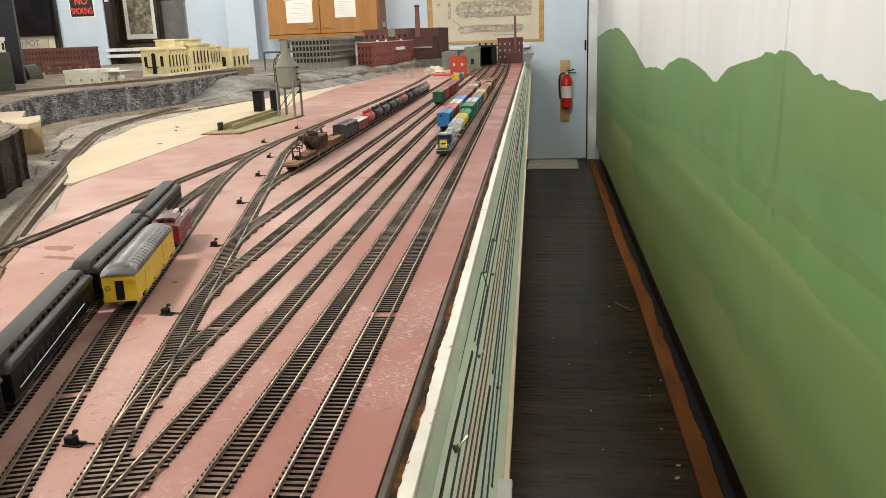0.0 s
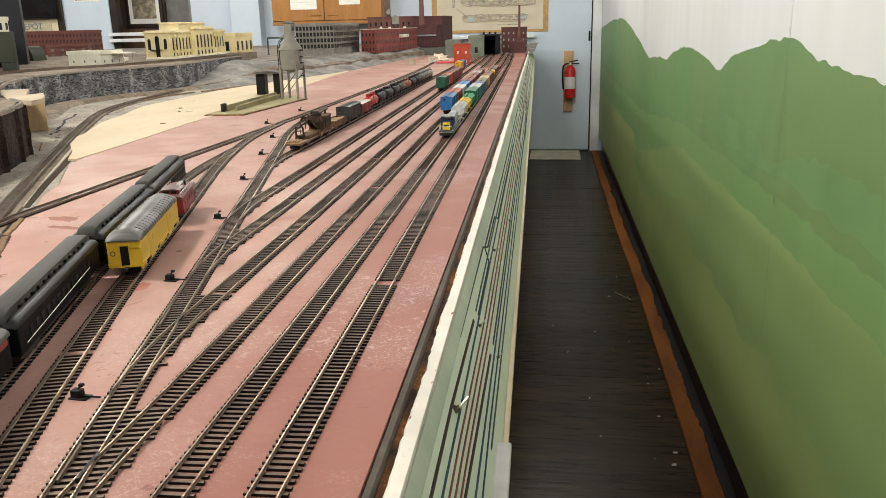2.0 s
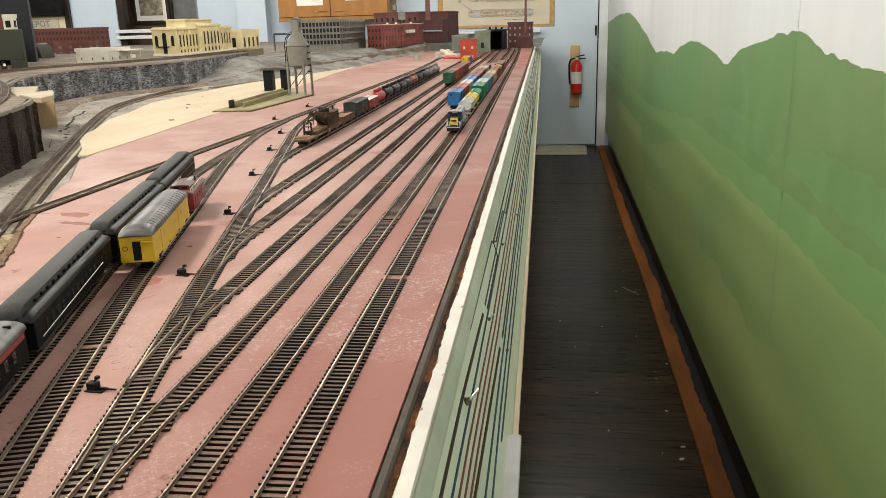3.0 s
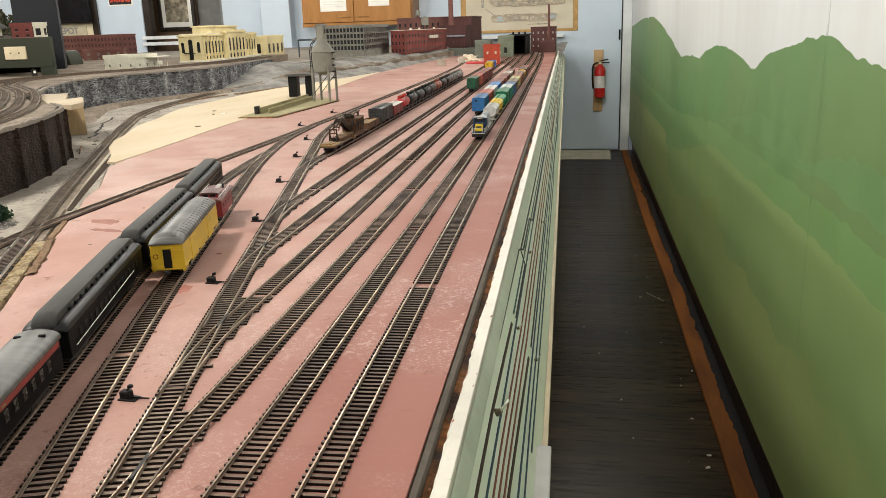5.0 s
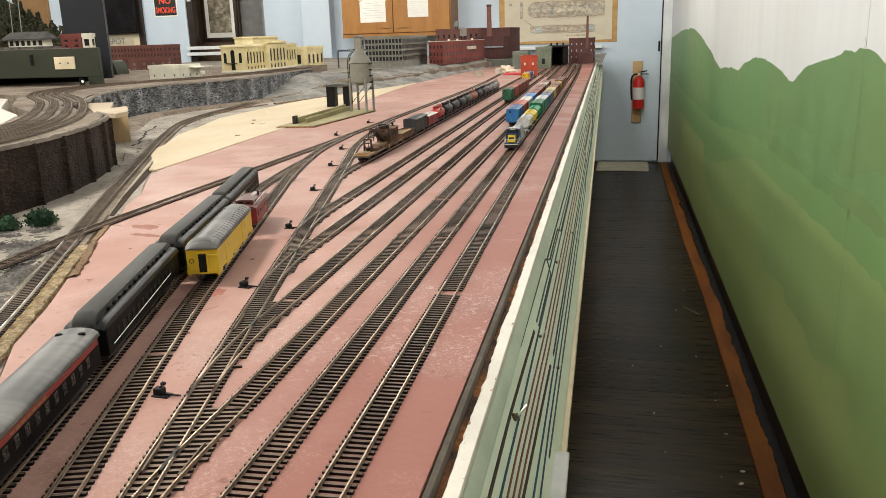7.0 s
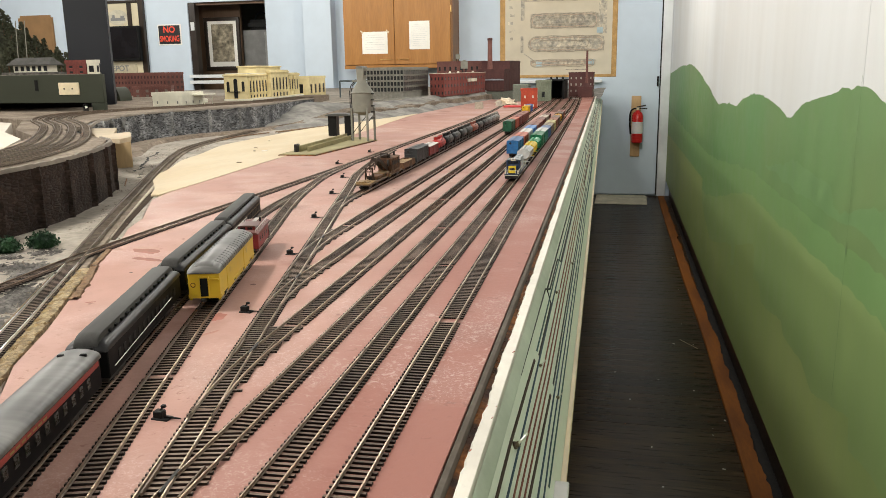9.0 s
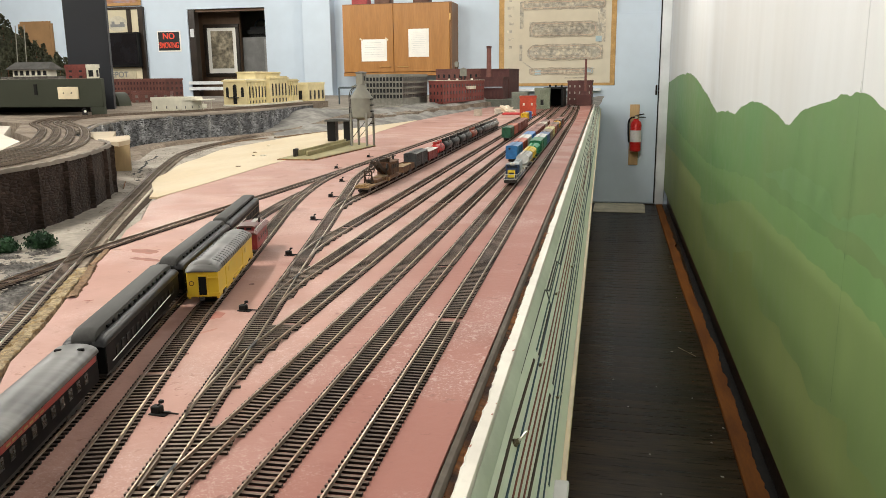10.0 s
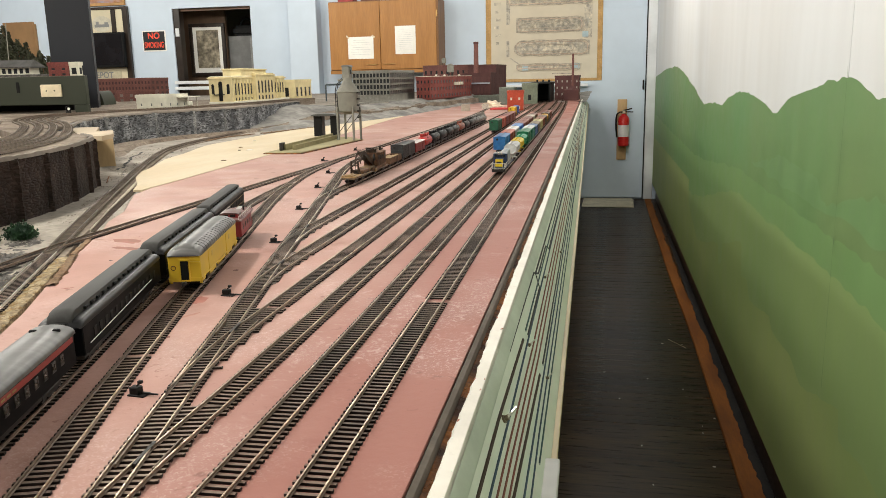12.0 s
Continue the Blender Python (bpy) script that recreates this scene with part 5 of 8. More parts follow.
def tank_car(m, color, label, L=0.128, r=0.0150):
    c = thing("tank_car", long_label(label), "model train car", "tank cars", at=m)
    p = paint(color)
    prof = [(r * 0.35, 0), (r * 0.8, 0.003), (r, 0.008), (r, L - 0.022), (r * 0.8, L - 0.017), (r * 0.35, L - 0.014)]
    part("tank", lathe(prof, 18, pose(0, L / 2 - 0.007, 0.0275, 90, 0, 0)), p, c)
    part("dome", lathe([(0.0068, 0), (0.0068, 0.0068), (0.0045, 0.0092), (0.001, 0.0100)], 14, pose(0, 0, 0.0275 + r * 0.92)), p, c)
    for y in (-0.046, -0.032, -0.018, 0.018, 0.032, 0.046):
        part("hatch", lathe([(0.0040, 0), (0.0040, 0.0065), (0.0052, 0.0068), (0.0052, 0.0086), (0.0022, 0.0102)], 10, pose(0, y, 0.0275 + r * 0.93)), p, c)
        part("hatch_lid", cyl(0.0040, 0.0014, pose(0, y, 0.0275 + r * 0.93 + 0.0096), 10), M_hatch, c, "hatch lid, its highlight painted pale")
    b = bmesh.new()
    for s in (-1, 1):
        rod((s * r * 0.95, -L / 2 + 0.012, 0.031), (s * r * 0.95, L / 2 - 0.012, 0.031), 0.0005, b, 5)
        for y in (-0.04, 0, 0.04):
            rod((s * r * 0.95, y, 0.031), (s * r * 1.02, y, 0.012), 0.0004, b, 5)
    for s in (-1, 1):
        for y in (-0.011, 0.011):
            rod((s * 0.012, y, 0.038), (s * 0.012, y, 0.0475), 0.0005, b, 5)
        rod((s * 0.012, -0.011, 0.0475), (s * 0.012, 0.011, 0.0475), 0.0005, b, 5)
    part("handrail", b, M_darkmetal, c)
    part("platform", box(-0.0135, 0.0135, -0.012, 0.012, 0.0375, 0.0383, 0.0002), M_darkmetal, c)
    part("frame", box(-0.013, 0.013, -L / 2, L / 2, 0.0085, 0.0115, 0.0005), M_darkmetal, c)
    for s in (-1, 1):
        part("saddle", box(-0.011, 0.011, s * 0.042 - 0.005, s * 0.042 + 0.005, 0.0110, 0.0175), M_darkmetal, c)
        truck(c, s * (L / 2 - 0.020))
        coupler(c, s * L / 2, s)
    return c


def hopper(m, color, L, label, covered=True):
    c = thing("covered_hopper" if covered else "hopper_car", long_label(label), "model train car", "freight cars", at=m)
    p = paint(color)
    w, z0, z1 = 0.0168, 0.0150, 0.0420
    b = bmesh.new()
    sec = [(-0.45, z0), (-1, z0 + 0.007), (-1, z1 - 0.006), (-0.72, z1 - 0.001), (-0.4, z1), (0.4, z1), (0.72, z1 - 0.001), (1, z1 - 0.006), (1, z0 + 0.007), (0.45, z0)]
    rows = []
    for y, s in ((-L / 2 + 0.004, 0.86), (-L / 2 + 0.012, 1.0), (L / 2 - 0.012, 1.0), (L / 2 - 0.004, 0.86)):
        rows.append([b.verts.new((x * w, y, z1 + (z - z1) * s)) for x, z in sec])
    for a, d in zip(rows, rows[1:]):
        for i in range(len(sec)):
            j = (i + 1) % len(sec)
            b.faces.new((a[i], a[j], d[j], d[i]))
    b.faces.new(rows[0])
    b.faces.new(rows[-1][::-1])
    part("body", b, p, c)
    for s in (-1, 1):
        k = int(L / 0.013)
        for i in range(k):
            y = -L / 2 + 0.014 + (L - 0.028) * i / (k - 1)
            part("rib", box(s * w - 0.0006, s * w + 0.0006, y - 0.0006, y + 0.0006, z0 + 0.007, z1 - 0.006), p, c)
        truck(c, s * (L / 2 - 0.020))
        coupler(c, s * L / 2, s)
        part("end_sill", box(-w, w, s * (L / 2 - 0.003) - 0.003, s * (L / 2 - 0.003) + 0.003, 0.010, 0.0125), p, c)
    part("roof_walk", box(-0.010, 0.010, -L / 2 + 0.008, L / 2 - 0.008, z1 + 0.0004, z1 + 0.0012), paint(tuple(v * 0.8 for v in color)), c)
    for i in range(4):
        part("hatch", cyl(0.0032, 0.0018, pose(0, -L * 0.3 + i * L * 0.2, z1 + 0.001), 10), p, c)
    for y in (-L * 0.2, L * 0.2):
        part("chute", box(-0.008, 0.008, y - 0.008, y + 0.008, 0.0065, z0 + 0.001, 0.001), p, c)
    return c


def locomotive(m):
    c = thing("diesel_locomotive", "grey and blue diesel locomotive with a yellow nose", "model locomotive", at=m)
    grey, blue, yel = paint((0.27, 0.295, 0.315)), paint((0.018, 0.030, 0.066)), paint((0.62, 0.46, 0.03))
    L = 0.205
    part("walkway", box(-0.0165, 0.0165, -L / 2 + 0.002, L / 2 - 0.002, 0.0105, 0.0140, 0.0005), blue, c)
    part("hood", box(-0.0088, 0.0088, -0.040, L / 2 - 0.010, 0.0140, 0.0400, 0.0015), grey, c)
    cab = part("cab", box(-0.0160, 0.0160, -0.066, -0.040, 0.0140, 0.0425, 0.0010), blue, c)
    part("cab_roof", arch_roof(0.0165, 0.028, 0.0425, 0.0030, n=8), grey, cab).location = (0, -0.053, 0)
    for x in (-0.0095, -0.0035, 0.0035, 0.0095):
        part("windscreen", box(x - 0.0024, x + 0.0024, -0.0666, -0.0658, 0.0345, 0.0405), M_dark_glass, cab)
    for s in (-1, 1):
        part("side_window", box(s * 0.016 - 0.0004, s * 0.016 + 0.0004, -0.061, -0.046, 0.0315, 0.0395), M_dark_glass, cab)
    nose = part("nose", box(-0.0095, 0.0095, -0.088, -0.0655, 0.0140, 0.0330, 0.0020), blue, c, "blue short nose")
    part("nose_panel", box(-0.0085, 0.0085, -0.0887, -0.0879, 0.0150, 0.0320, 0.0003), yel, nose, "yellow front panel")
    part("nose_mark", box(-0.0060, 0.0060, -0.0892, -0.0888, 0.0215, 0.0265), M_signblack, nose)
    part("number_board", box(-0.006, 0.006, -0.0668, -0.064, 0.0412, 0.0440, 0.0004), M_ivory, cab)
    part("pilot", box(-0.0155, 0.0155, -L / 2, -L / 2 + 0.004, 0.0035, 0.0130, 0.0006), M_darkmetal, c)
    part("pilot_stripe", box(-0.0150, 0.0150, -L / 2 - 0.0004, -L / 2 + 0.0004, 0.0112, 0.0122), M_whiteb, c)
    for s in (-1, 1):
        b = bmesh.new()
        for i in range(9):
            y = -L / 2 + 0.006 + i * 0.0235
            rod((s * 0.016, y, 0.0135), (s * 0.016, y, 0.0235), 0.0004, b, 5)
        rod((s * 0.016, -L / 2 + 0.006, 0.0235), (s * 0.016, L / 2 - 0.008, 0.0235), 0.0004, b, 5)
        part("handrail", b, M_whiteb, c, "white handrail")
        b = bmesh.new()
        for x in (-0.014, -0.009, 0.009, 0.014):
            rod((x, s * (L / 2 - 0.003), 0.013), (x, s * (L / 2 - 0.003), 0.0235), 0.0005, b, 5)
        rod((-0.014, s * (L / 2 - 0.003), 0.0235), (0.014, s * (L / 2 - 0.003), 0.0235), 0.0005, b, 5)
        part("end_rail", b, M_whiteb, c)
        truck(c, s * (L / 2 - 0.040), axles=3)
        coupler(c, s * L / 2, s)
    for y in (0.0, 0.022, 0.055, 0.078):
        part("roof_fan", cyl(0.0062, 0.0020, pose(0, y, 0.0398), 16), grey, c)
    part("fuel_tank", box(-0.0130, 0.0130, -0.020, 0.024, 0.0035, 0.0105, 0.0012), M_darkmetal, c)
    for x in (-0.0035, 0.0035):
        part("headlight", cyl(0.0014, 0.0008, pose(x, -0.0672, 0.0455, 90, 0, 0), 10), M_ivory, cab)
    return c


def crane_car(m):
    c = thing("wrecking_crane", "rusty brown railway crane on a flat car with boom lowered", "model crane", at=m)
    tan, dark = paint((0.25, 0.155, 0.065)), paint((0.032, 0.020, 0.013))
    part("frame", box(-0.0165, 0.0165, -0.150, 0.140, 0.0095, 0.0130, 0.0006), paint((0.10, 0.065, 0.04)), c)
    part("idler_deck", box(-0.0155, 0.0155, -0.150, -0.100, 0.0130, 0.0155, 0.0006), tan, c, "tan wooden deck")
    for k, x in enumerate((-0.0125, -0.0062, 0.0001, 0.0064)):
        part("deck_timber", box(x - 0.0028, x + 0.0028, -0.149 + 0.002 * (k % 2), -0.112, 0.0156, 0.0182 + 0.0006 * (k % 3), 0.0005), tan, c)
    part("turntable", cyl(0.0150, 0.005, pose(0, 0.07, 0.013), 20), M_darkmetal, c)
    cab = part("cab", box(-0.0165, 0.0165, 0.034, 0.115, 0.0180, 0.0480, 0.0010), M_rusty, c, "rusty brown machinery cab")
    part("cab_roof", arch_roof(0.0175, 0.062, 0.0478, 0.0026, n=8), M_rusty, cab).location = (0, 0.0865, 0)
    for s in (-1, 1):
        for y in (0.044, 0.062, 0.080, 0.098):
            part("cab_window", box(s * 0.01655 - 0.0004, s * 0.01655 + 0.0004, y, y + 0.0105, 0.0325, 0.0425), M_black, cab)
            part("cab_rib", box(s * 0.0168 - 0.0006, s * 0.0168 + 0.0006, y - 0.0045, y - 0.0029, 0.018, 0.0475), M_rusty, cab)
        part("side_timber", box(s * 0.0168 - 0.0012, s * 0.0168 + 0.0012, -0.012, 0.112, 0.0128, 0.0195, 0.0005), M_rusty, c, "rusty side timber")
        part("outrigger", box(s * 0.0178 - 0.0018, s * 0.0178 + 0.0018, 0.004, 0.020, 0.009, 0.017, 0.0008), tan, c)
        # boom: a bent plate girder, knee high in front of the cab
        spine = [(0.034, 0.026), (0.004, 0.037), (-0.028, 0.052), (-0.046, 0.058), (-0.060, 0.052), (-0.074, 0.038)]
        depth = [0.0050, 0.0052, 0.0046, 0.0042, 0.0034, 0.0022]
        b = bmesh.new()
        prev = None
        for (y, z), h in zip(spine, depth):
            cur = [b.verts.new((s * 0.0062 + dx, y, z + dz)) for dx, dz in ((-0.0009, -h), (0.0009, -h), (0.0009, h), (-0.0009, h))]
            if prev:
                for j in range(4):
                    b.faces.new((prev[j], prev[(j + 1) % 4], cur[(j + 1) % 4], cur[j]))
            else:
                b.faces.new(cur)
            prev = cur
        b.faces.new(prev)
        part("boom_girder", b, dark, c, "dark bent boom girder")
        part("front_post", rod((s * 0.0085, -0.098, 0.0150), (s * 0.0075, -0.098, 0.0440), 0.0019, None, 6), dark, c, "dark upright post")
        part("post_brace", rod((s * 0.0085, -0.084, 0.0150), (s * 0.0078, -0.097, 0.0360), 0.0011, None, 6), dark, c)
        part("tackle", rod((s * 0.003, -0.074, 0.038), (s * 0.003, -0.088, 0.020), 0.0007), M_darkmetal, c)
        part("gear_wheel", cyl(0.0080, 0.0026, pose(s * 0.0112 - 0.0013, 0.024, 0.0400, 0, 90, 0), 16), M_darkmetal, c, "dark gear wheel")
        part("gantry_leg", rod((s * 0.0115, 0.046, 0.0470), (s * 0.0080, 0.030, 0.0610), 0.0014, None, 6), dark, c)
        part("gantry_stay", rod((s * 0.0080, 0.030, 0.0610), (s * 0.0064, -0.040, 0.0610), 0.0006, None, 5), M_darkmetal, c)
    for y, z in ((0.010, 0.0365), (-0.012, 0.0470), (-0.032, 0.0560), (-0.056, 0.0560), (-0.070, 0.0440)):
        part("boom_spacer", rod((-0.0062, y, z), (0.0062, y, z), 0.0013, None, 6), dark, c)
    for z in (0.0240, 0.0340, 0.0425):
        part("post_bar", rod((-0.0088, -0.098, z), (0.0088, -0.098, z), 0.0011, None, 6), dark, c)
    part("gantry_bar", rod((-0.0095, 0.030, 0.0610), (0.0095, 0.030, 0.0610), 0.0018, None, 8), dark, c)
    part("winch_drum", cyl(0.0058, 0.018, pose(-0.009, 0.040, 0.0530, 0, 90, 0), 14), dark, c)
    part("winch_bed", box(-0.0150, 0.0150, 0.034, 0.054, 0.0470, 0.0500, 0.0006), M_rusty, cab)
    part("boiler", cyl(0.0062, 0.010, pose(0.004, 0.052, 0.0480), 12), dark, cab, "dark boiler drum")
    part("smoke_stack", cyl(0.0026, 0.011, pose(0.006, 0.100, 0.0490), 10), M_darkmetal, cab)
    part("hook_block", box(-0.0045, 0.0045, -0.092, -0.082, 0.0140, 0.0240, 0.0012), M_darkmetal, c)
    part("tool_box", box(-0.013, 0.012, -0.070, -0.022, 0.0130, 0.0205, 0.0012), M_rusty, c)
    part("timber_crib", box(-0.014, 0.013, -0.018, 0.028, 0.0130, 0.0215, 0.0012), paint((0.16, 0.10, 0.05)), c, "brown timber crib")
    part("bin", box(-0.012, 0.010, 0.118, 0.138, 0.0130, 0.0260, 0.0008), paint((0.13, 0.075, 0.04)), c)
    for y in (-0.128, -0.075, 0.035, 0.110):
        truck(c, y)
    coupler(c, -0.150, -1)
    return c


def gondola(m, L=0.125):
    c = thing("gondola", "rusty brown gondola with a scrap load", "model train car", "freight cars", at=m)
    b = bmesh.new()
    for s in (-1, 1):
        box(s * 0.0166 - 0.0006, s * 0.0166 + 0.0006, -L / 2, L / 2, 0.0105, 0.0250, bm=b)
        box(-0.0160, 0.0160, s * (L / 2 - 0.0006) - 0.0006, s * (L / 2 - 0.0006) + 0.0006, 0.0105, 0.0250, bm=b)
    part("side_wall", b, M_rusty, c)
    part("deck", box(-0.0165, 0.0165, -L / 2, L / 2, 0.0095, 0.0125), M_rusty, c)
    load = box(-0.0155, 0.0155, -L / 2 + 0.002, L / 2 - 0.002, 0.0125, 0.0225)
    bmesh.ops.subdivide_edges(load, edges=load.edges, cuts=6)
    for v in load.verts:
        if v.co.z > 0.02:
            v.co.z += 0.004 * noise.noise(v.co * 130)
    part("load", load, M_cork, c, "brown scrap load")
    for s in (-1, 1):
        truck(c, s * (L / 2 - 0.022))
        coupler(c, s * L / 2, s)
    return c


# work train on the seventh track
crane_car(along(7, 1.600))
gondola(along(7, 1.818))
boxcar(along(7, 1.975), (0.030, 0.031, 0.032), 0.150, 0.034, "weathered dark grey boxcar")
boxcar(along(7, 2.130), (0.19, 0.032, 0.03), 0.130, 0.026, "dull red refrigerator car with a pale roof", (0.45, 0.42, 0.40), "reefer")
y = 2.275
for col, lab in (((0.42, 0.035, 0.03), "bright red tank car"), ((0.010, 0.010, 0.011), "black tank car with hatches"), ((0.016, 0.016, 0.017), "dark grey tank car"), ((0.010, 0.010, 0.010), "black tank car"),
                 ((0.035, 0.035, 0.034), "grey tank car"), ((0.24, 0.07, 0.045), "rusty red tank car"), ((0.02, 0.02, 0.02), "dark grey tank car"), ((0.012, 0.012, 0.012), "black tank car"),
                 ((0.13, 0.13, 0.125), "light grey tank car"), ((0.16, 0.16, 0.155), "silver tank car"), ((0.24, 0.23, 0.21), "pale tank car")):
    tank_car(along(7, y), col, lab)
    y += 0.139
# through freight on the second track
locomotive(along(2, 1.750))
y = 1.930
for col, L, kind, lab in (((0.40, 0.41, 0.40), 0.130, "h", "light grey covered hopper"), ((0.60, 0.42, 0.03), 0.125, "h", "yellow covered hopper"), ((0.02, 0.22, 0.10), 0.125, "h", "green covered hopper"),
                          ((0.015, 0.13, 0.06), 0.155, "b", "green boxcar"), ((0.03, 0.20, 0.15), 0.155, "b", "teal green boxcar with a silver roof"), ((0.05, 0.11, 0.25), 0.155, "b", "blue boxcar"),
                          ((0.16, 0.12, 0.08), 0.155, "b", "brown boxcar"), ((0.38, 0.34, 0.16), 0.155, "b", "tan boxcar"), ((0.22, 0.07, 0.045), 0.155, "b", "red-brown boxcar"),
                          ((0.12, 0.08, 0.06), 0.155, "b", "dark brown boxcar"), ((0.50, 0.28, 0.03), 0.14, "h", "orange hopper"), ((0.10, 0.07, 0.06), 0.155, "b", "dark brown boxcar"), ((0.2, 0.07, 0.05), 0.155, "b", "red-brown boxcar")):
    if kind == "h":
        hopper(along(2, y + L / 2), col, L, lab)
    else:
        boxcar(along(2, y + L / 2), col, L, 0.036 if y < 2.6 else 0.032, lab, (0.40, 0.42, 0.40) if "silver" in lab else None)
    y += L + 0.012
# cut of cars on the third track
y = 2.14
for col, L, lab in (((0.025, 0.12, 0.30), 0.155, "bright blue boxcar"), ((0.36, 0.075, 0.04), 0.155, "orange-red boxcar"), ((0.48, 0.48, 0.45), 0.155, "pale grey boxcar"), ((0.05, 0.17, 0.42), 0.155, "blue boxcar"),
                    ((0.19, 0.06, 0.045), 0.155, "brown boxcar"), ((0.22, 0.08, 0.06), 0.155, "red-brown boxcar"), ((0.16, 0.06, 0.05), 0.155, "brown boxcar"), ((0.40, 0.36, 0.30), 0.155, "cream boxcar"), ((0.14, 0.055, 0.045), 0.155, "dark brown boxcar")):
    boxcar(along(3, y + L / 2), col, L, 0.036, lab)
    y += L + 0.012
y = 2.98
for col, L, lab in (((0.02, 0.085, 0.045), 0.150, "dark green boxcar"), ((0.36, 0.085, 0.05), 0.150, "orange-red boxcar"), ((0.18, 0.05, 0.045), 0.150, "maroon boxcar"), ((0.19, 0.07, 0.055), 0.150, "brown boxcar"), ((0.20, 0.075, 0.06), 0.150, "brown boxcar")):
    boxcar(along(5, y + L / 2), col, L, 0.038, lab)
    y += L + 0.012
y = 4.3
for col, L, lab in (((0.58, 0.36, 0.02), 0.15, "yellow boxcar"), ((0.05, 0.10, 0.35), 0.15, "blue boxcar")):
    boxcar(along(6, y + L / 2), col, L, 0.036, lab)
    y += L + 0.012

# ---- far wall and next room ----
M_beige = mat("beige_paint", (0.50, 0.46, 0.38), 0.7, var=0.05, scale=6)
solid("wall_room_beige", box(-6.5, -2.5, FAR + 2.2, FAR + 2.3, 0, CEIL), M_beige, "beige wall of the next room", "wall", "structure")
board = thing("lounge_partition", "brown panelled screen standing in the next room", "screen")
part("panel", box(-5.02, -4.40, FAR + 0.50, FAR + 0.54, 0, 2.32, 0.004), M_brownwall, board)
jamb = thing("doorway_frame", "dark frame lining the doorway", "door frame", kind="structure")
part("jamb", box(DW0, DW0 + 0.085, FAR + 0.02, FAR + 0.118, 0, DWT), M_frame, jamb)
part("head", box(DW0 + 0.085, DW1, FAR + 0.06, FAR + 0.118, DWT - 0.03, DWT), M_brownwall, jamb)
part("switch_plate", box(DW0 + 0.02, DW0 + 0.07, FAR + 0.010, FAR + 0.02, 1.95, 2.05, 0.003), M_whitetrim, jamb, "white switch plate")


def framed(name, x0, x1, z0, z1, y, rim, frame_m, mount_m, pic_m, label, inset=0.08, lean=0.0):
    t = thing(name, label, "picture")
    b = box(x0, x1, y - 0.03, y, z0, z0 + rim, 0.004)
    box(x0, x1, y - 0.03, y, z1 - rim, z1, 0.004, bm=b)
    box(x0, x0 + rim, y - 0.03, y, z0 + rim, z1 - rim, 0.004, bm=b)
    box(x1 - rim, x1, y - 0.03, y, z0 + rim, z1 - rim, 0.004, bm=b)
    part("frame", b, frame_m, t)
    part("mount", box(x0 + rim, x1 - rim, y - 0.012, y - 0.004, z0 + rim, z1 - rim), mount_m, t)
    part("print", box(x0 + rim + inset, x1 - rim - inset, y - 0.016, y - 0.0125, z0 + rim + inset * 1.2, z1 - rim - inset * 0.8), pic_m, t)
    return t


framed("framed_picture", -4.90, -4.405, 1.47, 2.13, FAR + 0.49, 0.045, M_frame, M_paper, M_picture, "sepia print in a dark wooden frame with white mount", 0.05)
locker = thing("locker", "grey metal locker in the next room", "locker")
part("body", box(-4.40, -3.85, FAR + 0.55, FAR + 1.0, 0, 1.965, 0.005), M_locker, locker)
part("door", box(-4.10, -3.87, FAR + 0.542, FAR + 0.55, 0.05, 1.94, 0.003), mat("grey_locker_door", (0.27, 0.27, 0.26), 0.45), locker)
part("slot", box(-4.06, -4.045, FAR + 0.538, FAR + 0.542, 1.5, 1.85), M_black, locker)
bag = thing("black_bag", "black bag with a handle on top of the locker", "bag")
part("body", box(-4.37, -3.9, FAR + 0.6, FAR + 0.9, 1.965, 2.10, 0.04, seg=2), M_black, bag)
b = bmesh.new()
for i in range(8):
    a, e = math.pi * i / 8, math.pi * (i + 1) / 8
    rod((-4.2 + 0.09 * math.cos(a), FAR + 0.7, 2.09 + 0.10 * math.sin(a)), (-4.2 + 0.09 * math.cos(e), FAR + 0.7, 2.09 + 0.10 * math.sin(e)), 0.012, b, 6)
part("handle", b, M_black, bag)
ledge = thing("ledge", "white-painted double rail across the doorway", "rail", kind="structure")
part("upper_rail", box(-4.86, -4.1, FAR - 0.06, FAR - 0.01, 1.375, 1.415, 0.003), M_whitetrim, ledge)
part("lower_rail", box(-4.86, -4.1, FAR - 0.06, FAR - 0.01, 1.305, 1.345, 0.003), M_whitetrim, ledge)

sign = thing("no_smoking_sign", "black sign with red letters on a white backing", "sign")
part("backing", box(-5.275, -4.955, FAR - 0.006, FAR - 0.001, 1.78, 2.03, 0.002), M_paper, sign)
part("face", box(-5.262, -4.972, FAR - 0.009, FAR - 0.0062, 1.795, 2.018), M_signblack, sign)
text_on("word", "NO", 0.104, M_signred, sign, pose(-5.117, FAR - 0.010, 1.965, 90, 0, 0))
w = text_on("word", "SMOKING", 0.088, M_signred, sign, pose(-5.117, FAR - 0.010, 1.855, 90, 0, 0))
w.scale = (0.68, 1.12, 1)

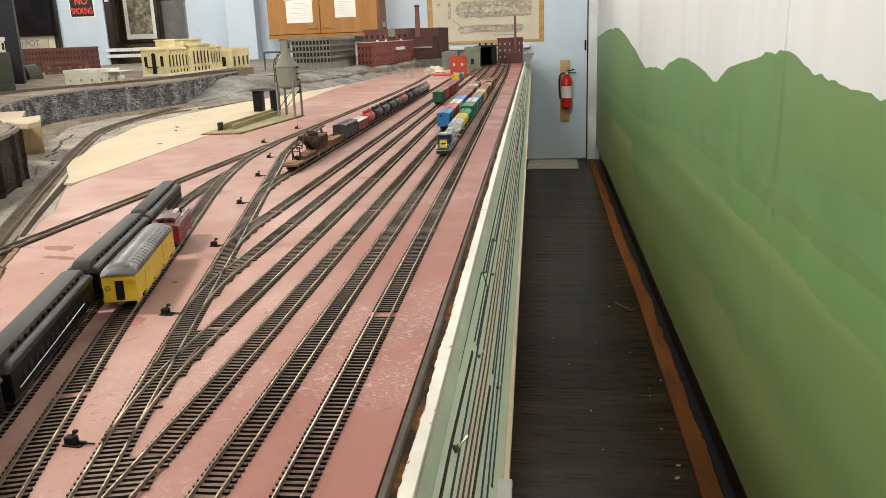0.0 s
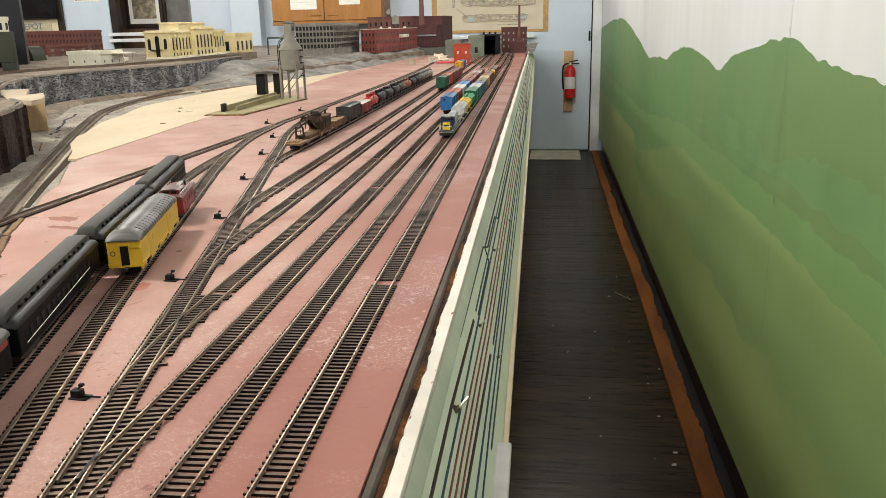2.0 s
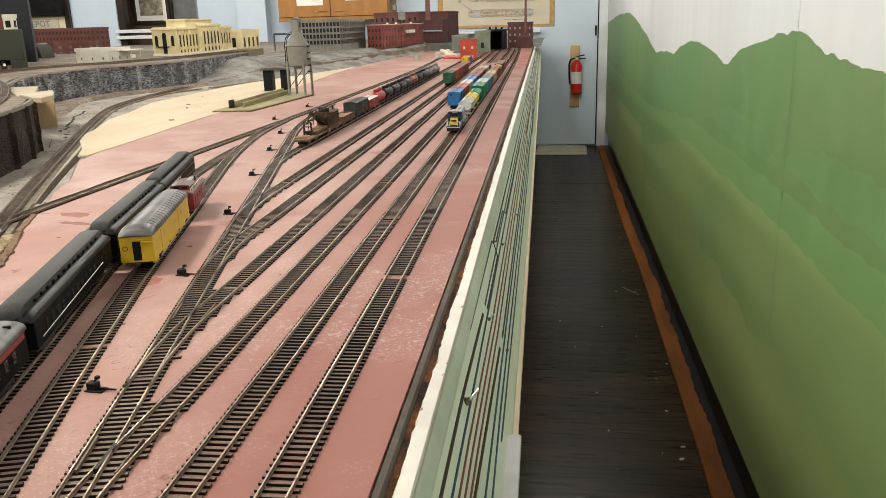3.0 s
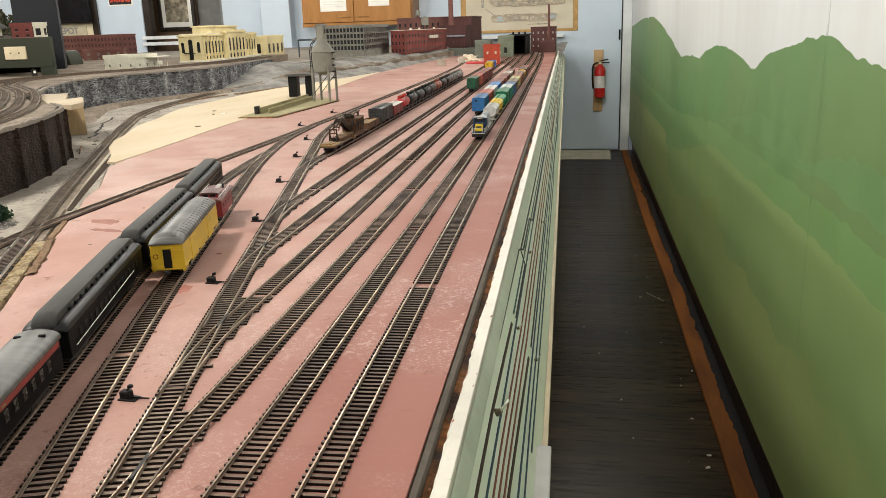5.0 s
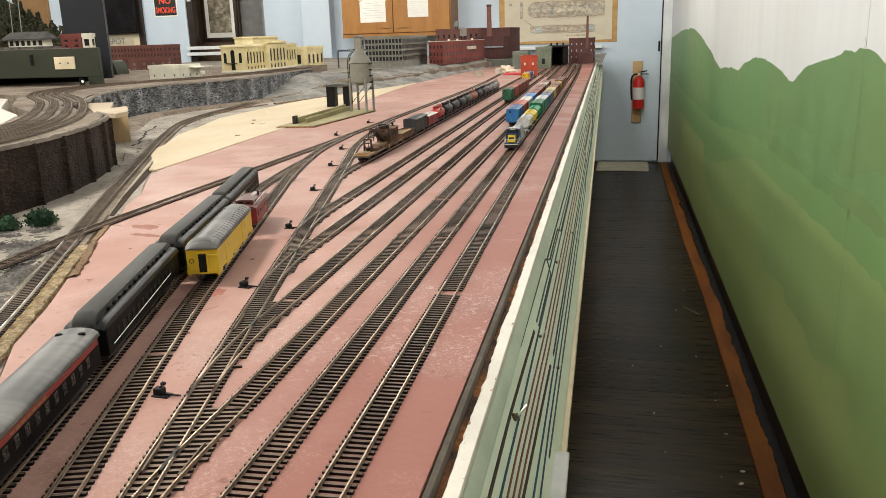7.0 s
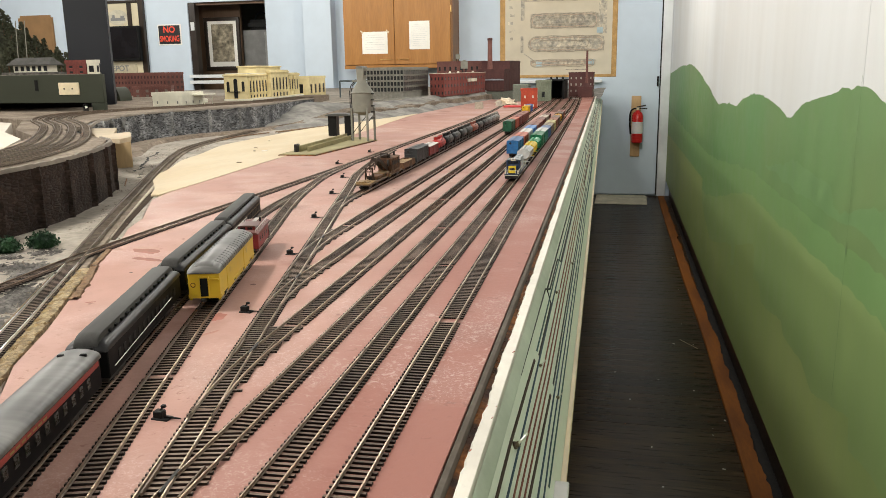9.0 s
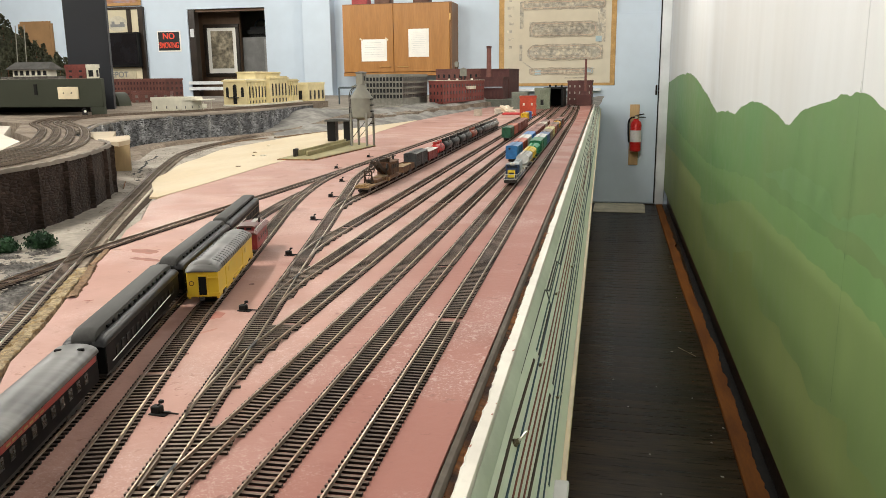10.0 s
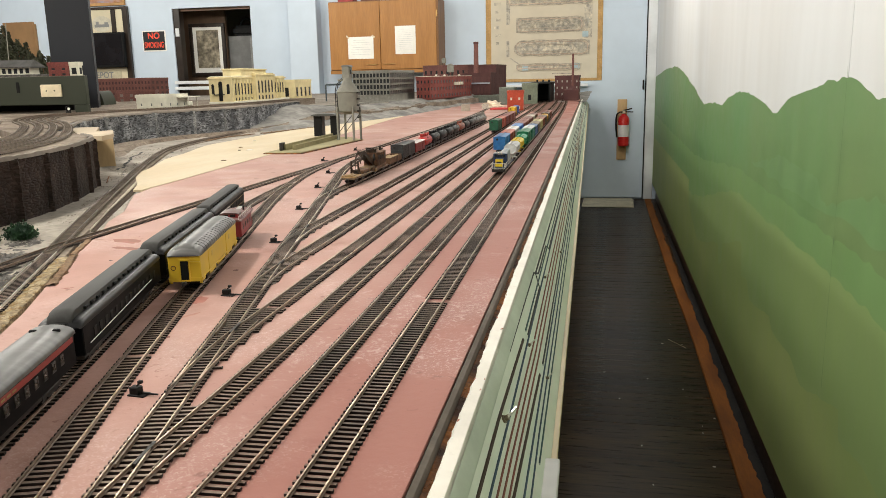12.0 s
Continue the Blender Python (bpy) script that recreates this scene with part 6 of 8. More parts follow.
disp = thing("display_board", "cream display board with a black frame", "display board")
part("board", box(-6.02, -5.50, FAR - 0.03, FAR - 0.004, 1.40, 2.30), mat("cream_board", (0.62, 0.55, 0.39), 0.7, var=0.04, scale=10), disp)
part("edge", box(-5.50, -5.43, FAR - 0.05, FAR - 0.004, 1.40, 2.33, 0.004), M_frame, disp, "black frame edge")
part("top_edge", box(-6.02, -5.50, FAR - 0.05, FAR - 0.004, 2.30, 2.33, 0.004), M_frame, disp)
part("batten", box(-5.66, -5.60, FAR - 0.045, FAR - 0.03, 2.02, 2.30, 0.004), M_frame, disp)
b = cyl(0.11, 0.002, pose(-5.80, FAR - 0.031, 2.13, 90, 0, 0) @ Matrix.Diagonal((1.25, 0.85, 1, 1)), 32)
part("oval_print", b, mat("faded_print", (0.52, 0.48, 0.38), 0.8, var=0.1, scale=40), disp)
b = box(-5.90, -5.70, FAR - 0.036, FAR - 0.033, 2.09, 2.125)
box(-5.88, -5.84, FAR - 0.036, FAR - 0.033, 2.125, 2.16, bm=b)
box(-5.76, -5.71, FAR - 0.036, FAR - 0.033, 2.125, 2.15, bm=b)
part("print_mark", b, M_ink, disp)
dsign = thing("depot_sign", "cream sign board with dark letters", "sign")
part("face", box(-6.02, -5.59, FAR - 0.045, FAR - 0.031, 1.45, 1.56, 0.002), mat("old_cream", (0.50, 0.44, 0.31), 0.7), dsign)
text_on("word", "DEPOT", 0.10, M_ink, dsign, pose(-5.86, FAR - 0.046, 1.505, 90, 0, 0))
tv = thing("television", "flat black television screen, switched off", "television")
part("case", box(-6.02, -5.47, FAR - 0.13, FAR - 0.06, 1.60, 2.02, 0.008), M_black, tv)
part("screen", box(-6.0, -5.49, FAR - 0.134, FAR - 0.1302, 1.63, 2.0), M_screen, tv)
framed("painting", -6.4, -5.46, 2.345, 2.86, FAR - 0.004, 0.035, mat("pine_frame", (0.42, 0.23, 0.08), 0.5), M_painting, M_painting, "colourful painting in a light wooden frame", 0.01)
bb = box(-7.25, -6.75, FAR - 0.04, FAR - 0.004, 1.25, 2.19, 0.03, seg=2)
solid("hardboard_sheet", bb, mat("hardboard", (0.33, 0.19, 0.085), 0.7, var=0.12, scale=8, color2=(0.26, 0.15, 0.07)), "brown hardboard sheet leaning on the wall", "board")

# wall cabinet with two doors
cab = thing("wall_cabinet", "oak two-door wall cabinet with notices taped on", "cabinet")
CX0, CX1, CY, CZ0, CZ1 = -2.71, -1.443, FAR - 0.35, 1.453, 2.245
part("carcass", box(CX0, CX1, CY, FAR - 0.002, CZ0, CZ1, 0.003), mat("oak_side", (0.22, 0.10, 0.035), 0.5, var=0.08, scale=16, stretch=(8, 8, 0.8)), cab)
CM = -2.108
for a, c, s in ((CX0 + 0.008, CM - 0.003, 1), (CM + 0.003, CX1 - 0.022, -1)):
    d = part("door", box(a, c, CY - 0.020, CY - 0.001, CZ0 + 0.045, CZ1 - 0.01, 0.002), M_oak, cab, "oak veneer door")
    hx = (c - 0.10) if s > 0 else (a + 0.10)
    hb = rod((hx - 0.06, CY - 0.035, CZ0 + 0.10), (hx + 0.06, CY - 0.035, CZ0 + 0.10), 0.004)
    rod((hx - 0.06, CY - 0.035, CZ0 + 0.10), (hx - 0.06, CY - 0.019, CZ0 + 0.10), 0.004, hb)
    rod((hx + 0.06, CY - 0.035, CZ0 + 0.10), (hx + 0.06, CY - 0.019, CZ0 + 0.10), 0.004, hb)
    part("handle", hb, mat("brass", (0.5, 0.32, 0.12), 0.35, 0.9), d)
part("bottom_rail", box(CX0, CX1, CY - 0.015, CY - 0.001, CZ0, CZ0 + 0.038, 0.002), M_oak, cab)
part("hinge", box(CX1 - 0.022, CX1 - 0.010, CY - 0.022, CY - 0.001, 2.05, 2.12), MATS["brass"], cab)


def notice(x0, x1, z0, z1, label, rows, tape):
    t = thing("paper_notice", label, "notice")
    y = CY - 0.022
    part("sheet", box(x0, x1, y - 0.0012, y, z0, z1), M_paper, t)
    w = x1 - x0
    for i in range(rows):
        z = z1 - 0.035 - i * (z1 - z0 - 0.06) / rows
        q = 0.55 if i == 0 else random.uniform(0.55, 0.8)
        part("print_line", box(x0 + w * (1 - q) / 2, x1 - w * (1 - q) / 2, y - 0.0020, y - 0.0014, z - 0.0035, z), mat("grey_print", (0.60, 0.60, 0.58), 0.8), t)
    if tape:
        for x, z in ((x0, z1), (x1, z1)):
            part("tape", box(-0.02, 0.02, -0.0006, 0.0004, -0.009, 0.009, m=pose(x, y - 0.0022, z, 0, 40, 0)), mat("tape", (0.66, 0.55, 0.38), 0.4), t)


notice(-2.488, -2.188, 1.616, 1.858, "white notice taped to the cabinet door", 7, True)
notice(-1.935, -1.70, 1.657, 1.962, "white typed notice on the cabinet door", 12, False)
for x, c, h, lab in ((-2.52, (0.30, 0.05, 0.05), 0.08, "small red box on the cabinet"), (-2.25, (0.12, 0.06, 0.04), 0.06, "small brown box on the cabinet"), (-1.8, (0.10, 0.05, 0.035), 0.05, "dark book lying on the cabinet")):
    solid("small_box", box(x - 0.09, x + 0.09, CY + 0.04, CY + 0.2, CZ1, CZ1 + h, 0.004), paint(c), lab, "box")

# cork board with the layout plan
pin = thing("pin_board", "large cork board with an aged layout plan pinned on", "pin board")
part("cork", box(-0.965, 0.330, FAR - 0.03, FAR - 0.003, 1.325, 2.70, 0.004), M_cork_board, pin)
part("plan_sheet", box(-0.905, 0.275, FAR - 0.034, FAR - 0.0305, 1.355, 2.66), M_map, pin, "yellowed plan drawing")


PLAN = [0.0370]


def plan_bar(x0, x1, z0, z1, r, m=None):
    PLAN[0] += 0.0003
    b = box(x0, x1, FAR - PLAN[0], FAR - 0.0345, z0, z1)
    if r:
        cyl(min(r, (z1 - z0) / 2), 0.0042, pose(x0, FAR - 0.0340, (z0 + z1) / 2, 90, 0, 0), 20, bm=b)
    part("plan_shape", b, m or M_ink2, pin)


plan_bar(-0.72, 0.215, 2.155, 2.245, 0)
plan_bar(-0.62, 0.13, 1.865, 2.02, 0.0)
plan_bar(-0.56, 0.19, 1.612, 1.775, 0.08)
plan_bar(-0.62, 0.09, 1.455, 1.515, 0.0)
plan_bar(0.13, 0.215, 1.79, 2.15, 0.0)
plan_bar(-0.73, -0.69, 1.95, 2.24, 0.0)
plan_bar(-0.73, -0.70, 1.60, 1.78, 0.0)
part("plan_line", box(-0.25, 0.25, FAR - 0.0375, FAR - 0.0345, -0.006, 0.006, m=Matrix.Translation((0, 0, 0))), M_ink2, pin).matrix_basis = pose(-0.62, 0, 1.54, 0, 35, 0) @ Matrix.Diagonal((0.35, 1, 1, 1))
for x, z in ((0.145, 1.83), (0.06, 1.49), (-0.52, 1.475)):
    plan_bar(x - 0.035, x + 0.03, z - 0.03, z + 0.03, 0, M_inkblue)
def plan_loop(x0, x1, z0, z1, inset, material, seed):
    """A wavering drawn outline with rounded ends."""
    x0, x1, z0, z1 = x0 + inset, x1 - inset, z0 + inset, z1 - inset
    r = (z1 - z0) / 2
    pts = []
    for i in range(40):
        pts.append((x0 + r + (x1 - x0 - 2 * r) * i / 39, z1))
    for i in range(1, 12):
        a = math.pi / 2 - math.pi * i / 12
        pts.append((x1 - r + r * math.cos(a), (z0 + z1) / 2 + r * math.sin(a)))
    for i in range(40):
        pts.append((x1 - r - (x1 - x0 - 2 * r) * i / 39, z0))
    for i in range(1, 12):
        a = -math.pi / 2 - math.pi * i / 12
        pts.append((x0 + r + r * math.cos(a), (z0 + z1) / 2 + r * math.sin(a)))
    b = bmesh.new()
    ring = []
    for k, (x, z) in enumerate(pts):
        q = 0.012 * noise.noise((x * 12, z * 12, seed))
        w = 0.0032
        cx, cz = (x0 + x1) / 2, (z0 + z1) / 2
        nx, nz = (0, 1 if z > cz else -1) if x0 + r <= x <= x1 - r else ((x - (x1 - r if x > cx else x0 + r)) / r, (z - cz) / r)
        ring.append([b.verts.new((x + nx * (q + s * w), FAR - 0.0425 - 0.0004 * seed, z + nz * (q + s * w))) for s in (-1, 1)])
    for k in range(len(ring)):
        a, c = ring[k], ring[(k + 1) % len(ring)]
        b.faces.new((a[0], a[1], c[1], c[0]))
    part("plan_outline", b, material, pin)


M_drawn = plain("drawn_brown_line", (0.40, 0.34, 0.265), 0.8)
M_drawn_red = plain("drawn_red_line", (0.50, 0.37, 0.28), 0.8)
for k, (bx0, bx1, bz0, bz1) in enumerate(((-0.72, 0.215, 2.155, 2.25), (-0.62, 0.13, 1.86, 2.02), (-0.64, 0.19, 1.61, 1.775), (-0.62, 0.09, 1.45, 1.52), (-0.30, 0.21, 2.28, 2.5))):
    plan_loop(bx0, bx1, bz0, bz1, 0.0, M_drawn, k + 1)
    plan_loop(bx0, bx1, bz0, bz1, 0.018, M_drawn_red, k + 7)
    if bz1 - bz0 > 0.1:
        plan_loop(bx0 + 0.05, bx1 - 0.12, bz0, bz1, 0.045, M_drawn, k + 13)
for i in range(9):
    z = 2.45 - i * 0.085
    part("plan_text", box(-0.87 + 0.01 * (i % 3), -0.82 + 0.025 * (i % 2), FAR - 0.0375, FAR - 0.0345, z - 0.03, z), M_ink2, pin)
for q, (a, c) in enumerate(((-0.58, 0.1), (-0.5, 0.05), (-0.45, 0.12))):
    for i in range(7):
        x = a + (c - a) * i / 7
        z = (1.94, 1.69, 1.485)[q] + random.uniform(-0.03, 0.03)
        part("plan_mark", box(x, x + 0.07, FAR - 0.0420, FAR - 0.0345, z, z + 0.006), M_ink2, pin)
part("plan_caption", box(-0.22, 0.0, FAR - 0.0375, FAR - 0.0345, 1.405, 1.415), M_ink2, pin)
solid("wall_shelf", box(-1.3, 0.18, FAR - 0.12, FAR - 0.003, 1.265, 1.295, 0.003), M_whitetrim, "narrow white ledge along the wall behind the layout", "shelf")

# fire extinguisher on its wooden backing
solid("extinguisher_board", box(0.508, 0.612, FAR - 0.045, FAR - 0.023, 0.445, 1.115, 0.004), mat("pine_board", (0.47, 0.29, 0.13), 0.5, var=0.1, scale=16, color2=(0.54, 0.35, 0.17), stretch=(8, 8, 0.8)), "varnished wooden backing board on the door", "board")
ext = thing("fire_extinguisher", "red fire extinguisher with a black hose hung on a board", "fire extinguisher", at=pose(0.578, FAR - 0.112, 0.605))
ext.scale = (1, 1, 0.80)
part("cylinder", lathe([(0.050, 0), (0.060, 0.012), (0.060, 0.37), (0.050, 0.405), (0.026, 0.43), (0.020, 0.445)], 28), M_red, ext, "glossy red cylinder")
part("label", lathe([(0.0606, 0.13), (0.0606, 0.29)], 28), mat("ext_label", (0.72, 0.68, 0.66), 0.4, var=0.08, scale=40), ext, "white label")
part("valve", cyl(0.018, 0.05, pose(0, 0, 0.44), 14), mat("bright_metal", (0.6, 0.58, 0.52), 0.3, 1.0), ext)
part("handle", rod((-0.01, 0, 0.488), (0.085, 0, 0.512), 0.008), M_black, ext)
part("lever", rod((-0.01, 0, 0.470), (0.10, 0, 0.466), 0.007), M_black, ext)
part("gauge", cyl(0.014, 0.012, pose(0, -0.03, 0.465, 90, 0, 0), 14), M_ivory, ext)
hb = bmesh.new()
hp = [(0, 0, 0.465), (-0.04, 0, 0.468), (-0.072, 0, 0.44), (-0.082, 0, 0.38), (-0.080, 0, 0.25), (-0.070, 0, 0.12)]
for p, q in zip(hp, hp[1:]):
    rod(p, q, 0.0095, hb, 10)
part("hose", hb, M_black, ext)
part("bracket", box(-0.062, 0.062, 0.03, 0.066, 0.33, 0.35), M_black, ext)

b = box(0.155, 0.70, 8.45, FAR - 0.025, -0.0005, 0.006)
bmesh.ops.subdivide_edges(b, edges=[e for e in b.edges], cuts=12)
for v in b.verts:
    if v.co.x > 0.66 or v.co.y < 8.47:
        v.co.x += 0.02 * noise.noise(v.co * 20)
        v.co.y += 0.015 * noise.noise(v.co * 26)
solid("floor_mat", b, M_mat, "cream threshold mat with a frayed edge", "mat")

# ---- raised scenery ----
UP = 1.277
BULK = [(-0.50, 0.45), (-0.512, 0.70), (-0.522, 0.90), (-0.528, 0.988), (-0.541, 1.075), (-0.573, 1.184), (-0.610, 1.287), (-0.665, 1.403), (-0.715, 1.485), (-0.80, 1.57)]
WALLP = [(-1.06, 1.80), (-1.10, 1.93), (-1.27, 2.22), (-1.39, 2.56), (-1.385, 2.85), (-1.305, 3.03), (-1.25, 3.28), (-1.25, 3.53), (-1.32, 4.03), (-1.33, 4.3)]
INNER = [(-1.95, 2.45), (-1.62, 2.28), (-1.26, 1.82), (-1.02, 1.60), (-0.83, 1.28), (-0.74, 1.10), (-0.68, 0.80), (-0.66, 0.45)]
solid("upper_deck", prism([(x - 0.012, y) for x, y in BULK] + [(x - 0.03, y + 0.005) for x, y in WALLP] + [(-1.5, 4.6), (-1.5, 5.0), (-4.6, 5.0), (-4.6, 2.6)] + INNER, T - 0.003, UP), M_deck, "raised grey scenery deck carrying curved tracks", "deck", "structure")


def rough_wall(pts, z0, z1, material, name, label, step, amp, ribs, lean=0.0, seed=0, rib_w=0.012, rib_h=0.006, zn=14):
    """An upright wall along plan points with uneven masonry and proud ribs."""
    ln = smooth_line(pts, step)
    sd = sides(ln)
    b = bmesh.new()
    rows = []
    run = 0.0
    for i, (p, s) in enumerate(zip(ln, sd)):
        run += (p - ln[i - 1]).length if i else 0
        col = []
        for j in range(zn + 1):
            f = j / zn
            z = z0 + (z1 - z0) * f
            off = amp * (noise.noise((run * 40, z * 55, seed)) + 0.6 * noise.noise((run * 110, z * 150, seed + 5)))
            for r in ribs:
                off += rib_h * math.exp(-((run - r) / rib_w) ** 2)
            q = p + s * (off + lean * (1 - f))
            col.append(b.verts.new((q.x, q.y, z + (0.004 * noise.noise((run * 30, 9, seed)) if j == zn else 0))))
        back = p - s * 0.02
        col.append(b.verts.new((back.x, back.y, z1)))
        col.append(b.verts.new((back.x, back.y, z0)))
        rows.append(col)
    k = len(rows[0])
    for a, c in zip(rows, rows[1:]):
        for j in range(k - 1):
            b.faces.new((a[j], a[j + 1], c[j + 1], c[j]))
    return solid(name, b, material, label, "wall", "structure")


rough_wall(BULK, T - 0.004, UP - 0.003, M_rock, "bulkhead", "dark brown modelled rock bulkhead with upright ribs", 0.004, 0.0016, [0.30, 0.455, 0.56, 0.665, 0.79, 0.92, 1.03, 1.12], seed=2, zn=22, rib_w=0.0055, rib_h=0.009)
rough_wall(WALLP, T - 0.004, UP - 0.003, M_stone, "stone_wall", "grey modelled stone retaining wall with pilasters", 0.006, 0.0055, [0.47, 0.76, 0.94, 1.12, 1.31, 1.50, 1.72, 1.94, 2.16], seed=8, rib_w=0.013, rib_h=0.009, zn=18)


def ragged_lip(pts):
    """A thin broken plaster edge along the top of a wall."""
    ln = smooth_line(pts, 0.006)
    b = bmesh.new()
    prev = None
    for p, s in zip(ln, sides(ln)):
        w = 0.0050 + 0.005 * noise.noise((p.x * 40, p.y * 40, 2)) + 0.003 * noise.noise((p.x * 130, p.y * 130, 4))
        h = 0.0020 + 0.0020 * noise.noise((p.x * 60, p.y * 60, 9))
        cur = [b.verts.new(p + s * o + Vector((0, 0, UP + z))) for o, z in ((-w, -0.001), (-w * 0.7, h), (0.002, h), (0.004, -0.005))]
        if prev:
            for j in range(3):
                b.faces.new((prev[j], prev[j + 1], cur[j + 1], cur[j]))
        prev = cur
    return b


# pale plaster lips on both walls
for nm, pts in (("bulkhead_lip", BULK), ("stone_wall_lip", WALLP)):
    solid(nm, ragged_lip(pts), mat("pale_plaster", (0.19, 0.163, 0.135), 0.9, var=0.15, scale=40, bump=0.002), "pale plaster lip of the wall", "trim", "structure")
# pale worn pilasters on the stone wall
wl = smooth_line(WALLP, 0.006)
run, marks = 0.0, []
for i, p in enumerate(wl):
    run += (p - wl[i - 1]).length if i else 0
    for r in (0.47, 0.63, 0.76, 0.94, 1.12, 1.31, 1.50, 1.72, 1.94, 2.16):
        if abs(run - r) < 0.0031:
            marks.append((p, sides(wl)[i]))
for k, (p, s) in enumerate(marks):
    along_w = Vector((-s.y, s.x, 0))
    b = bmesh.new()
    prev = None
    for j in range(19):
        z = T - 0.004 + (UP - T + 0.002) * j / 18
        w0 = 0.0075 + 0.006 * noise.noise((z * 90, k * 3, 1))
        w1 = 0.0075 + 0.006 * noise.noise((z * 90, k * 3, 8))
        o = 0.0135 + 0.004 * noise.noise((z * 120, k, 5))
        cur = [b.verts.new(Vector((p.x, p.y, z)) + along_w * a + s * q) for a, q in ((-w0, 0.002), (-w0 * 0.6, o), (w1 * 0.6, o), (w1, 0.002))]
        if prev:
            for i in range(3):
                b.faces.new((prev[i], prev[i + 1], cur[i + 1], cur[i]))
        prev = cur
    solid("wall_pilaster", b, mat("limewashed_stone", (0.15, 0.152, 0.155), 0.9, var=0.5, scale=170, color2=(0.30, 0.30, 0.295), big=45, bump=0.005, spec=0.15), "pale worn pilaster on the stone wall", "pilaster", "structure")
# curved tracks on the deck
MID = [(-0.585, 0.45), (-0.60, 0.75), (-0.64, 1.03), (-0.75, 1.31), (-0.92, 1.58), (-1.20, 1.95), (-1.50, 2.28), (-1.66, 2.60), (-1.64, 2.95), (-1.50, 3.35), (-1.43, 3.8), (-1.44, 4.4)]
midl = smooth_line(MID, 0.04)
ms = sides(midl)
for o in (-0.055, -0.018, 0.019, 0.056):
    pts = [((p + s * o).x, (p + s * o).y) for p, s in zip(midl, ms)][::2]
    track(pts, "weathered grey-brown curved track on the raised deck", (90, 99), z0=UP + 0.001, ties=M_tie_old, head=M_railside)
solid("white_board", prism([(-4.5, 0.5), (-4.5, 2.35), (-1.92, 2.35), (-1.6, 2.2), (-1.28, 1.80), (-1.04, 1.58), (-0.86, 1.30), (-0.77, 1.10), (-0.71, 0.80), (-0.69, 0.5)], T - 0.003, UP - 0.006), mat("primed_board", (0.52, 0.47, 0.40), 0.8, var=0.06, scale=12), "pale primed board beside the curved tracks", "board", "structure")
riser = solid("plywood_riser", box(-0.030, 0.030, 0, 0.03, T - 0.006, 1.254, 0.002), mat("birch_block", (0.40, 0.29, 0.155), 0.7, var=0.1, scale=20, stretch=(6, 6, 1)), "bare plywood riser block", "block")
riser.matrix_world = pose(-0.945, 1.85, 0, 0, 0, 34.8)
solid("plywood_sheet", prism([(-1.149, 1.983), (-1.063, 2.013), (-0.925, 1.80), (-0.915, 1.86), (-0.865, 1.79), (-0.80, 1.69), (-0.785, 1.62), (-0.87, 1.654)], 1.2565, 1.268), mat("pale_birch", (0.36, 0.29, 0.20), 0.75, var=0.1, scale=20), "pale plywood scraps on the riser", "board")


def bush(x, y, z, r, seed):
    """A clump of small leaves round a few twigs."""
    t = thing("bush", "small dark green model bush", "bush", "bushes")
    rnd = random.Random(seed)
    b = bmesh.new()
    for i in range(620):
        d = Vector((rnd.gauss(0, 1), rnd.gauss(0, 1), abs(rnd.gauss(0, 0.8)))).normalized() * r * (0.55 + 0.5 * rnd.random()) * (1 + 0.35 * noise.noise((rnd.random() * 3, seed, 0)))
        c = Vector((x, y, z)) + Vector((d.x * 1.2, d.y, d.z * 1.05))
        s = r * rnd.uniform(0.06, 0.13)
        q = Euler((rnd.random() * 6, rnd.random() * 6, rnd.random() * 6)).to_matrix()
        vs = [b.verts.new(c + q @ Vector(v) * s) for v in ((-1, -0.6, 0), (1, -0.5, 0.2), (0.8, 0.7, 0), (-0.7, 0.6, 0.3))]
        b.faces.new(vs)
    part("foliage", b, M_foliage, t)
    core = bmesh.new()
    bmesh.ops.create_icosphere(core, subdivisions=2, radius=r * 0.72, matrix=Matrix.Translation((x, y, z + r * 0.25)) @ Matrix.Diagonal((1.25, 1, 0.85, 1)))
    for v in core.verts:
        v.co += noise.noise_vector(v.co * 90) * r * 0.3
    part("leaf_core", core, M_foliage, t)
    return t


for i, (x, y, r) in enumerate(((-0.412, 0.862, 0.022), (-0.445, 0.825, 0.019), (-0.468, 0.795, 0.020), (-0.49, 0.77, 0.016))):
    bush(x, y, T, r, i + 3)
for i, (x, y, r) in enumerate(((-1.66, 2.15, 0.028), (-1.61, 2.11, 0.026))):
    bush(x, y, UP - 0.006, r, i + 30)
# gravel: many small angular stones
def stones(name, places, material, label, lo, hi, z, seed):
    rnd = random.Random(seed)
    verts, faces = [], []
    for x, y in places:
        s = lo + (hi - lo) * rnd.random() ** 2
        k = len(verts)
        a = rnd.random() * 6.28
        for i in range(4):
            q = a + i * 1.57 + rnd.uniform(-0.4, 0.4)
            verts.append((x + s * math.cos(q) * rnd.uniform(0.7, 1.2), y + s * math.sin(q) * rnd.uniform(0.7, 1.2), z + rnd.uniform(0, s * 0.3)))
        verts.append((x + rnd.uniform(-0.4, 0.4) * s, y + rnd.uniform(-0.4, 0.4) * s, z + s * rnd.uniform(0.6, 1.2)))
        faces += [(k + i, k + (i + 1) % 4, k + 4) for i in range(4)]
    me = bpy.data.meshes.new(name)
    me.from_pydata(verts, [], faces)
    me.materials.append(material)
    return tagged(new(name, me), label, "gravel", kind="stuff")


def main_x(y):
    return min(l11, key=lambda p: abs(p.y - y)).x


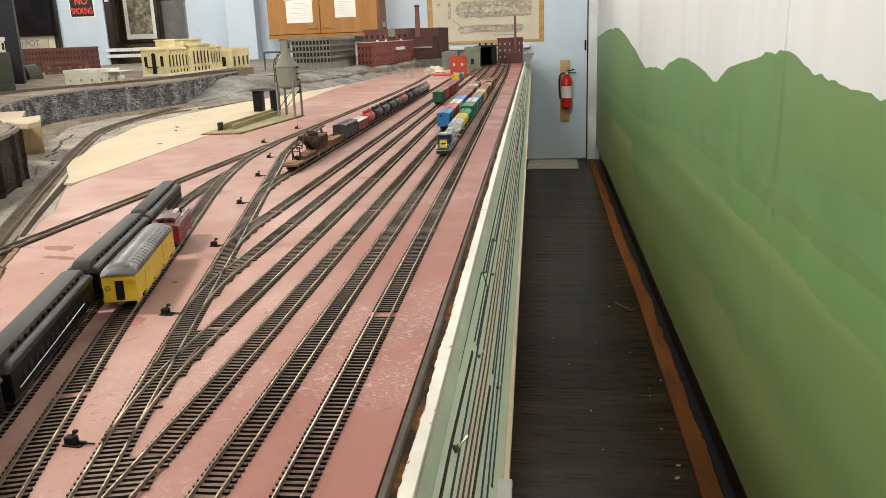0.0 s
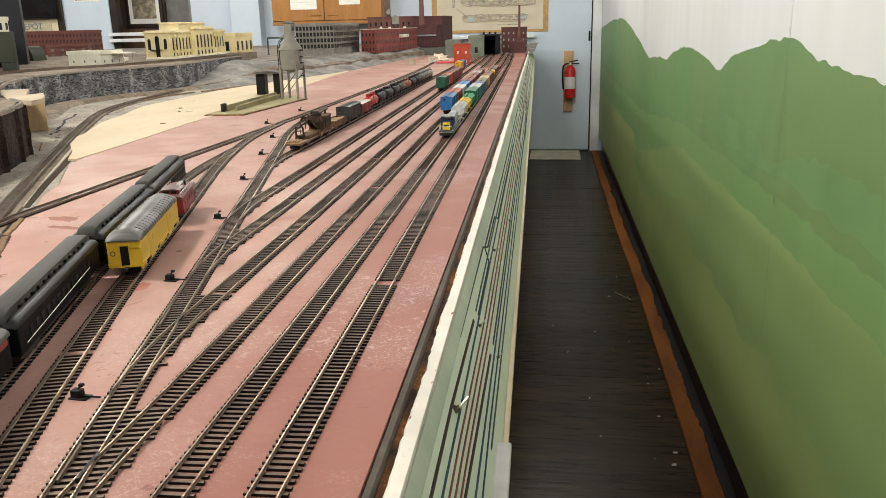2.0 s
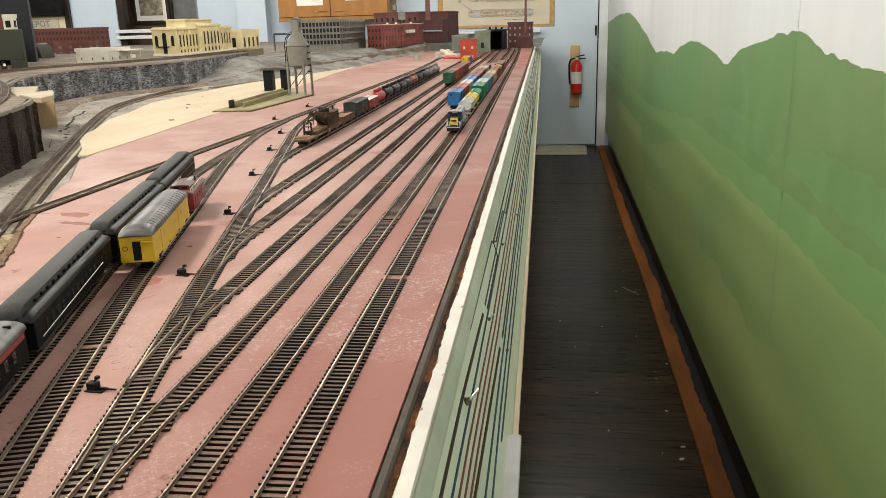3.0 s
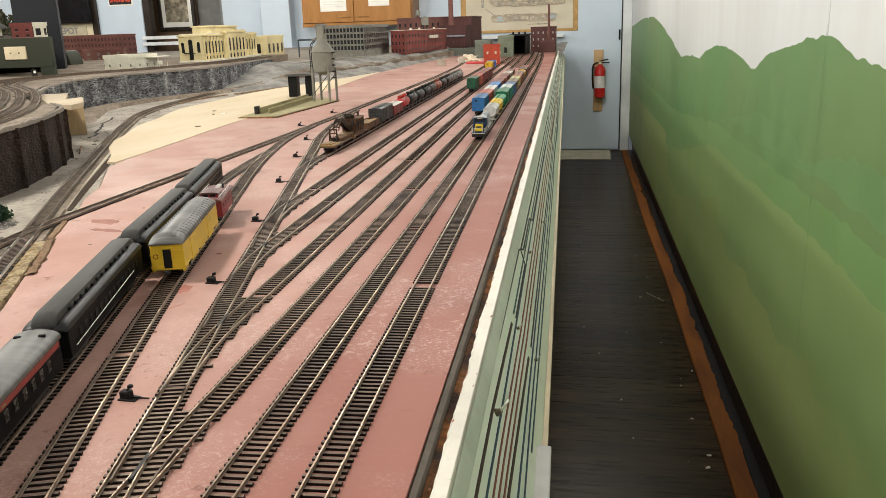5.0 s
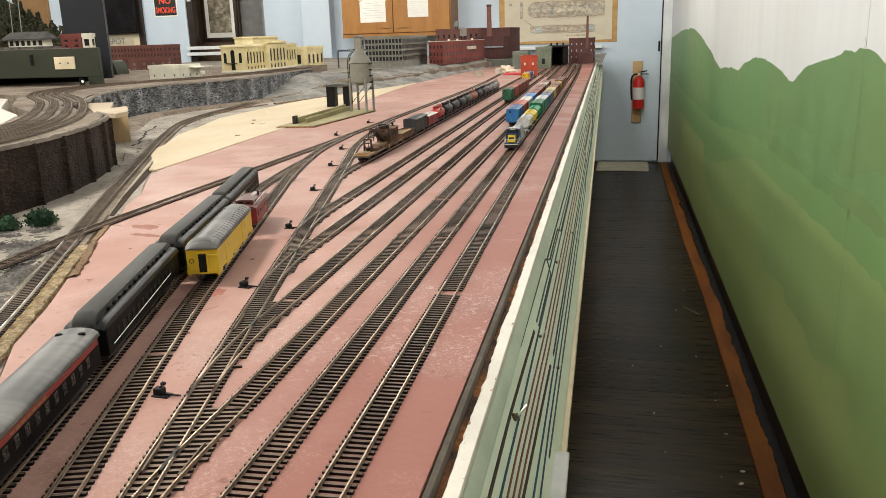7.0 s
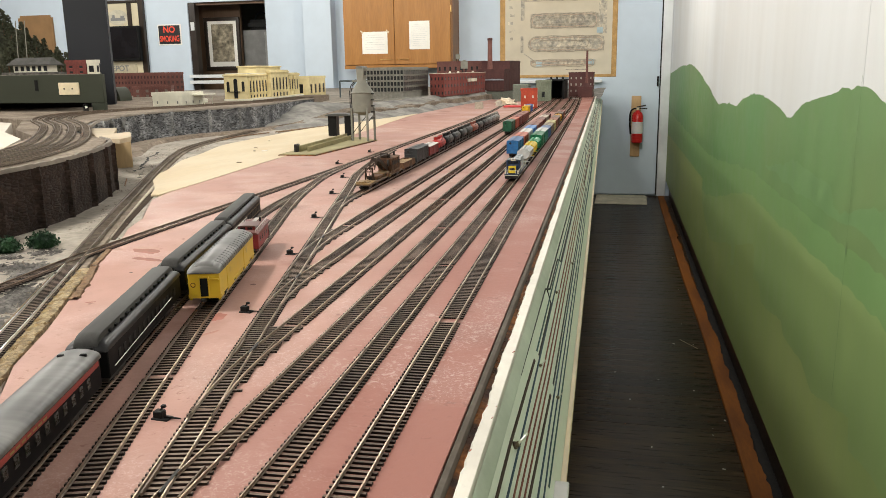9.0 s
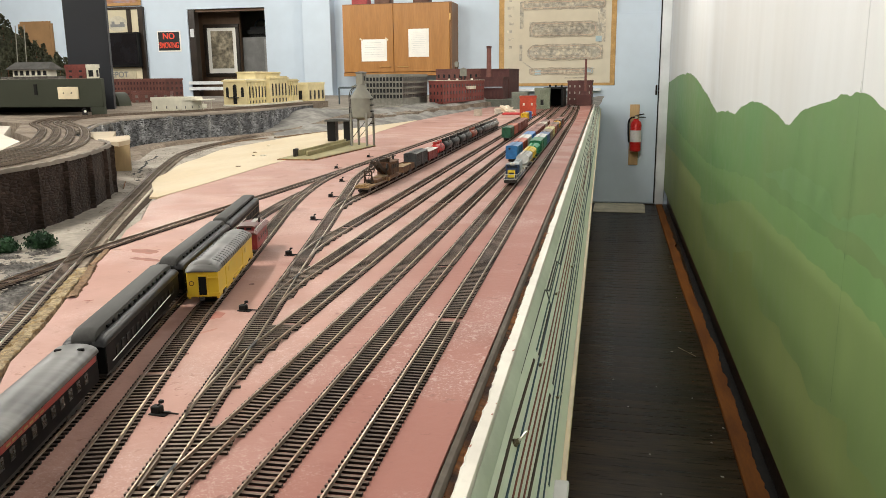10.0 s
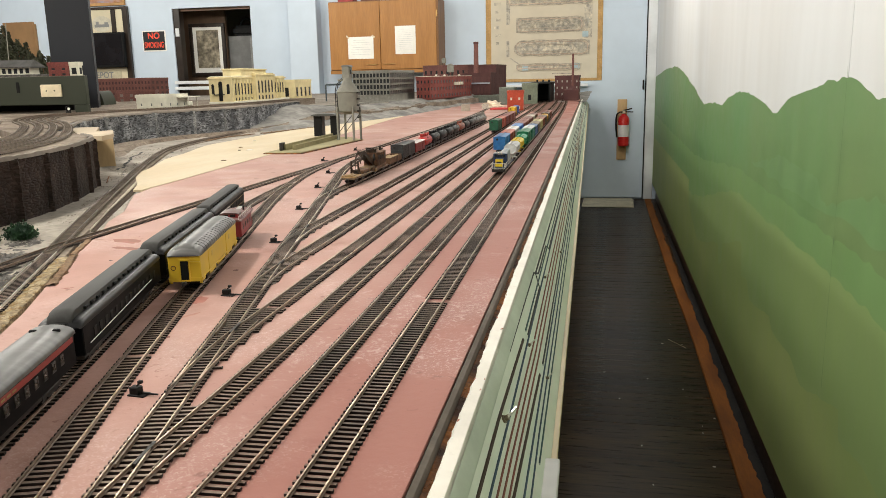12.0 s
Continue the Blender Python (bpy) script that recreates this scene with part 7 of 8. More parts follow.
rnd = random.Random(15)
dark, pale = [], []
while len(dark) < 5200:
    y = rnd.uniform(0.36, 0.86)
    x = main_x(y) - 0.018 - rnd.random() ** 1.3 * 0.17
    if noise.noise((x * 14, y * 14, 2)) + 0.35 * noise.noise((x * 50, y * 50, 5)) > -0.02 - 0.5 * (0.6 - y):
        dark.append((x, y))
while len(pale) < 2600:
    y = rnd.uniform(0.5, 2.6)
    x = max(main_x(y) - 0.02 - rnd.random() ** 1.5 * 0.35, -1.2) if rnd.random() < 0.8 else main_x(y) + 0.03 + rnd.random() * 0.03
    if noise.noise((x * 9, y * 9, 8)) > -0.1 and x > -0.49 - max(0, y - 1.1) * 0.6:
        pale.append((x, y))
stones("coal_gravel", dark, M_ballast, "spread of fine dark coal gravel beside the track", 0.0010, 0.0034, T - 0.0045, 3)
stones("grit", pale, mat("brown_grit", (0.13, 0.105, 0.085), 0.95, var=0.4, scale=200, color2=(0.24, 0.20, 0.16)), "loose brown grit on the scenery ground", 0.0007, 0.0024, T - 0.0042, 4)
corky = []
while len(corky) < 4600:
    y = rnd.uniform(0.22, 0.72)
    corky.append((main_x(y) + 0.017 + rnd.random() * 0.011, y))
stones("cork_crumbs", corky, mat("cork_grain", (0.19, 0.125, 0.062), 0.95, var=0.5, scale=90, color2=(0.38, 0.285, 0.16), big=40, spec=0.1), "crumbly golden cork grains along the main line", 0.0005, 0.0014, T + 0.0018, 6)
b = bmesh.new()
bmesh.ops.create_grid(b, x_segments=60, y_segments=120, size=0.5)
for v in b.verts:
    y = 0.61 + v.co.y * 0.56
    x = main_x(y) - 0.105 + v.co.x * 0.19
    edge = max(abs(v.co.x), abs(v.co.y)) * 2
    h = 0.55 * noise.noise((x * 14, y * 14, 2)) + 0.25 * noise.noise((x * 50, y * 50, 5)) + 0.25 * noise.noise((x * 120, y * 120, 6))
    v.co = Vector((x, y, T - 0.0036 + 0.006 * min(h, 0.5) + 0.012 * (0.6 - y) * (1 if y < 0.6 else 0.3) - 0.010 * max(0, edge - 0.75)))
solid("coal_ground", b, M_ballast, "uneven dark coal-strewn ground beside the crossing", "ground", "structure")
for x, y, w, d, turn, c in ((-0.793, 2.399, 0.010, 0.018, 30, (0.20, 0.14, 0.08)), (-0.713, 2.298, 0.014, 0.014, 10, (0.62, 0.58, 0.52)), (-0.745, 2.29, 0.006, 0.010, 40, (0.10, 0.08, 0.06)), (-0.636, 1.964, 0.012, 0.006, 5, (0.16, 0.11, 0.07)), (-0.88, 2.7, 0.010, 0.010, 20, (0.66, 0.62, 0.55))):
    o = solid("scrap", box(-w * 0.6, w * 0.6, -d * 0.6, d * 0.6, 0, 0.0022, 0.0006), paint(c), "small scrap lying on the bare plywood", "scrap")
    o.matrix_world = pose(x, y, T + 0.001, 0, 0, turn)
# a jagged crack in the ground and a rusty wire
crack = [(-0.850, 1.770), (-0.868, 1.80), (-0.872, 1.835), (-0.915, 1.90), (-0.953, 1.978), (-0.985, 2.04), (-1.03, 2.112), (-1.055, 2.19), (-1.10, 2.285)]
b = bmesh.new()
prev = None
for i, p in enumerate(smooth_line(crack, 0.006)):
    w = 0.0045 * (0.5 + abs(noise.noise((p.y * 35, 3, 0)))) + 0.0015
    x = p.x + 0.006 * noise.noise((p.y * 40, 8, 0))
    cur = [b.verts.new((x - w, p.y, T - 0.0036)), b.verts.new((x + w, p.y, T - 0.0034))]
    if prev:
        b.faces.new((prev[0], prev[1], cur[1], cur[0]))
    prev = cur
solid("ground_crack", b, M_floor_gap, "dark jagged crack in the scenery ground", "crack", "structure")
for x, y, s in ((-0.92, 2.10, 0.010), (-0.985, 2.26, 0.012), (-1.05, 2.42, 0.012), (-0.80, 1.72, 0.006), (-0.765, 1.66, 0.006)):
    o = solid("ground_hole", cyl(s, 0.0006, Matrix.Diagonal((1.5, 1.0, 1, 1)), 9), M_floor_gap, "small dark hole broken through the ground", "hole", "structure")
    o.matrix_world = pose(x, y, T - 0.0041, 0, 0, x * 300)
solid("loose_wire", rod((-0.70, 1.50, T - 0.002), (-0.775, 1.62, T - 0.002), 0.0012), M_rust, "thin rusty wire lying on the ground", "wire")

# second dirt roadbed along the foot of the stone wall
back = smooth_line([(-1.10, 2.10), (-1.20, 2.30), (-1.31, 2.55), (-1.31, 2.85), (-1.23, 3.07), (-1.17, 3.3), (-1.12, 3.9)], 0.02)
b = bmesh.new()
prev = None
for p, s in zip(back, sides(back)):
    k = 0.006 * noise.noise((p.y * 14, 2, 0))
    up = min(1, max(0, p.y - 2.10) * 4)
    cur = [b.verts.new(p + s * o + Vector((0, 0, T - 0.005 + (h + 0.005) * up))) for o, h in ((-0.050 + k, -0.005), (-0.040, 0.007), (0.030, 0.008 + k * 0.4), (0.042 + k, -0.005))]
    if prev:
        for j in range(3):
            b.faces.new((prev[j], prev[j + 1], cur[j + 1], cur[j]))
    prev = cur
solid("dirt_roadbed", b, M_deck, "low brown-grey dirt roadbed below the stone wall", "roadbed", "structure")
torn_strip([(-1.10, 2.72), (-1.11, 2.9), (-1.07, 3.1)], 0.008, 0.004, "broken brown edge of the dirt roadbed")
torn_strip([(-1.04, 3.12), (-1.00, 3.3), (-0.95, 3.5)], 0.010, 0.006, "broken brown edge of the dirt roadbed")

# plaster hillside between yard and town
def hill_base(y):
    return curve_at([(2.9, -1.04), (3.3, -1.03), (3.55, -0.90), (4.58, -0.772), (6.84, -0.690), (8.9, -0.55)], y)


def hill_top(y):
    return curve_at([(2.9, -1.30), (4.0, -1.31), (4.6, -1.16), (5.0, -1.05), (6.0, -0.875), (6.8, -0.78), (8.9, -0.62)], y), curve_at([(2.9, T - 0.01), (3.3, T - 0.006), (3.6, T + 0.03), (4.1, 1.262), (4.6, 1.232), (5.4, 1.246), (6.8, 1.250), (8.9, 1.25)], y)


b = bmesh.new()
rows = []
for i in range(150):
    y = 3.3 + 5.5 * i / 149
    bx = hill_base(y)
    tx, tz = hill_top(y)
    col = []
    for j in range(17):
        f = j / 16
        fold = 0.019 * math.sin(f * math.pi) ** 0.7 * (noise.noise((y * 4, f * 1.5, 0)) + 0.8 * noise.noise((y * 8 + f * 5, f * 2, 4)) + 0.25 * noise.noise((y * 22 + f * 6, f * 5, 6)))
        col.append(b.verts.new((bx + (tx - bx) * f, y + 0.05 * noise.noise((y * 4, f * 2, 8)) * f, T - 0.006 + (tz - T + 0.006) * (f ** 0.75) + fold)))
    rows.append(col)
for a, c in zip(rows, rows[1:]):
    for j in range(16):
        b.faces.new((a[j], a[j + 1], c[j + 1], c[j]))
solid("hillside", b, M_hill, "grey plaster-cloth hillside with soft folds", "hillside", "structure", smooth=True)
def on_hill(y, f):
    tx, tz = hill_top(y)
    return Vector((hill_base(y) + (tx - hill_base(y)) * f, y, T - 0.006 + (tz - T + 0.006) * f ** 0.75))


b = bmesh.new()
prev = None
for i in range(90):
    y = 3.35 + 4.9 * i / 89
    c = on_hill(y, 0.42)
    k = 0.004 * noise.noise((y * 16, 4, 0))
    cur = [b.verts.new(c + Vector(q)) for q in ((0.034 + k, -0.006, -0.030), (0.026, -0.004, 0.004 + k * 0.3), (-0.022, 0.004, 0.006), (-0.034, 0.006, 0.012 - k))]
    if prev:
        for j in range(3):
            b.faces.new((prev[j], prev[j + 1], cur[j + 1], cur[j]))
    prev = cur
solid("hill_roadbed", b, M_deck, "brown roadbed cut along the foot of the hillside", "roadbed", "structure")
TOWN = 1.238
solid("town_ground", prism([(hill_top(y)[0] + 0.01, y) for y in (4.2, 4.6, 5, 5.6, 6.2, 7, 8, 8.85)] + [(-4.6, 8.85), (-4.6, 4.9), (-1.5, 4.9)], T - 0.004, TOWN), M_greyground, "grey town ground on the raised deck", "ground", "structure")
solid("town_kerb", sweep([Vector((hill_top(y)[0] - 0.005, y, 0)) for y in (4.3, 4.6, 5, 5.6, 6.2, 7, 8, 8.8)], [(-0.02, TOWN - 0.01), (0.01, TOWN - 0.01), (0.008, TOWN + 0.008), (-0.018, TOWN + 0.008)]), M_greyfac, "low concrete kerb along the hilltop", "kerb", "structure")


# ---- buildings ----
def structure_block(name, label, category, corner, yaw, w, d, z0, h, wall, floors, bays_w, bays_d, win=None, win_w=0.5, win_h=0.55, roof=None, parapet=0.008, base=0.0, first=0.15):
    """A block building: its near corner, width w to the left of the view and depth d away, with window grids on both seen faces."""
    t = thing(name, label, category, at=pose(corner[0], corner[1], z0, 0, 0, yaw))
    body = part("wall", box(-w, 0, 0, d, 0, h, 0.001), wall, t)
    part("roof", box(-w + 0.004, -0.004, 0.004, d - 0.004, h - 0.004, h + 0.002), roof or M_roofgrey, t)
    b = bmesh.new()
    for a in ((-w - 0.003, 0.003, -0.003, 0.003), (-w - 0.003, 0.003, d - 0.003, d + 0.003), (-w - 0.003, -w + 0.003, 0.003, d - 0.003), (-0.003, 0.003, 0.003, d - 0.003)):
        box(a[0], a[1], a[2], a[3], h - parapet, h + parapet, bm=b)
    part("cornice", b, wall, t)
    fh = (h - parapet - base) / floors
    meshes = {}
    for fl in range(floors):
        z = base + fh * (fl + first + 0.05)
        for face, n, run in (("front", bays_w, w), ("side", bays_d, d)):
            for i in range(n):
                bw = run / n * win_w
                key = (face, n)
                if key not in meshes:
                    me = mesh_of(box(-bw / 2, bw / 2, -0.0012, 0.0012, 0, fh * win_h) if face == "front" else box(-0.0012, 0.0012, -bw / 2, bw / 2, 0, fh * win_h), "window")
                    me.materials.append(win or M_dark_glass)
                    sm = mesh_of(box(-bw * 0.6, bw * 0.6, -0.004, 0.0, -0.004, 0) if face == "front" else box(0, 0.004, -bw * 0.6, bw * 0.6, -0.004, 0), "window_sill")
                    sm.materials.append(wall)
                    meshes[key] = (me, sm)
                o = new("window", meshes[key][0])
                o.parent = t
                c = run * (i + 0.5) / n
                o.location = (-c, 0, z) if face == "front" else (0, c, z)
                s = new("window_sill", meshes[key][1])
                s.parent = o
    return t


# cream station: long block with a raised centre and a lower wing
st = thing("station_building", "cream yellow classical station with tall dark windows", "model building", at=pose(-1.585, 3.97, UP, 0, 0, 3.5))
SW, SD, SH = 0.135, 0.86, 0.145
part("wall", box(-SW, 0, 0, SD, 0, SH, 0.001), M_station, st)
part("cornice", box(-SW - 0.006, 0.006, -0.006, SD + 0.006, SH - 0.012, SH - 0.004, 0.001), M_station, st)
part("roof", box(-SW + 0.006, -0.006, 0.006, SD - 0.006, SH, SH + 0.004), M_whiteb, st)
att = part("attic", box(-SW + 0.012, -0.012, 0.17, SD - 0.30, SH, SH + 0.045, 0.001), M_station, st)
part("attic_cornice", box(-SW + 0.006, -0.006, 0.164, SD - 0.294, SH + 0.036, SH + 0.043, 0.001), M_station, att)
part("portico", box(0.0, 0.022, 0.30, 0.60, 0, SH + 0.02, 0.001), M_station, st)
part("portico_cornice", box(0.0, 0.028, 0.294, 0.606, SH + 0.004, SH + 0.014, 0.001), M_station, st)
part("plinth", box(-SW - 0.004, 0.026, -0.004, SD + 0.004, 0, 0.010, 0.001), M_whiteb, st)


def st_window(x, y, z0, z1, w, face="side"):
    if face == "side":
        b = box(x - 0.001, x + 0.0012, y - w / 2, y + w / 2, z0, z1 - w / 2)
        cyl(w / 2, 0.0022, pose(x - 0.001, y, z1 - w / 2, 0, 90, 0), 14, bm=b)
    else:
        b = box(x - w / 2, x + w / 2, y - 0.0012, y + 0.001, z0, z1 - w / 2)
        cyl(w / 2, 0.0022, pose(x, y + 0.001, z1 - w / 2, 90, 0, 0), 14, bm=b)
    o = part("window", b, M_dark_glass, st)
    part("window_sill", box(x - 0.002, x + 0.004, y - w * 0.7, y + w * 0.7, z0 - 0.004, z0) if face == "side" else box(x - w * 0.7, x + w * 0.7, y - 0.004, y + 0.002, z0 - 0.004, z0), M_station, o)


for i in range(6):
    st_window(0.0, 0.045 + i * 0.046, 0.045, 0.108, 0.015)
    st_window(0.0, 0.045 + i * 0.046, 0.014, 0.030, 0.012)
for i in range(5):
    st_window(0.022, 0.340 + i * 0.055, 0.050, 0.122, 0.019)
    st_window(0.022, 0.340 + i * 0.055, 0.012, 0.036, 0.018)
for i in range(5):
    st_window(0.0, 0.635 + i * 0.046, 0.045, 0.108, 0.015)
for x, w, a, c in ((-0.112, 0.016, 0.05, 0.105), (-0.068, 0.022, 0.012, 0.120), (-0.024, 0.016, 0.05, 0.105)):
    st_window(x, 0.0, a, c, w, "front")
part("balcony", box(-0.105, -0.045, -0.014, 0, 0.046, 0.050), M_dark_glass, st)
for i in range(10):
    part("pilaster", box(-0.001, 0.004, 0.018 + i * 0.046 if i < 6 else 0.612 + (i - 6) * 0.046, 0.024 + i * 0.046 if i < 6 else 0.618 + (i - 6) * 0.046, 0.008, SH - 0.012), M_station, st)
wing = structure_block("station_wing", "low cream station wing with a flat roof", "model building", (-1.62, 4.95), 6, 0.13, 0.42, UP - 0.04, 0.155, M_station, 1, 1, 4, win_w=0.35, win_h=0.4, first=0.3)
# low white building and its neighbours
structure_block("white_shop", "low off-white flat-roofed shop", "model building", (-1.580, 3.28), -6, 0.170, 0.16, UP, 0.058, M_whiteb, 1, 3, 3, win=M_roofgrey, win_w=0.12, win_h=0.24, roof=M_whiteb, first=0.2)
solid("shop_canopy", box(-1.60, -1.525, 3.36, 3.50, UP + 0.048, UP + 0.053, 0.001), M_whiteb, "thin white canopy of the shop", "canopy")
for x, y in ((-1.57, 3.40), (-1.535, 3.40), (-1.535, 3.48)):
    solid("canopy_post", cyl(0.002, 0.049, pose(x, y, UP), 8), M_whiteb, "thin white canopy post", "post")
solid("white_car_shed", box(-1.78, -1.70, 3.62, 3.74, UP, UP + 0.022, 0.004), M_whiteb, "small white shed beside the station", "shed")
structure_block("brick_mill", "long brown brick mill with many windows", "model building", (-3.63, 6.5), 0, 0.66, 0.3, UP - 0.04, 0.200, M_brickbrown, 4, 20, 4, win=paint((0.055, 0.024, 0.022)), win_w=0.45, win_h=0.5)
structure_block("brick_house", "small red brick building with pale sills", "model building", (-2.62, 4.9), 25, 0.25, 0.2, UP - 0.01, 0.075, M_brickbrown, 2, 4, 3, win=paint((0.16, 0.13, 0.11)), win_w=0.3)
solid("arched_shed", arch_roof(0.045, 0.12, UP - 0.03, 0.11, n=12), M_olive, "dark olive arched shed", "shed").location = (-2.475, 4.1, 0)
# grey factory, red factory, dark mill
structure_block("grey_factory", "grey concrete four-storey factory with ranked windows", "model building", (-1.032, 5.2), 0, 0.262, 0.70, TOWN - 0.004, 0.208, M_greyfac, 4, 11, 11, win_w=0.68, win_h=0.66, base=0.045)
structure_block("red_factory", "red brick factory with a flat roof", "model building", (-0.853, 5.66), -5.5, 0.108, 1.14, TOWN - 0.004, 0.162, M_brick, 3, 4, 15, win_w=0.34, win_h=0.42, first=0.25)
structure_block("brick_warehouse", "dull purple brick warehouse behind the red factory", "model building", (-0.82, 7.25), -2, 0.46, 0.4, TOWN - 0.004, 0.262, M_brickbrown, 3, 9, 3, win_w=0.35, win_h=0.4)
structure_block("dark_mill", "dark maroon brick mill with a long grey band", "model building", (-0.585, 7.2), -3, 0.26, 0.5, TOWN - 0.004, 0.258, M_brickdark, 3, 7, 4, win=M_brickdark, win_w=0.5)
structure_block("dark_mill_annex", "low maroon brick annex", "model building", (-0.600, 6.95), -3, 0.25, 0.24, TOWN - 0.004, 0.185, M_brickdark, 2, 8, 3, win=M_brickdark, win_w=0.5)
solid("mill_band", box(-0.845, -0.605, 6.936, 6.944, TOWN + 0.092, TOWN + 0.104), paint((0.22, 0.24, 0.27)), "grey window band of the mill annex", "window band")
solid("retaining_block", box(-0.86, -0.485, 6.88, 7.75, T - 0.003, TOWN - 0.006, 0.003), paint((0.085, 0.095, 0.078)), "dull green retaining block under the mill", "block", "structure")
solid("green_box", box(-0.435, -0.315, 6.3, 6.5, T, T + 0.135, 0.003), paint((0.13, 0.145, 0.12)), "dull grey-green box beside the yard tracks", "box")
ch = thing("brick_chimney", "tall brown brick factory chimney", "chimney", at=pose(-0.755, 7.12, TOWN))
part("shaft", cyl(0.026, 0.455, None, 14, 0.019), M_brickbrown, ch)
part("cap", cyl(0.023, 0.02, pose(0, 0, 0.440), 14), M_brickdark, ch)


red = bpy.data.objects["red_factory"]
part("coping", box(-0.111, 0.004, -0.004, 0.0, 0.1665, 0.1705), M_whiteb, red, "pale stone coping")
part("coping", box(0.0, 0.004, 0.0, 1.14, 0.1665, 0.1705), M_whiteb, red, "pale stone coping")
for i in range(5):
    part("awning", box(0.001, 0.016, 0.60 + i * 0.05, 0.63 + i * 0.05, 0.098, 0.122, 0.001), M_whiteb, red, "white awning")
for x, y in ((-0.05, 0.30), (-0.06, 0.55), (-0.04, 0.9)):
    part("roof_vent", lathe([(0.010, 0.163), (0.010, 0.175), (0.006, 0.182)], 10, pose(x, y, 0)), M_whiteb, red, "pale roof vent")


def water_tank(x, y, z, s, m):
    t = thing("roof_water_tank", "grey rooftop water tank on short legs", "water tank", "rooftop tanks", at=pose(x, y, z))
    for a in (45, 135, 225, 315):
        part("leg", cyl(0.003 * s, 0.035 * s, pose(0.018 * s * math.cos(radians(a)), 0.018 * s * math.sin(radians(a)), 0), 6), M_darkmetal, t)
    part("tank", cyl(0.028 * s, 0.055 * s, pose(0, 0, 0.035 * s), 18), m, t)
    part("lid", cyl(0.030 * s, 0.012 * s, pose(0, 0, 0.090 * s), 18, 0.004), m, t)


water_tank(-0.888, 6.6, TOWN + 0.160, 1.05, M_tower)
water_tank(-1.12, 7.45, TOWN + 0.26, 0.75, M_tower)
gate = thing("footbridge", "small dark steel footbridge frame", "bridge")
b = bmesh.new()
rod((-1.62, 5.55, TOWN), (-1.62, 5.55, TOWN + 0.12), 0.006, b)
rod((-1.40, 5.62, TOWN), (-1.40, 5.62, TOWN + 0.12), 0.006, b)
rod((-1.62, 5.55, TOWN + 0.12), (-1.40, 5.62, TOWN + 0.12), 0.007, b)
part("frame", b, paint((0.07, 0.09, 0.10)), gate)

# end of the yard: signal tower, green shed, tunnel mouth, brick mill with a stack
structure_block("signal_tower", "small orange-red signal tower", "model building", (-0.115, 5.15), 4, 0.105, 0.10, T, 0.122, paint((0.36, 0.055, 0.028)), 2, 2, 2, win=M_whiteb, win_w=0.22, win_h=0.28)
structure_block("green_shed", "grey-green flat roofed shed by the tracks", "model building", (-0.135, 6.35), 4, 0.12, 0.3, T, 0.155, paint((0.16, 0.18, 0.13)), 1, 1, 1, win_w=0.2, win_h=0.3)
tun = thing("engine_shed", "black open engine shed at the yard's end", "shed", at=pose(-0.03, 6.75, T))
part("side_wall", box(-0.18, -0.16, 0, 0.4, 0, 0.15), M_black, tun)
part("side_wall", box(-0.045, -0.03, 0, 0.4, 0, 0.15), M_black, tun)
part("roof", box(-0.19, -0.02, -0.01, 0.41, 0.15, 0.165, 0.002), M_black, tun)
part("back_wall", box(-0.16, -0.045, 0.38, 0.4, 0, 0.15), M_black, tun)
for x in (-0.15, -0.10, -0.05):
    part("roof_vent", cyl(0.008, 0.02, pose(x, 0.1, 0.165), 8), M_black, tun)
structure_block("stack_mill", "red-brown brick mill at the end of the line", "model building", (0.155, 7.35), 0, 0.22, 0.25, T, 0.210, M_brickdark, 3, 5, 3, win=paint((0.34, 0.31, 0.27)), win_w=0.24, win_h=0.34, base=0.03)
hs = thing("mill_smokestack", "slender brown smokestack on a brick boiler house", "chimney", at=pose(0.105, 7.15, T))
part("boiler_house", box(-0.075, 0.055, -0.03, 0.12, 0, 0.095, 0.002), M_brickdark, hs)
part("shoulder", cyl(0.045, 0.03, pose(0, 0.02, 0.095), 4, 0.014), M_brickdark, hs)
part("stack", cyl(0.012, 0.29, pose(0, 0.02, 0.115), 12, 0.009), M_brickbrown, hs)
b = bmesh.new()
bmesh.ops.create_grid(b, x_segments=30, y_segments=30, size=0.5)
for v in b.verts:
    v.co = Vector((-0.22 + v.co.x * 0.9, 7.75 + v.co.y * 2.1, T - 0.003 + max(0, (v.co.y + 0.2)) * 0.06 + 0.012 * noise.noise(v.co * 9)))
solid("yard_end_ground", b, M_hill, "grey rough plaster ground at the yard's end", "ground", "structure")
# pale debris pile and stump at the end of the hill
for i, (x, y, r, h, c) in enumerate(((-0.50, 5.15, 0.030, 0.045, (0.30, 0.26, 0.21)), (-0.42, 5.5, 0.025, 0.035, (0.42, 0.38, 0.32)))):
    solid("stump", cyl(r, h, pose(x, y, T), 14, r * 0.9), paint(c), "grey cut stump standing on the yard board", "stump")
b = bmesh.new()
bmesh.ops.create_icosphere(b, subdivisions=3, radius=0.09)
for v in b.verts:
    v.co = Vector((v.co.x * 0.75, v.co.y * 1.1, max(0, v.co.z) * 0.5)) * (1 + 0.8 * noise.noise(v.co * 30))
solid("plaster_lump", b, mat("tan_plaster", (0.50, 0.42, 0.32), 0.9, var=0.15, scale=40), "crumpled lump of tan scrap plaster", "plaster").location = (-0.40, 5.75, T - 0.004)
solid("red_flat_toy", box(-0.36, -0.24, 5.3, 5.42, T, T + 0.012, 0.003), paint((0.48, 0.06, 0.06)), "flat red model roof lying on the board", "model part")

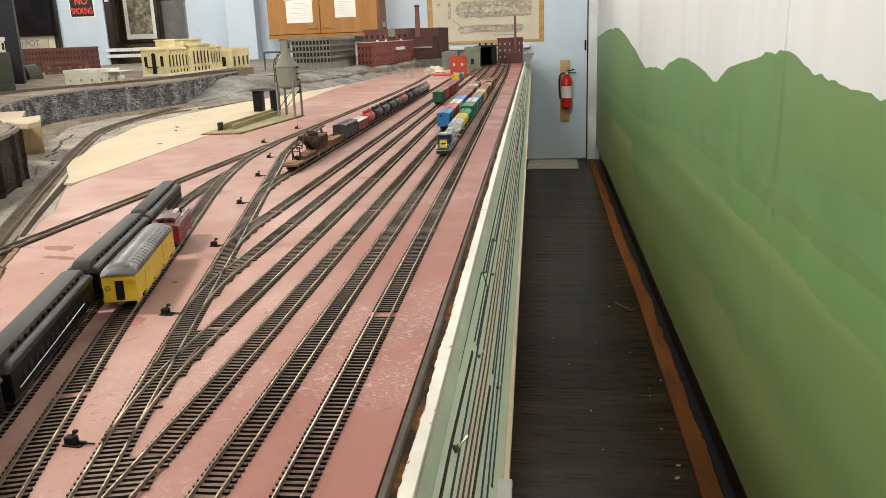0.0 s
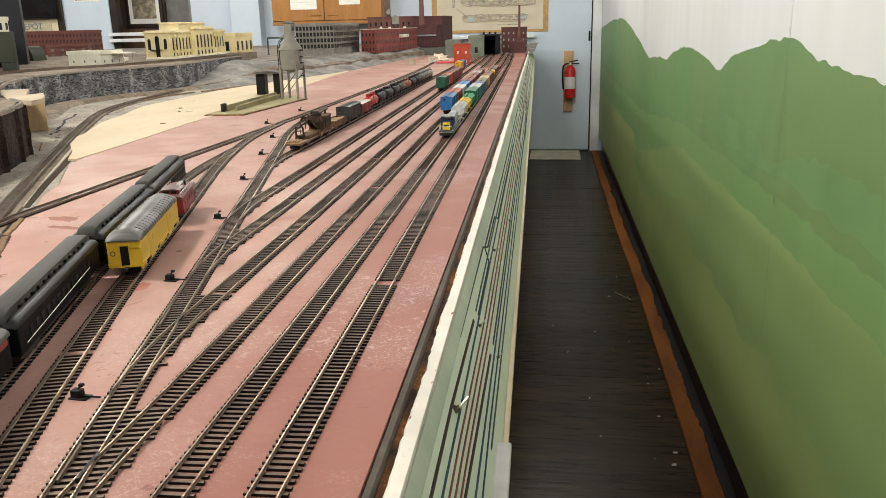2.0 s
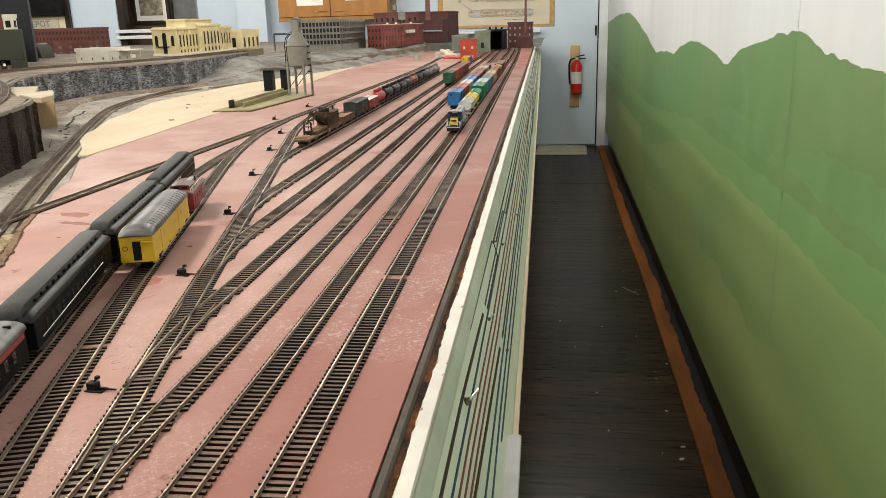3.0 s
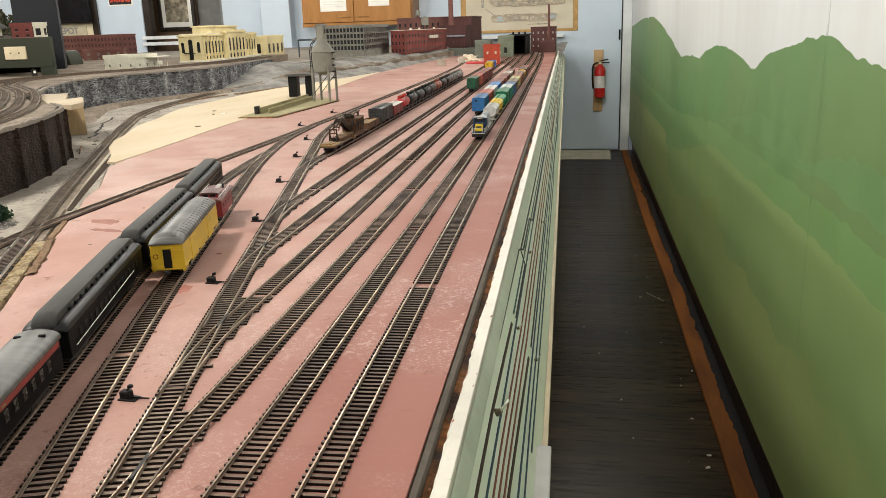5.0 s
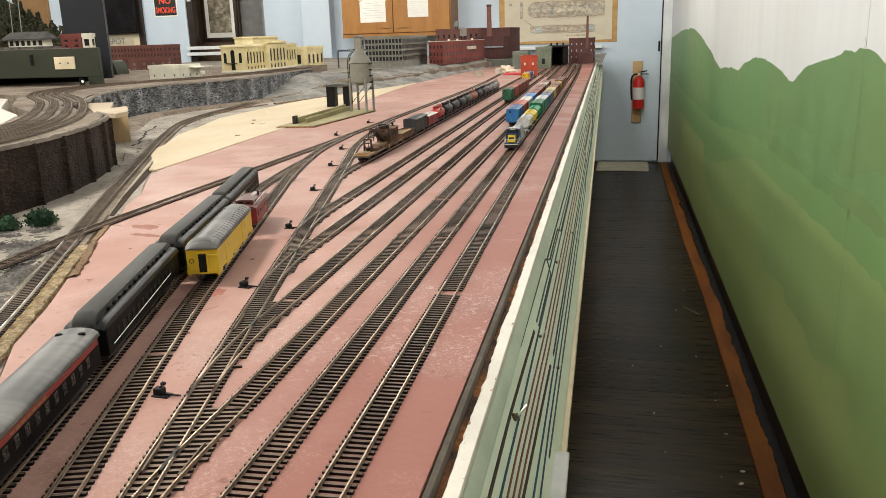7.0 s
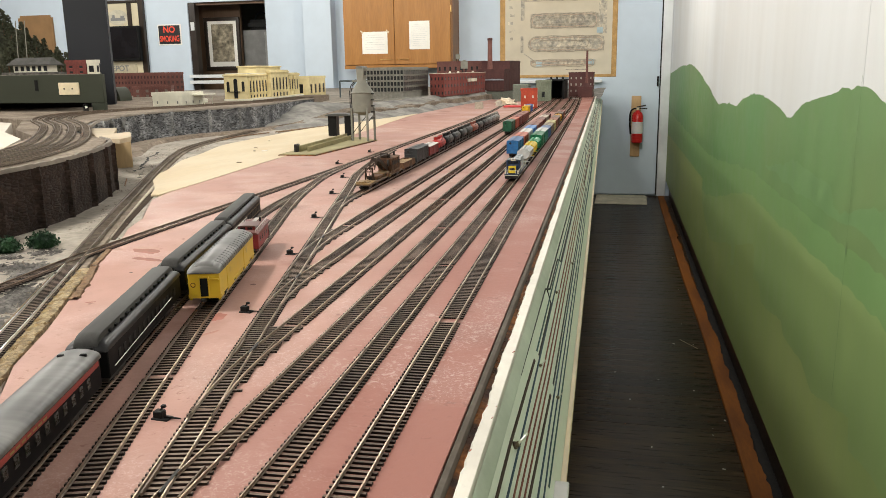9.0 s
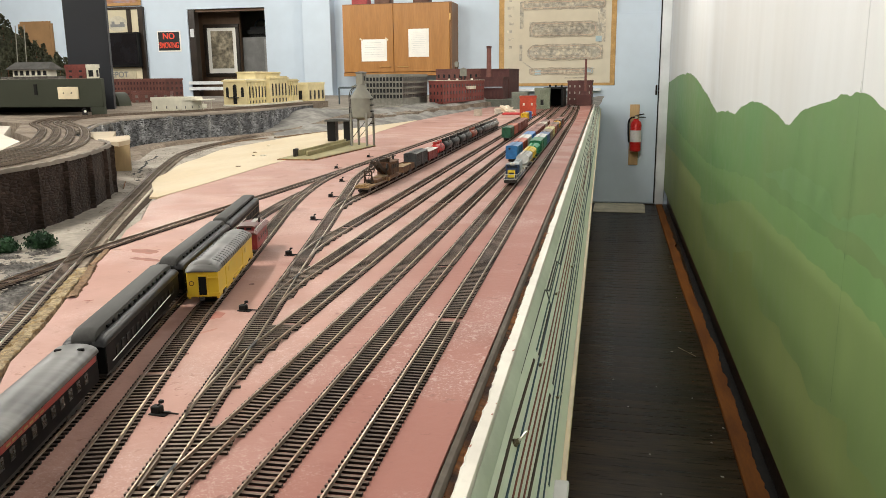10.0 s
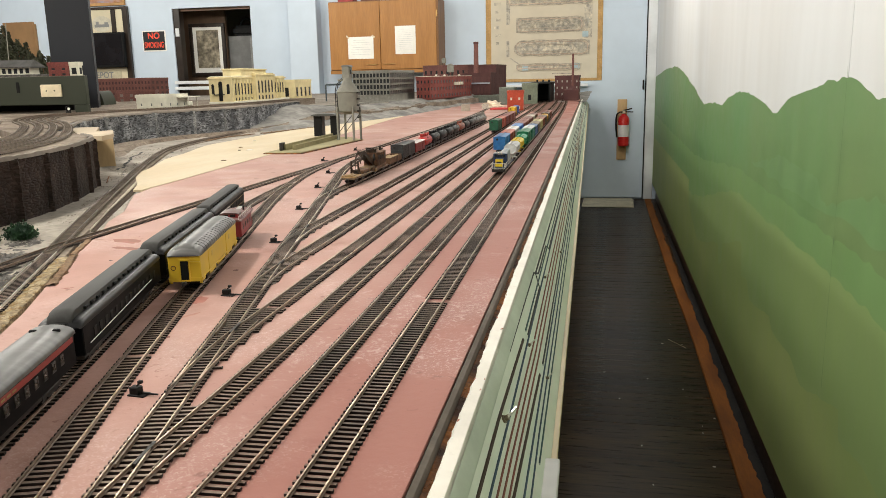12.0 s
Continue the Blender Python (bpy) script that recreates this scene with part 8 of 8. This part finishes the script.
# ---- coaling tower with its pit ----
tw = thing("coaling_tower", "grey coaling tower on four legs with a side pipe", "model tower", at=pose(-0.490, 2.68, T, 0, 0, -10))
for x, y in ((-0.032, -0.028), (0.032, -0.028), (-0.032, 0.028), (0.032, 0.028)):
    part("leg", box(x - 0.0035, x + 0.0035, y - 0.0035, y + 0.0035, 0, 0.125, 0.0006), M_tower, tw)
    part("footing", box(x - 0.006, x + 0.006, y - 0.006, y + 0.006, 0, 0.004), M_olive_wood, tw)
for s in (-1, 1):
    part("brace", rod((-0.032, s * 0.028, 0.03), (0.032, s * 0.028, 0.10), 0.0012), M_darkmetal, tw)
part("tank", lathe([(0.012, 0.098), (0.022, 0.104), (0.0385, 0.110), (0.0385, 0.176), (0.0415, 0.178), (0.040, 0.182), (0.018, 0.216), (0.016, 0.230)], 28), M_tower, tw, "grey cylindrical bin")
hh = part("head_house", box(-0.014, 0.014, -0.014, 0.014, 0.228, 0.268, 0.0008), M_tower, tw, "small head house")
part("head_roof", arch_roof(0.017, 0.034, 0.268, 0.007, n=4), M_roofgrey, hh)
part("head_window", box(0.0135, 0.0146, -0.005, 0.005, 0.242, 0.258), M_dark_glass, hh)
part("gallery", box(-0.034, 0.012, -0.012, 0.012, 0.218, 0.224, 0.0006), M_tower, tw)
b = bmesh.new()
cp = [(-0.046, -0.006, 0.0), (-0.046, -0.006, 0.185), (-0.040, -0.006, 0.205), (-0.018, -0.004, 0.228)]
for s in (-0.006, 0.006):
    for p, q in zip(cp, cp[1:]):
        rod((p[0], p[1] + s, p[2]), (q[0], q[1] + s, q[2]), 0.0016, b, 6)
for i in range(14):
    rod((-0.046, -0.012, 0.01 + i * 0.0135), (-0.046, 0.0, 0.01 + i * 0.0135), 0.0009, b, 5)
part("hoist_track", b, M_darkmetal, tw, "dark hoist rail")
for i in range(5):
    part("chute", box(0.036, 0.046, -0.006, 0.006, 0.085 + i * 0.022, 0.090 + i * 0.022), M_darkmetal, tw)
pit = thing("coal_pit", "olive wooden coal pit on a thin pad", "model pit", at=pose(-0.598, 2.45, T, 0, 0, 2))
part("pad", prism([(-0.012, -0.28), (0.105, -0.28), (0.155, 0.24), (0.075, 0.36), (0.0, 0.36)], 0.0005, 0.005), M_olive_wood, pit, "thin olive pad")
part("pad_edge", prism([(-0.016, -0.285), (0.109, -0.285), (0.159, 0.243), (0.077, 0.366), (-0.004, 0.366)], -0.001, 0.003), M_rust, pit)
part("wall", box(0.022, 0.028, -0.20, 0.30, 0.004, 0.024), M_olive_wood, pit)
part("wall", box(0.050, 0.056, -0.20, 0.30, 0.004, 0.020), M_olive_wood, pit)
part("end_stop", box(0.012, 0.022, -0.22, -0.19, 0.004, 0.030, 0.002), M_darkmetal, pit)
shed = thing("dump_shed", "open black shed with a pale curved roof over the pit", "shed", at=pose(-0.672, 2.93, T, 0, 0, 6))
part("side_wall", box(-0.046, -0.012, -0.02, 0.03, 0.002, 0.082, 0.0008), M_black, shed)
part("side_wall", box(0.022, 0.050, -0.02, 0.03, 0.002, 0.082, 0.0008), M_black, shed)
part("roof", arch_roof(0.055, 0.075, 0.082, 0.010, n=8), mat("dark_sheet_roof", (0.06, 0.062, 0.058), 0.6), shed)

# ---- dark post and the olive shelf at the west ----
solid("column", box(-0.10, 0.10, -0.10, 0.10, 0, CEIL - 0.3, 0.004), M_column, "dark painted square post", "column", "structure").matrix_world = pose(-2.275, 3.60, 0.3, 0, 0, 32)
shelf = thing("olive_fascia", "olive painted shelf front with an ivory switch plate", "shelf front")
part("front_board", box(-3.6, -1.712, 2.88, 2.90, 1.312, 1.432, 0.002), M_olive, shelf)
part("end_board", box(-1.775, -1.712, 2.88, 2.90, 1.278, 1.3118, 0.002), M_olive, shelf)
plate = part("switch_plate", box(-1.925, -1.825, 2.872, 2.8795, 1.346, 1.398, 0.002), M_ivory, shelf, "ivory double switch plate")
for x in (-1.895, -1.856):
    part("screw", cyl(0.003, 0.003, pose(x, 2.872, 1.372, 90, 0, 0), 8), M_darkmetal, plate)
part("slot", box(-2.045, -2.03, 2.877, 2.8795, 1.365, 1.41), M_black, shelf)
part("deck", prism([(-3.6, 2.902), (-1.725, 2.902), (-2.05, 3.30), (-2.65, 4.2), (-3.6, 4.2)], 1.416, 1.433), M_greyground, shelf)
# Added black sheet: the dark of the open gap as a colour.
part("back_board", box(-3.6, -2.05, 3.25, 3.27, UP, 1.4155), M_black, shelf, "black sheet for the shade under the shelf")
# steam engine parked under the shelf
eng = thing("steam_locomotive", "black steam locomotive with a pale headlight under the shelf", "model locomotive", at=pose(-1.738, 2.79, UP + 0.002, 0, 0, -52))
eng.scale = (0.55, 0.55, 0.55)
part("boiler", cyl(0.020, 0.17, pose(-0.17, 0, 0.035, 0, 90, 0), 20), M_blackpaint, eng)
part("headlight", cyl(0.010, 0.012, pose(0.0, 0, 0.035, 0, 90, 0), 16), mat("lens_white", (0.72, 0.70, 0.64), 0.3), eng)
part("chassis", box(-0.20, 0.01, -0.016, 0.016, 0.004, 0.022), M_darkmetal, eng)
for i in range(4):
    for s in (-1, 1):
        part("wheel", cyl(0.011, 0.003, pose(-0.03 - i * 0.042, s * 0.016, 0.011, 90, 0, 0), 14), M_darkmetal, eng)
# depot, red shop and trees on the shelf
DK = 1.433
dep = thing("depot_model", "small white depot with a long grey roof", "model building", at=pose(-2.225, 3.12, DK + 0.012, 0, 0, 3))
part("platform", box(-0.18, 0.17, -0.075, 0.07, -0.013, 0.0, 0.002), M_ballast, dep, "dark platform")
dep.scale = (0.70, 1, 1.0)
part("wall", box(-0.13, 0.12, -0.035, 0.035, 0, 0.032), M_whiteb, dep)
b = prism([(-0.16, -0.055), (0.15, -0.055), (0.15, 0.055), (-0.16, 0.055)], 0.030, 0.034)
vs = [b.verts.new(p) for p in ((-0.16, -0.055, 0.0345), (0.15, -0.055, 0.0345), (0.13, 0, 0.066), (-0.14, 0, 0.066), (0.15, 0.055, 0.0345), (-0.16, 0.055, 0.0345))]
for f in ((0, 1, 2, 3), (3, 2, 4, 5), (0, 3, 5), (1, 4, 2)):
    b.faces.new([vs[i] for i in f])
part("roof", b, mat("dark_shingle", (0.060, 0.058, 0.055), 0.9, var=0.2, scale=150, spec=0.05), dep)
for i in range(6):
    part("window", box(-0.118 + i * 0.042, -0.094 + i * 0.042, -0.0362, -0.0348, 0.005, 0.027), M_dark_glass, dep)
structure_block("red_shop", "small red brick shop on the shelf", "model building", (-1.945, 3.10), 4, 0.100, 0.03, DK - 0.001, 0.056, M_brick, 2, 2, 1, win_w=0.3, win_h=0.4)
structure_block("cream_shop", "small cream shop with a dark doorway", "model building", (-1.898, 3.105), 4, 0.045, 0.03, DK - 0.001, 0.056, M_whiteb, 1, 1, 1, win_w=0.5, win_h=0.6)
b = bmesh.new()
bmesh.ops.create_grid(b, x_segments=40, y_segments=30, size=0.5)
for v in b.verts:
    x, y = v.co.x, v.co.y
    hgt = 0.42 * max(0, 1 - ((x + 0.35) / 0.75) ** 2) * max(0, min(1, (y + 0.5) * 1.6))
    v.co = Vector((-3.28 + x * 1.3, 3.75 + y * 0.8, DK + hgt + 0.02 * noise.noise((x * 14, y * 14, 0))))
solid("wooded_hill", b, M_forest, "dark wooded model hillside", "hill", "structure")


def conifer(x, y, z, h, seed):
    t = thing("model_tree", "dark green bushy model tree", "tree", "trees on the hillside", at=pose(x, y, z))
    rnd = random.Random(seed)
    part("trunk", cyl(h * 0.03, h * 0.5, None, 7, h * 0.015), M_rusty, t)
    b = bmesh.new()
    for i in range(230):
        f = rnd.random()
        r = h * 0.26 * (1 - f * 0.75) * rnd.uniform(0.4, 1.1)
        a = rnd.random() * 6.28
        c = Vector((r * math.cos(a), r * math.sin(a), h * (0.2 + 0.8 * f)))
        s = h * rnd.uniform(0.025, 0.055)
        q = Euler((rnd.random() * 6, rnd.random() * 6, rnd.random() * 6)).to_matrix()
        b.faces.new([b.verts.new(c + q @ Vector(v) * s) for v in ((-1, -0.7, 0), (1, -0.6, 0.3), (0.8, 0.8, 0), (-0.8, 0.7, 0.3))])
    part("crown", b, M_forest, t)


rnd = random.Random(11)
for i in range(190):
    u, v = rnd.uniform(-0.5, 0.5), rnd.uniform(-0.45, 0.4)
    z = DK + 0.42 * max(0, 1 - ((u + 0.35) / 0.75) ** 2) * max(0, min(1, (v + 0.5) * 1.6))
    conifer(-3.28 + u * 1.3, 3.75 + v * 0.8, z - 0.005, rnd.uniform(0.07, 0.15), i)
for x, tip in ((-2.47, 0.26), (-2.42, 0.26)):
    solid("utility_pole", cyl(0.0020, tip, pose(x, 3.3, DK - 0.002, 0, 3, 0), 8), M_tower, "thin grey pole among the trees", "pole")

# ---- floor boards of the aisle ----
rnd = random.Random(21)
fl = bpy.data.objects["floor"]


def board_mesh(width, seed, shrink):
    """A worn floor board with wavy edges."""
    b = bmesh.new()
    prev = None
    for i in range(15):
        x = -0.12 + 1.075 * i / 14
        lo = shrink * (0.6 + 0.9 * abs(noise.noise((x * 5, seed, 1))))
        hi = width - shrink * (0.6 + 0.9 * abs(noise.noise((x * 5, seed, 7))))
        cur = [b.verts.new(p) for p in ((x, lo, -0.012), (x, lo + 0.0004, -0.0006), (x, lo + 0.002, 0.0), (x, hi - 0.002, 0.0), (x, hi - 0.0004, -0.0006), (x, hi, -0.012))]
        if prev:
            for j in range(5):
                b.faces.new((prev[j], prev[j + 1], cur[j + 1], cur[j]))
        prev = cur
    me = mesh_of(b, "floor_board", False)
    me.materials.append(M_floor)
    return me


BOARDS = [(w, board_mesh(w, 3 * k + 1, s)) for k, (w, s) in enumerate(((0.083, 0.0005), (0.083, 0.0009), (0.080, 0.0020), (0.085, 0.0006), (0.078, 0.0003), (0.083, 0.0014), (0.086, 0.0004), (0.081, 0.0002)))]
y = 2.95
part("floor_sheet", box(-0.12, 0.955, -1.5, 2.947, -0.012, 0.0, 0.0008), M_floor, fl, "plain worn brown floor sheet")
while y < FAR:
    w, me = rnd.choice(BOARDS)
    ob = new("floor_board", me)
    ob.parent = fl
    ob.location = (0, y, -rnd.random() * 0.0008)
    ob.rotation_euler = (rnd.uniform(-0.005, 0.005), 0, rnd.uniform(-0.0008, 0.0008))
    y += w
# paint chips and splinters lying in the aisle
for i, (x, y, s) in enumerate(((0.745, 3.98, 0.010), (0.52, 3.2, 0.006), (0.60, 2.75, 0.008), (0.63, 2.45, 0.007), (0.85, 2.62, 0.010), (0.875, 2.36, 0.014), (0.86, 2.28, 0.016), (0.80, 3.35, 0.007), (0.90, 3.05, 0.010), (0.84, 2.9, 0.006))):
    b = cyl(s * 0.5, 0.002, pose(x, y, 0.0005, 0, 0, i * 37) @ Matrix.Diagonal((1.3, 0.8, 1, 1)), 7)
    solid("paint_chip", b, M_white_strip, "small pale paint chip on the floor boards", "debris")
rnd = random.Random(8)
for i in range(26):
    y = rnd.uniform(1.9, 6.5)
    x = rnd.uniform(0.80, 0.90) if rnd.random() < 0.65 else rnd.uniform(0.45, 0.85)
    s = rnd.uniform(0.0025, 0.0065)
    b = cyl(s * 0.5, 0.0018, pose(x, y, 0.0004, 0, 0, rnd.uniform(0, 180)) @ Matrix.Diagonal((rnd.uniform(0.8, 2.4), 0.7, 1, 1)), 6)
    solid("paint_chip", b, M_white_strip if rnd.random() < 0.4 else M_strip, "small chip of paint or wood on the floor boards", "debris")
solid("straw", rod((0.78, 4.05, 0.003), (0.86, 3.92, 0.003), 0.0012), M_tan, "thin pale straw lying on the floor boards", "debris")
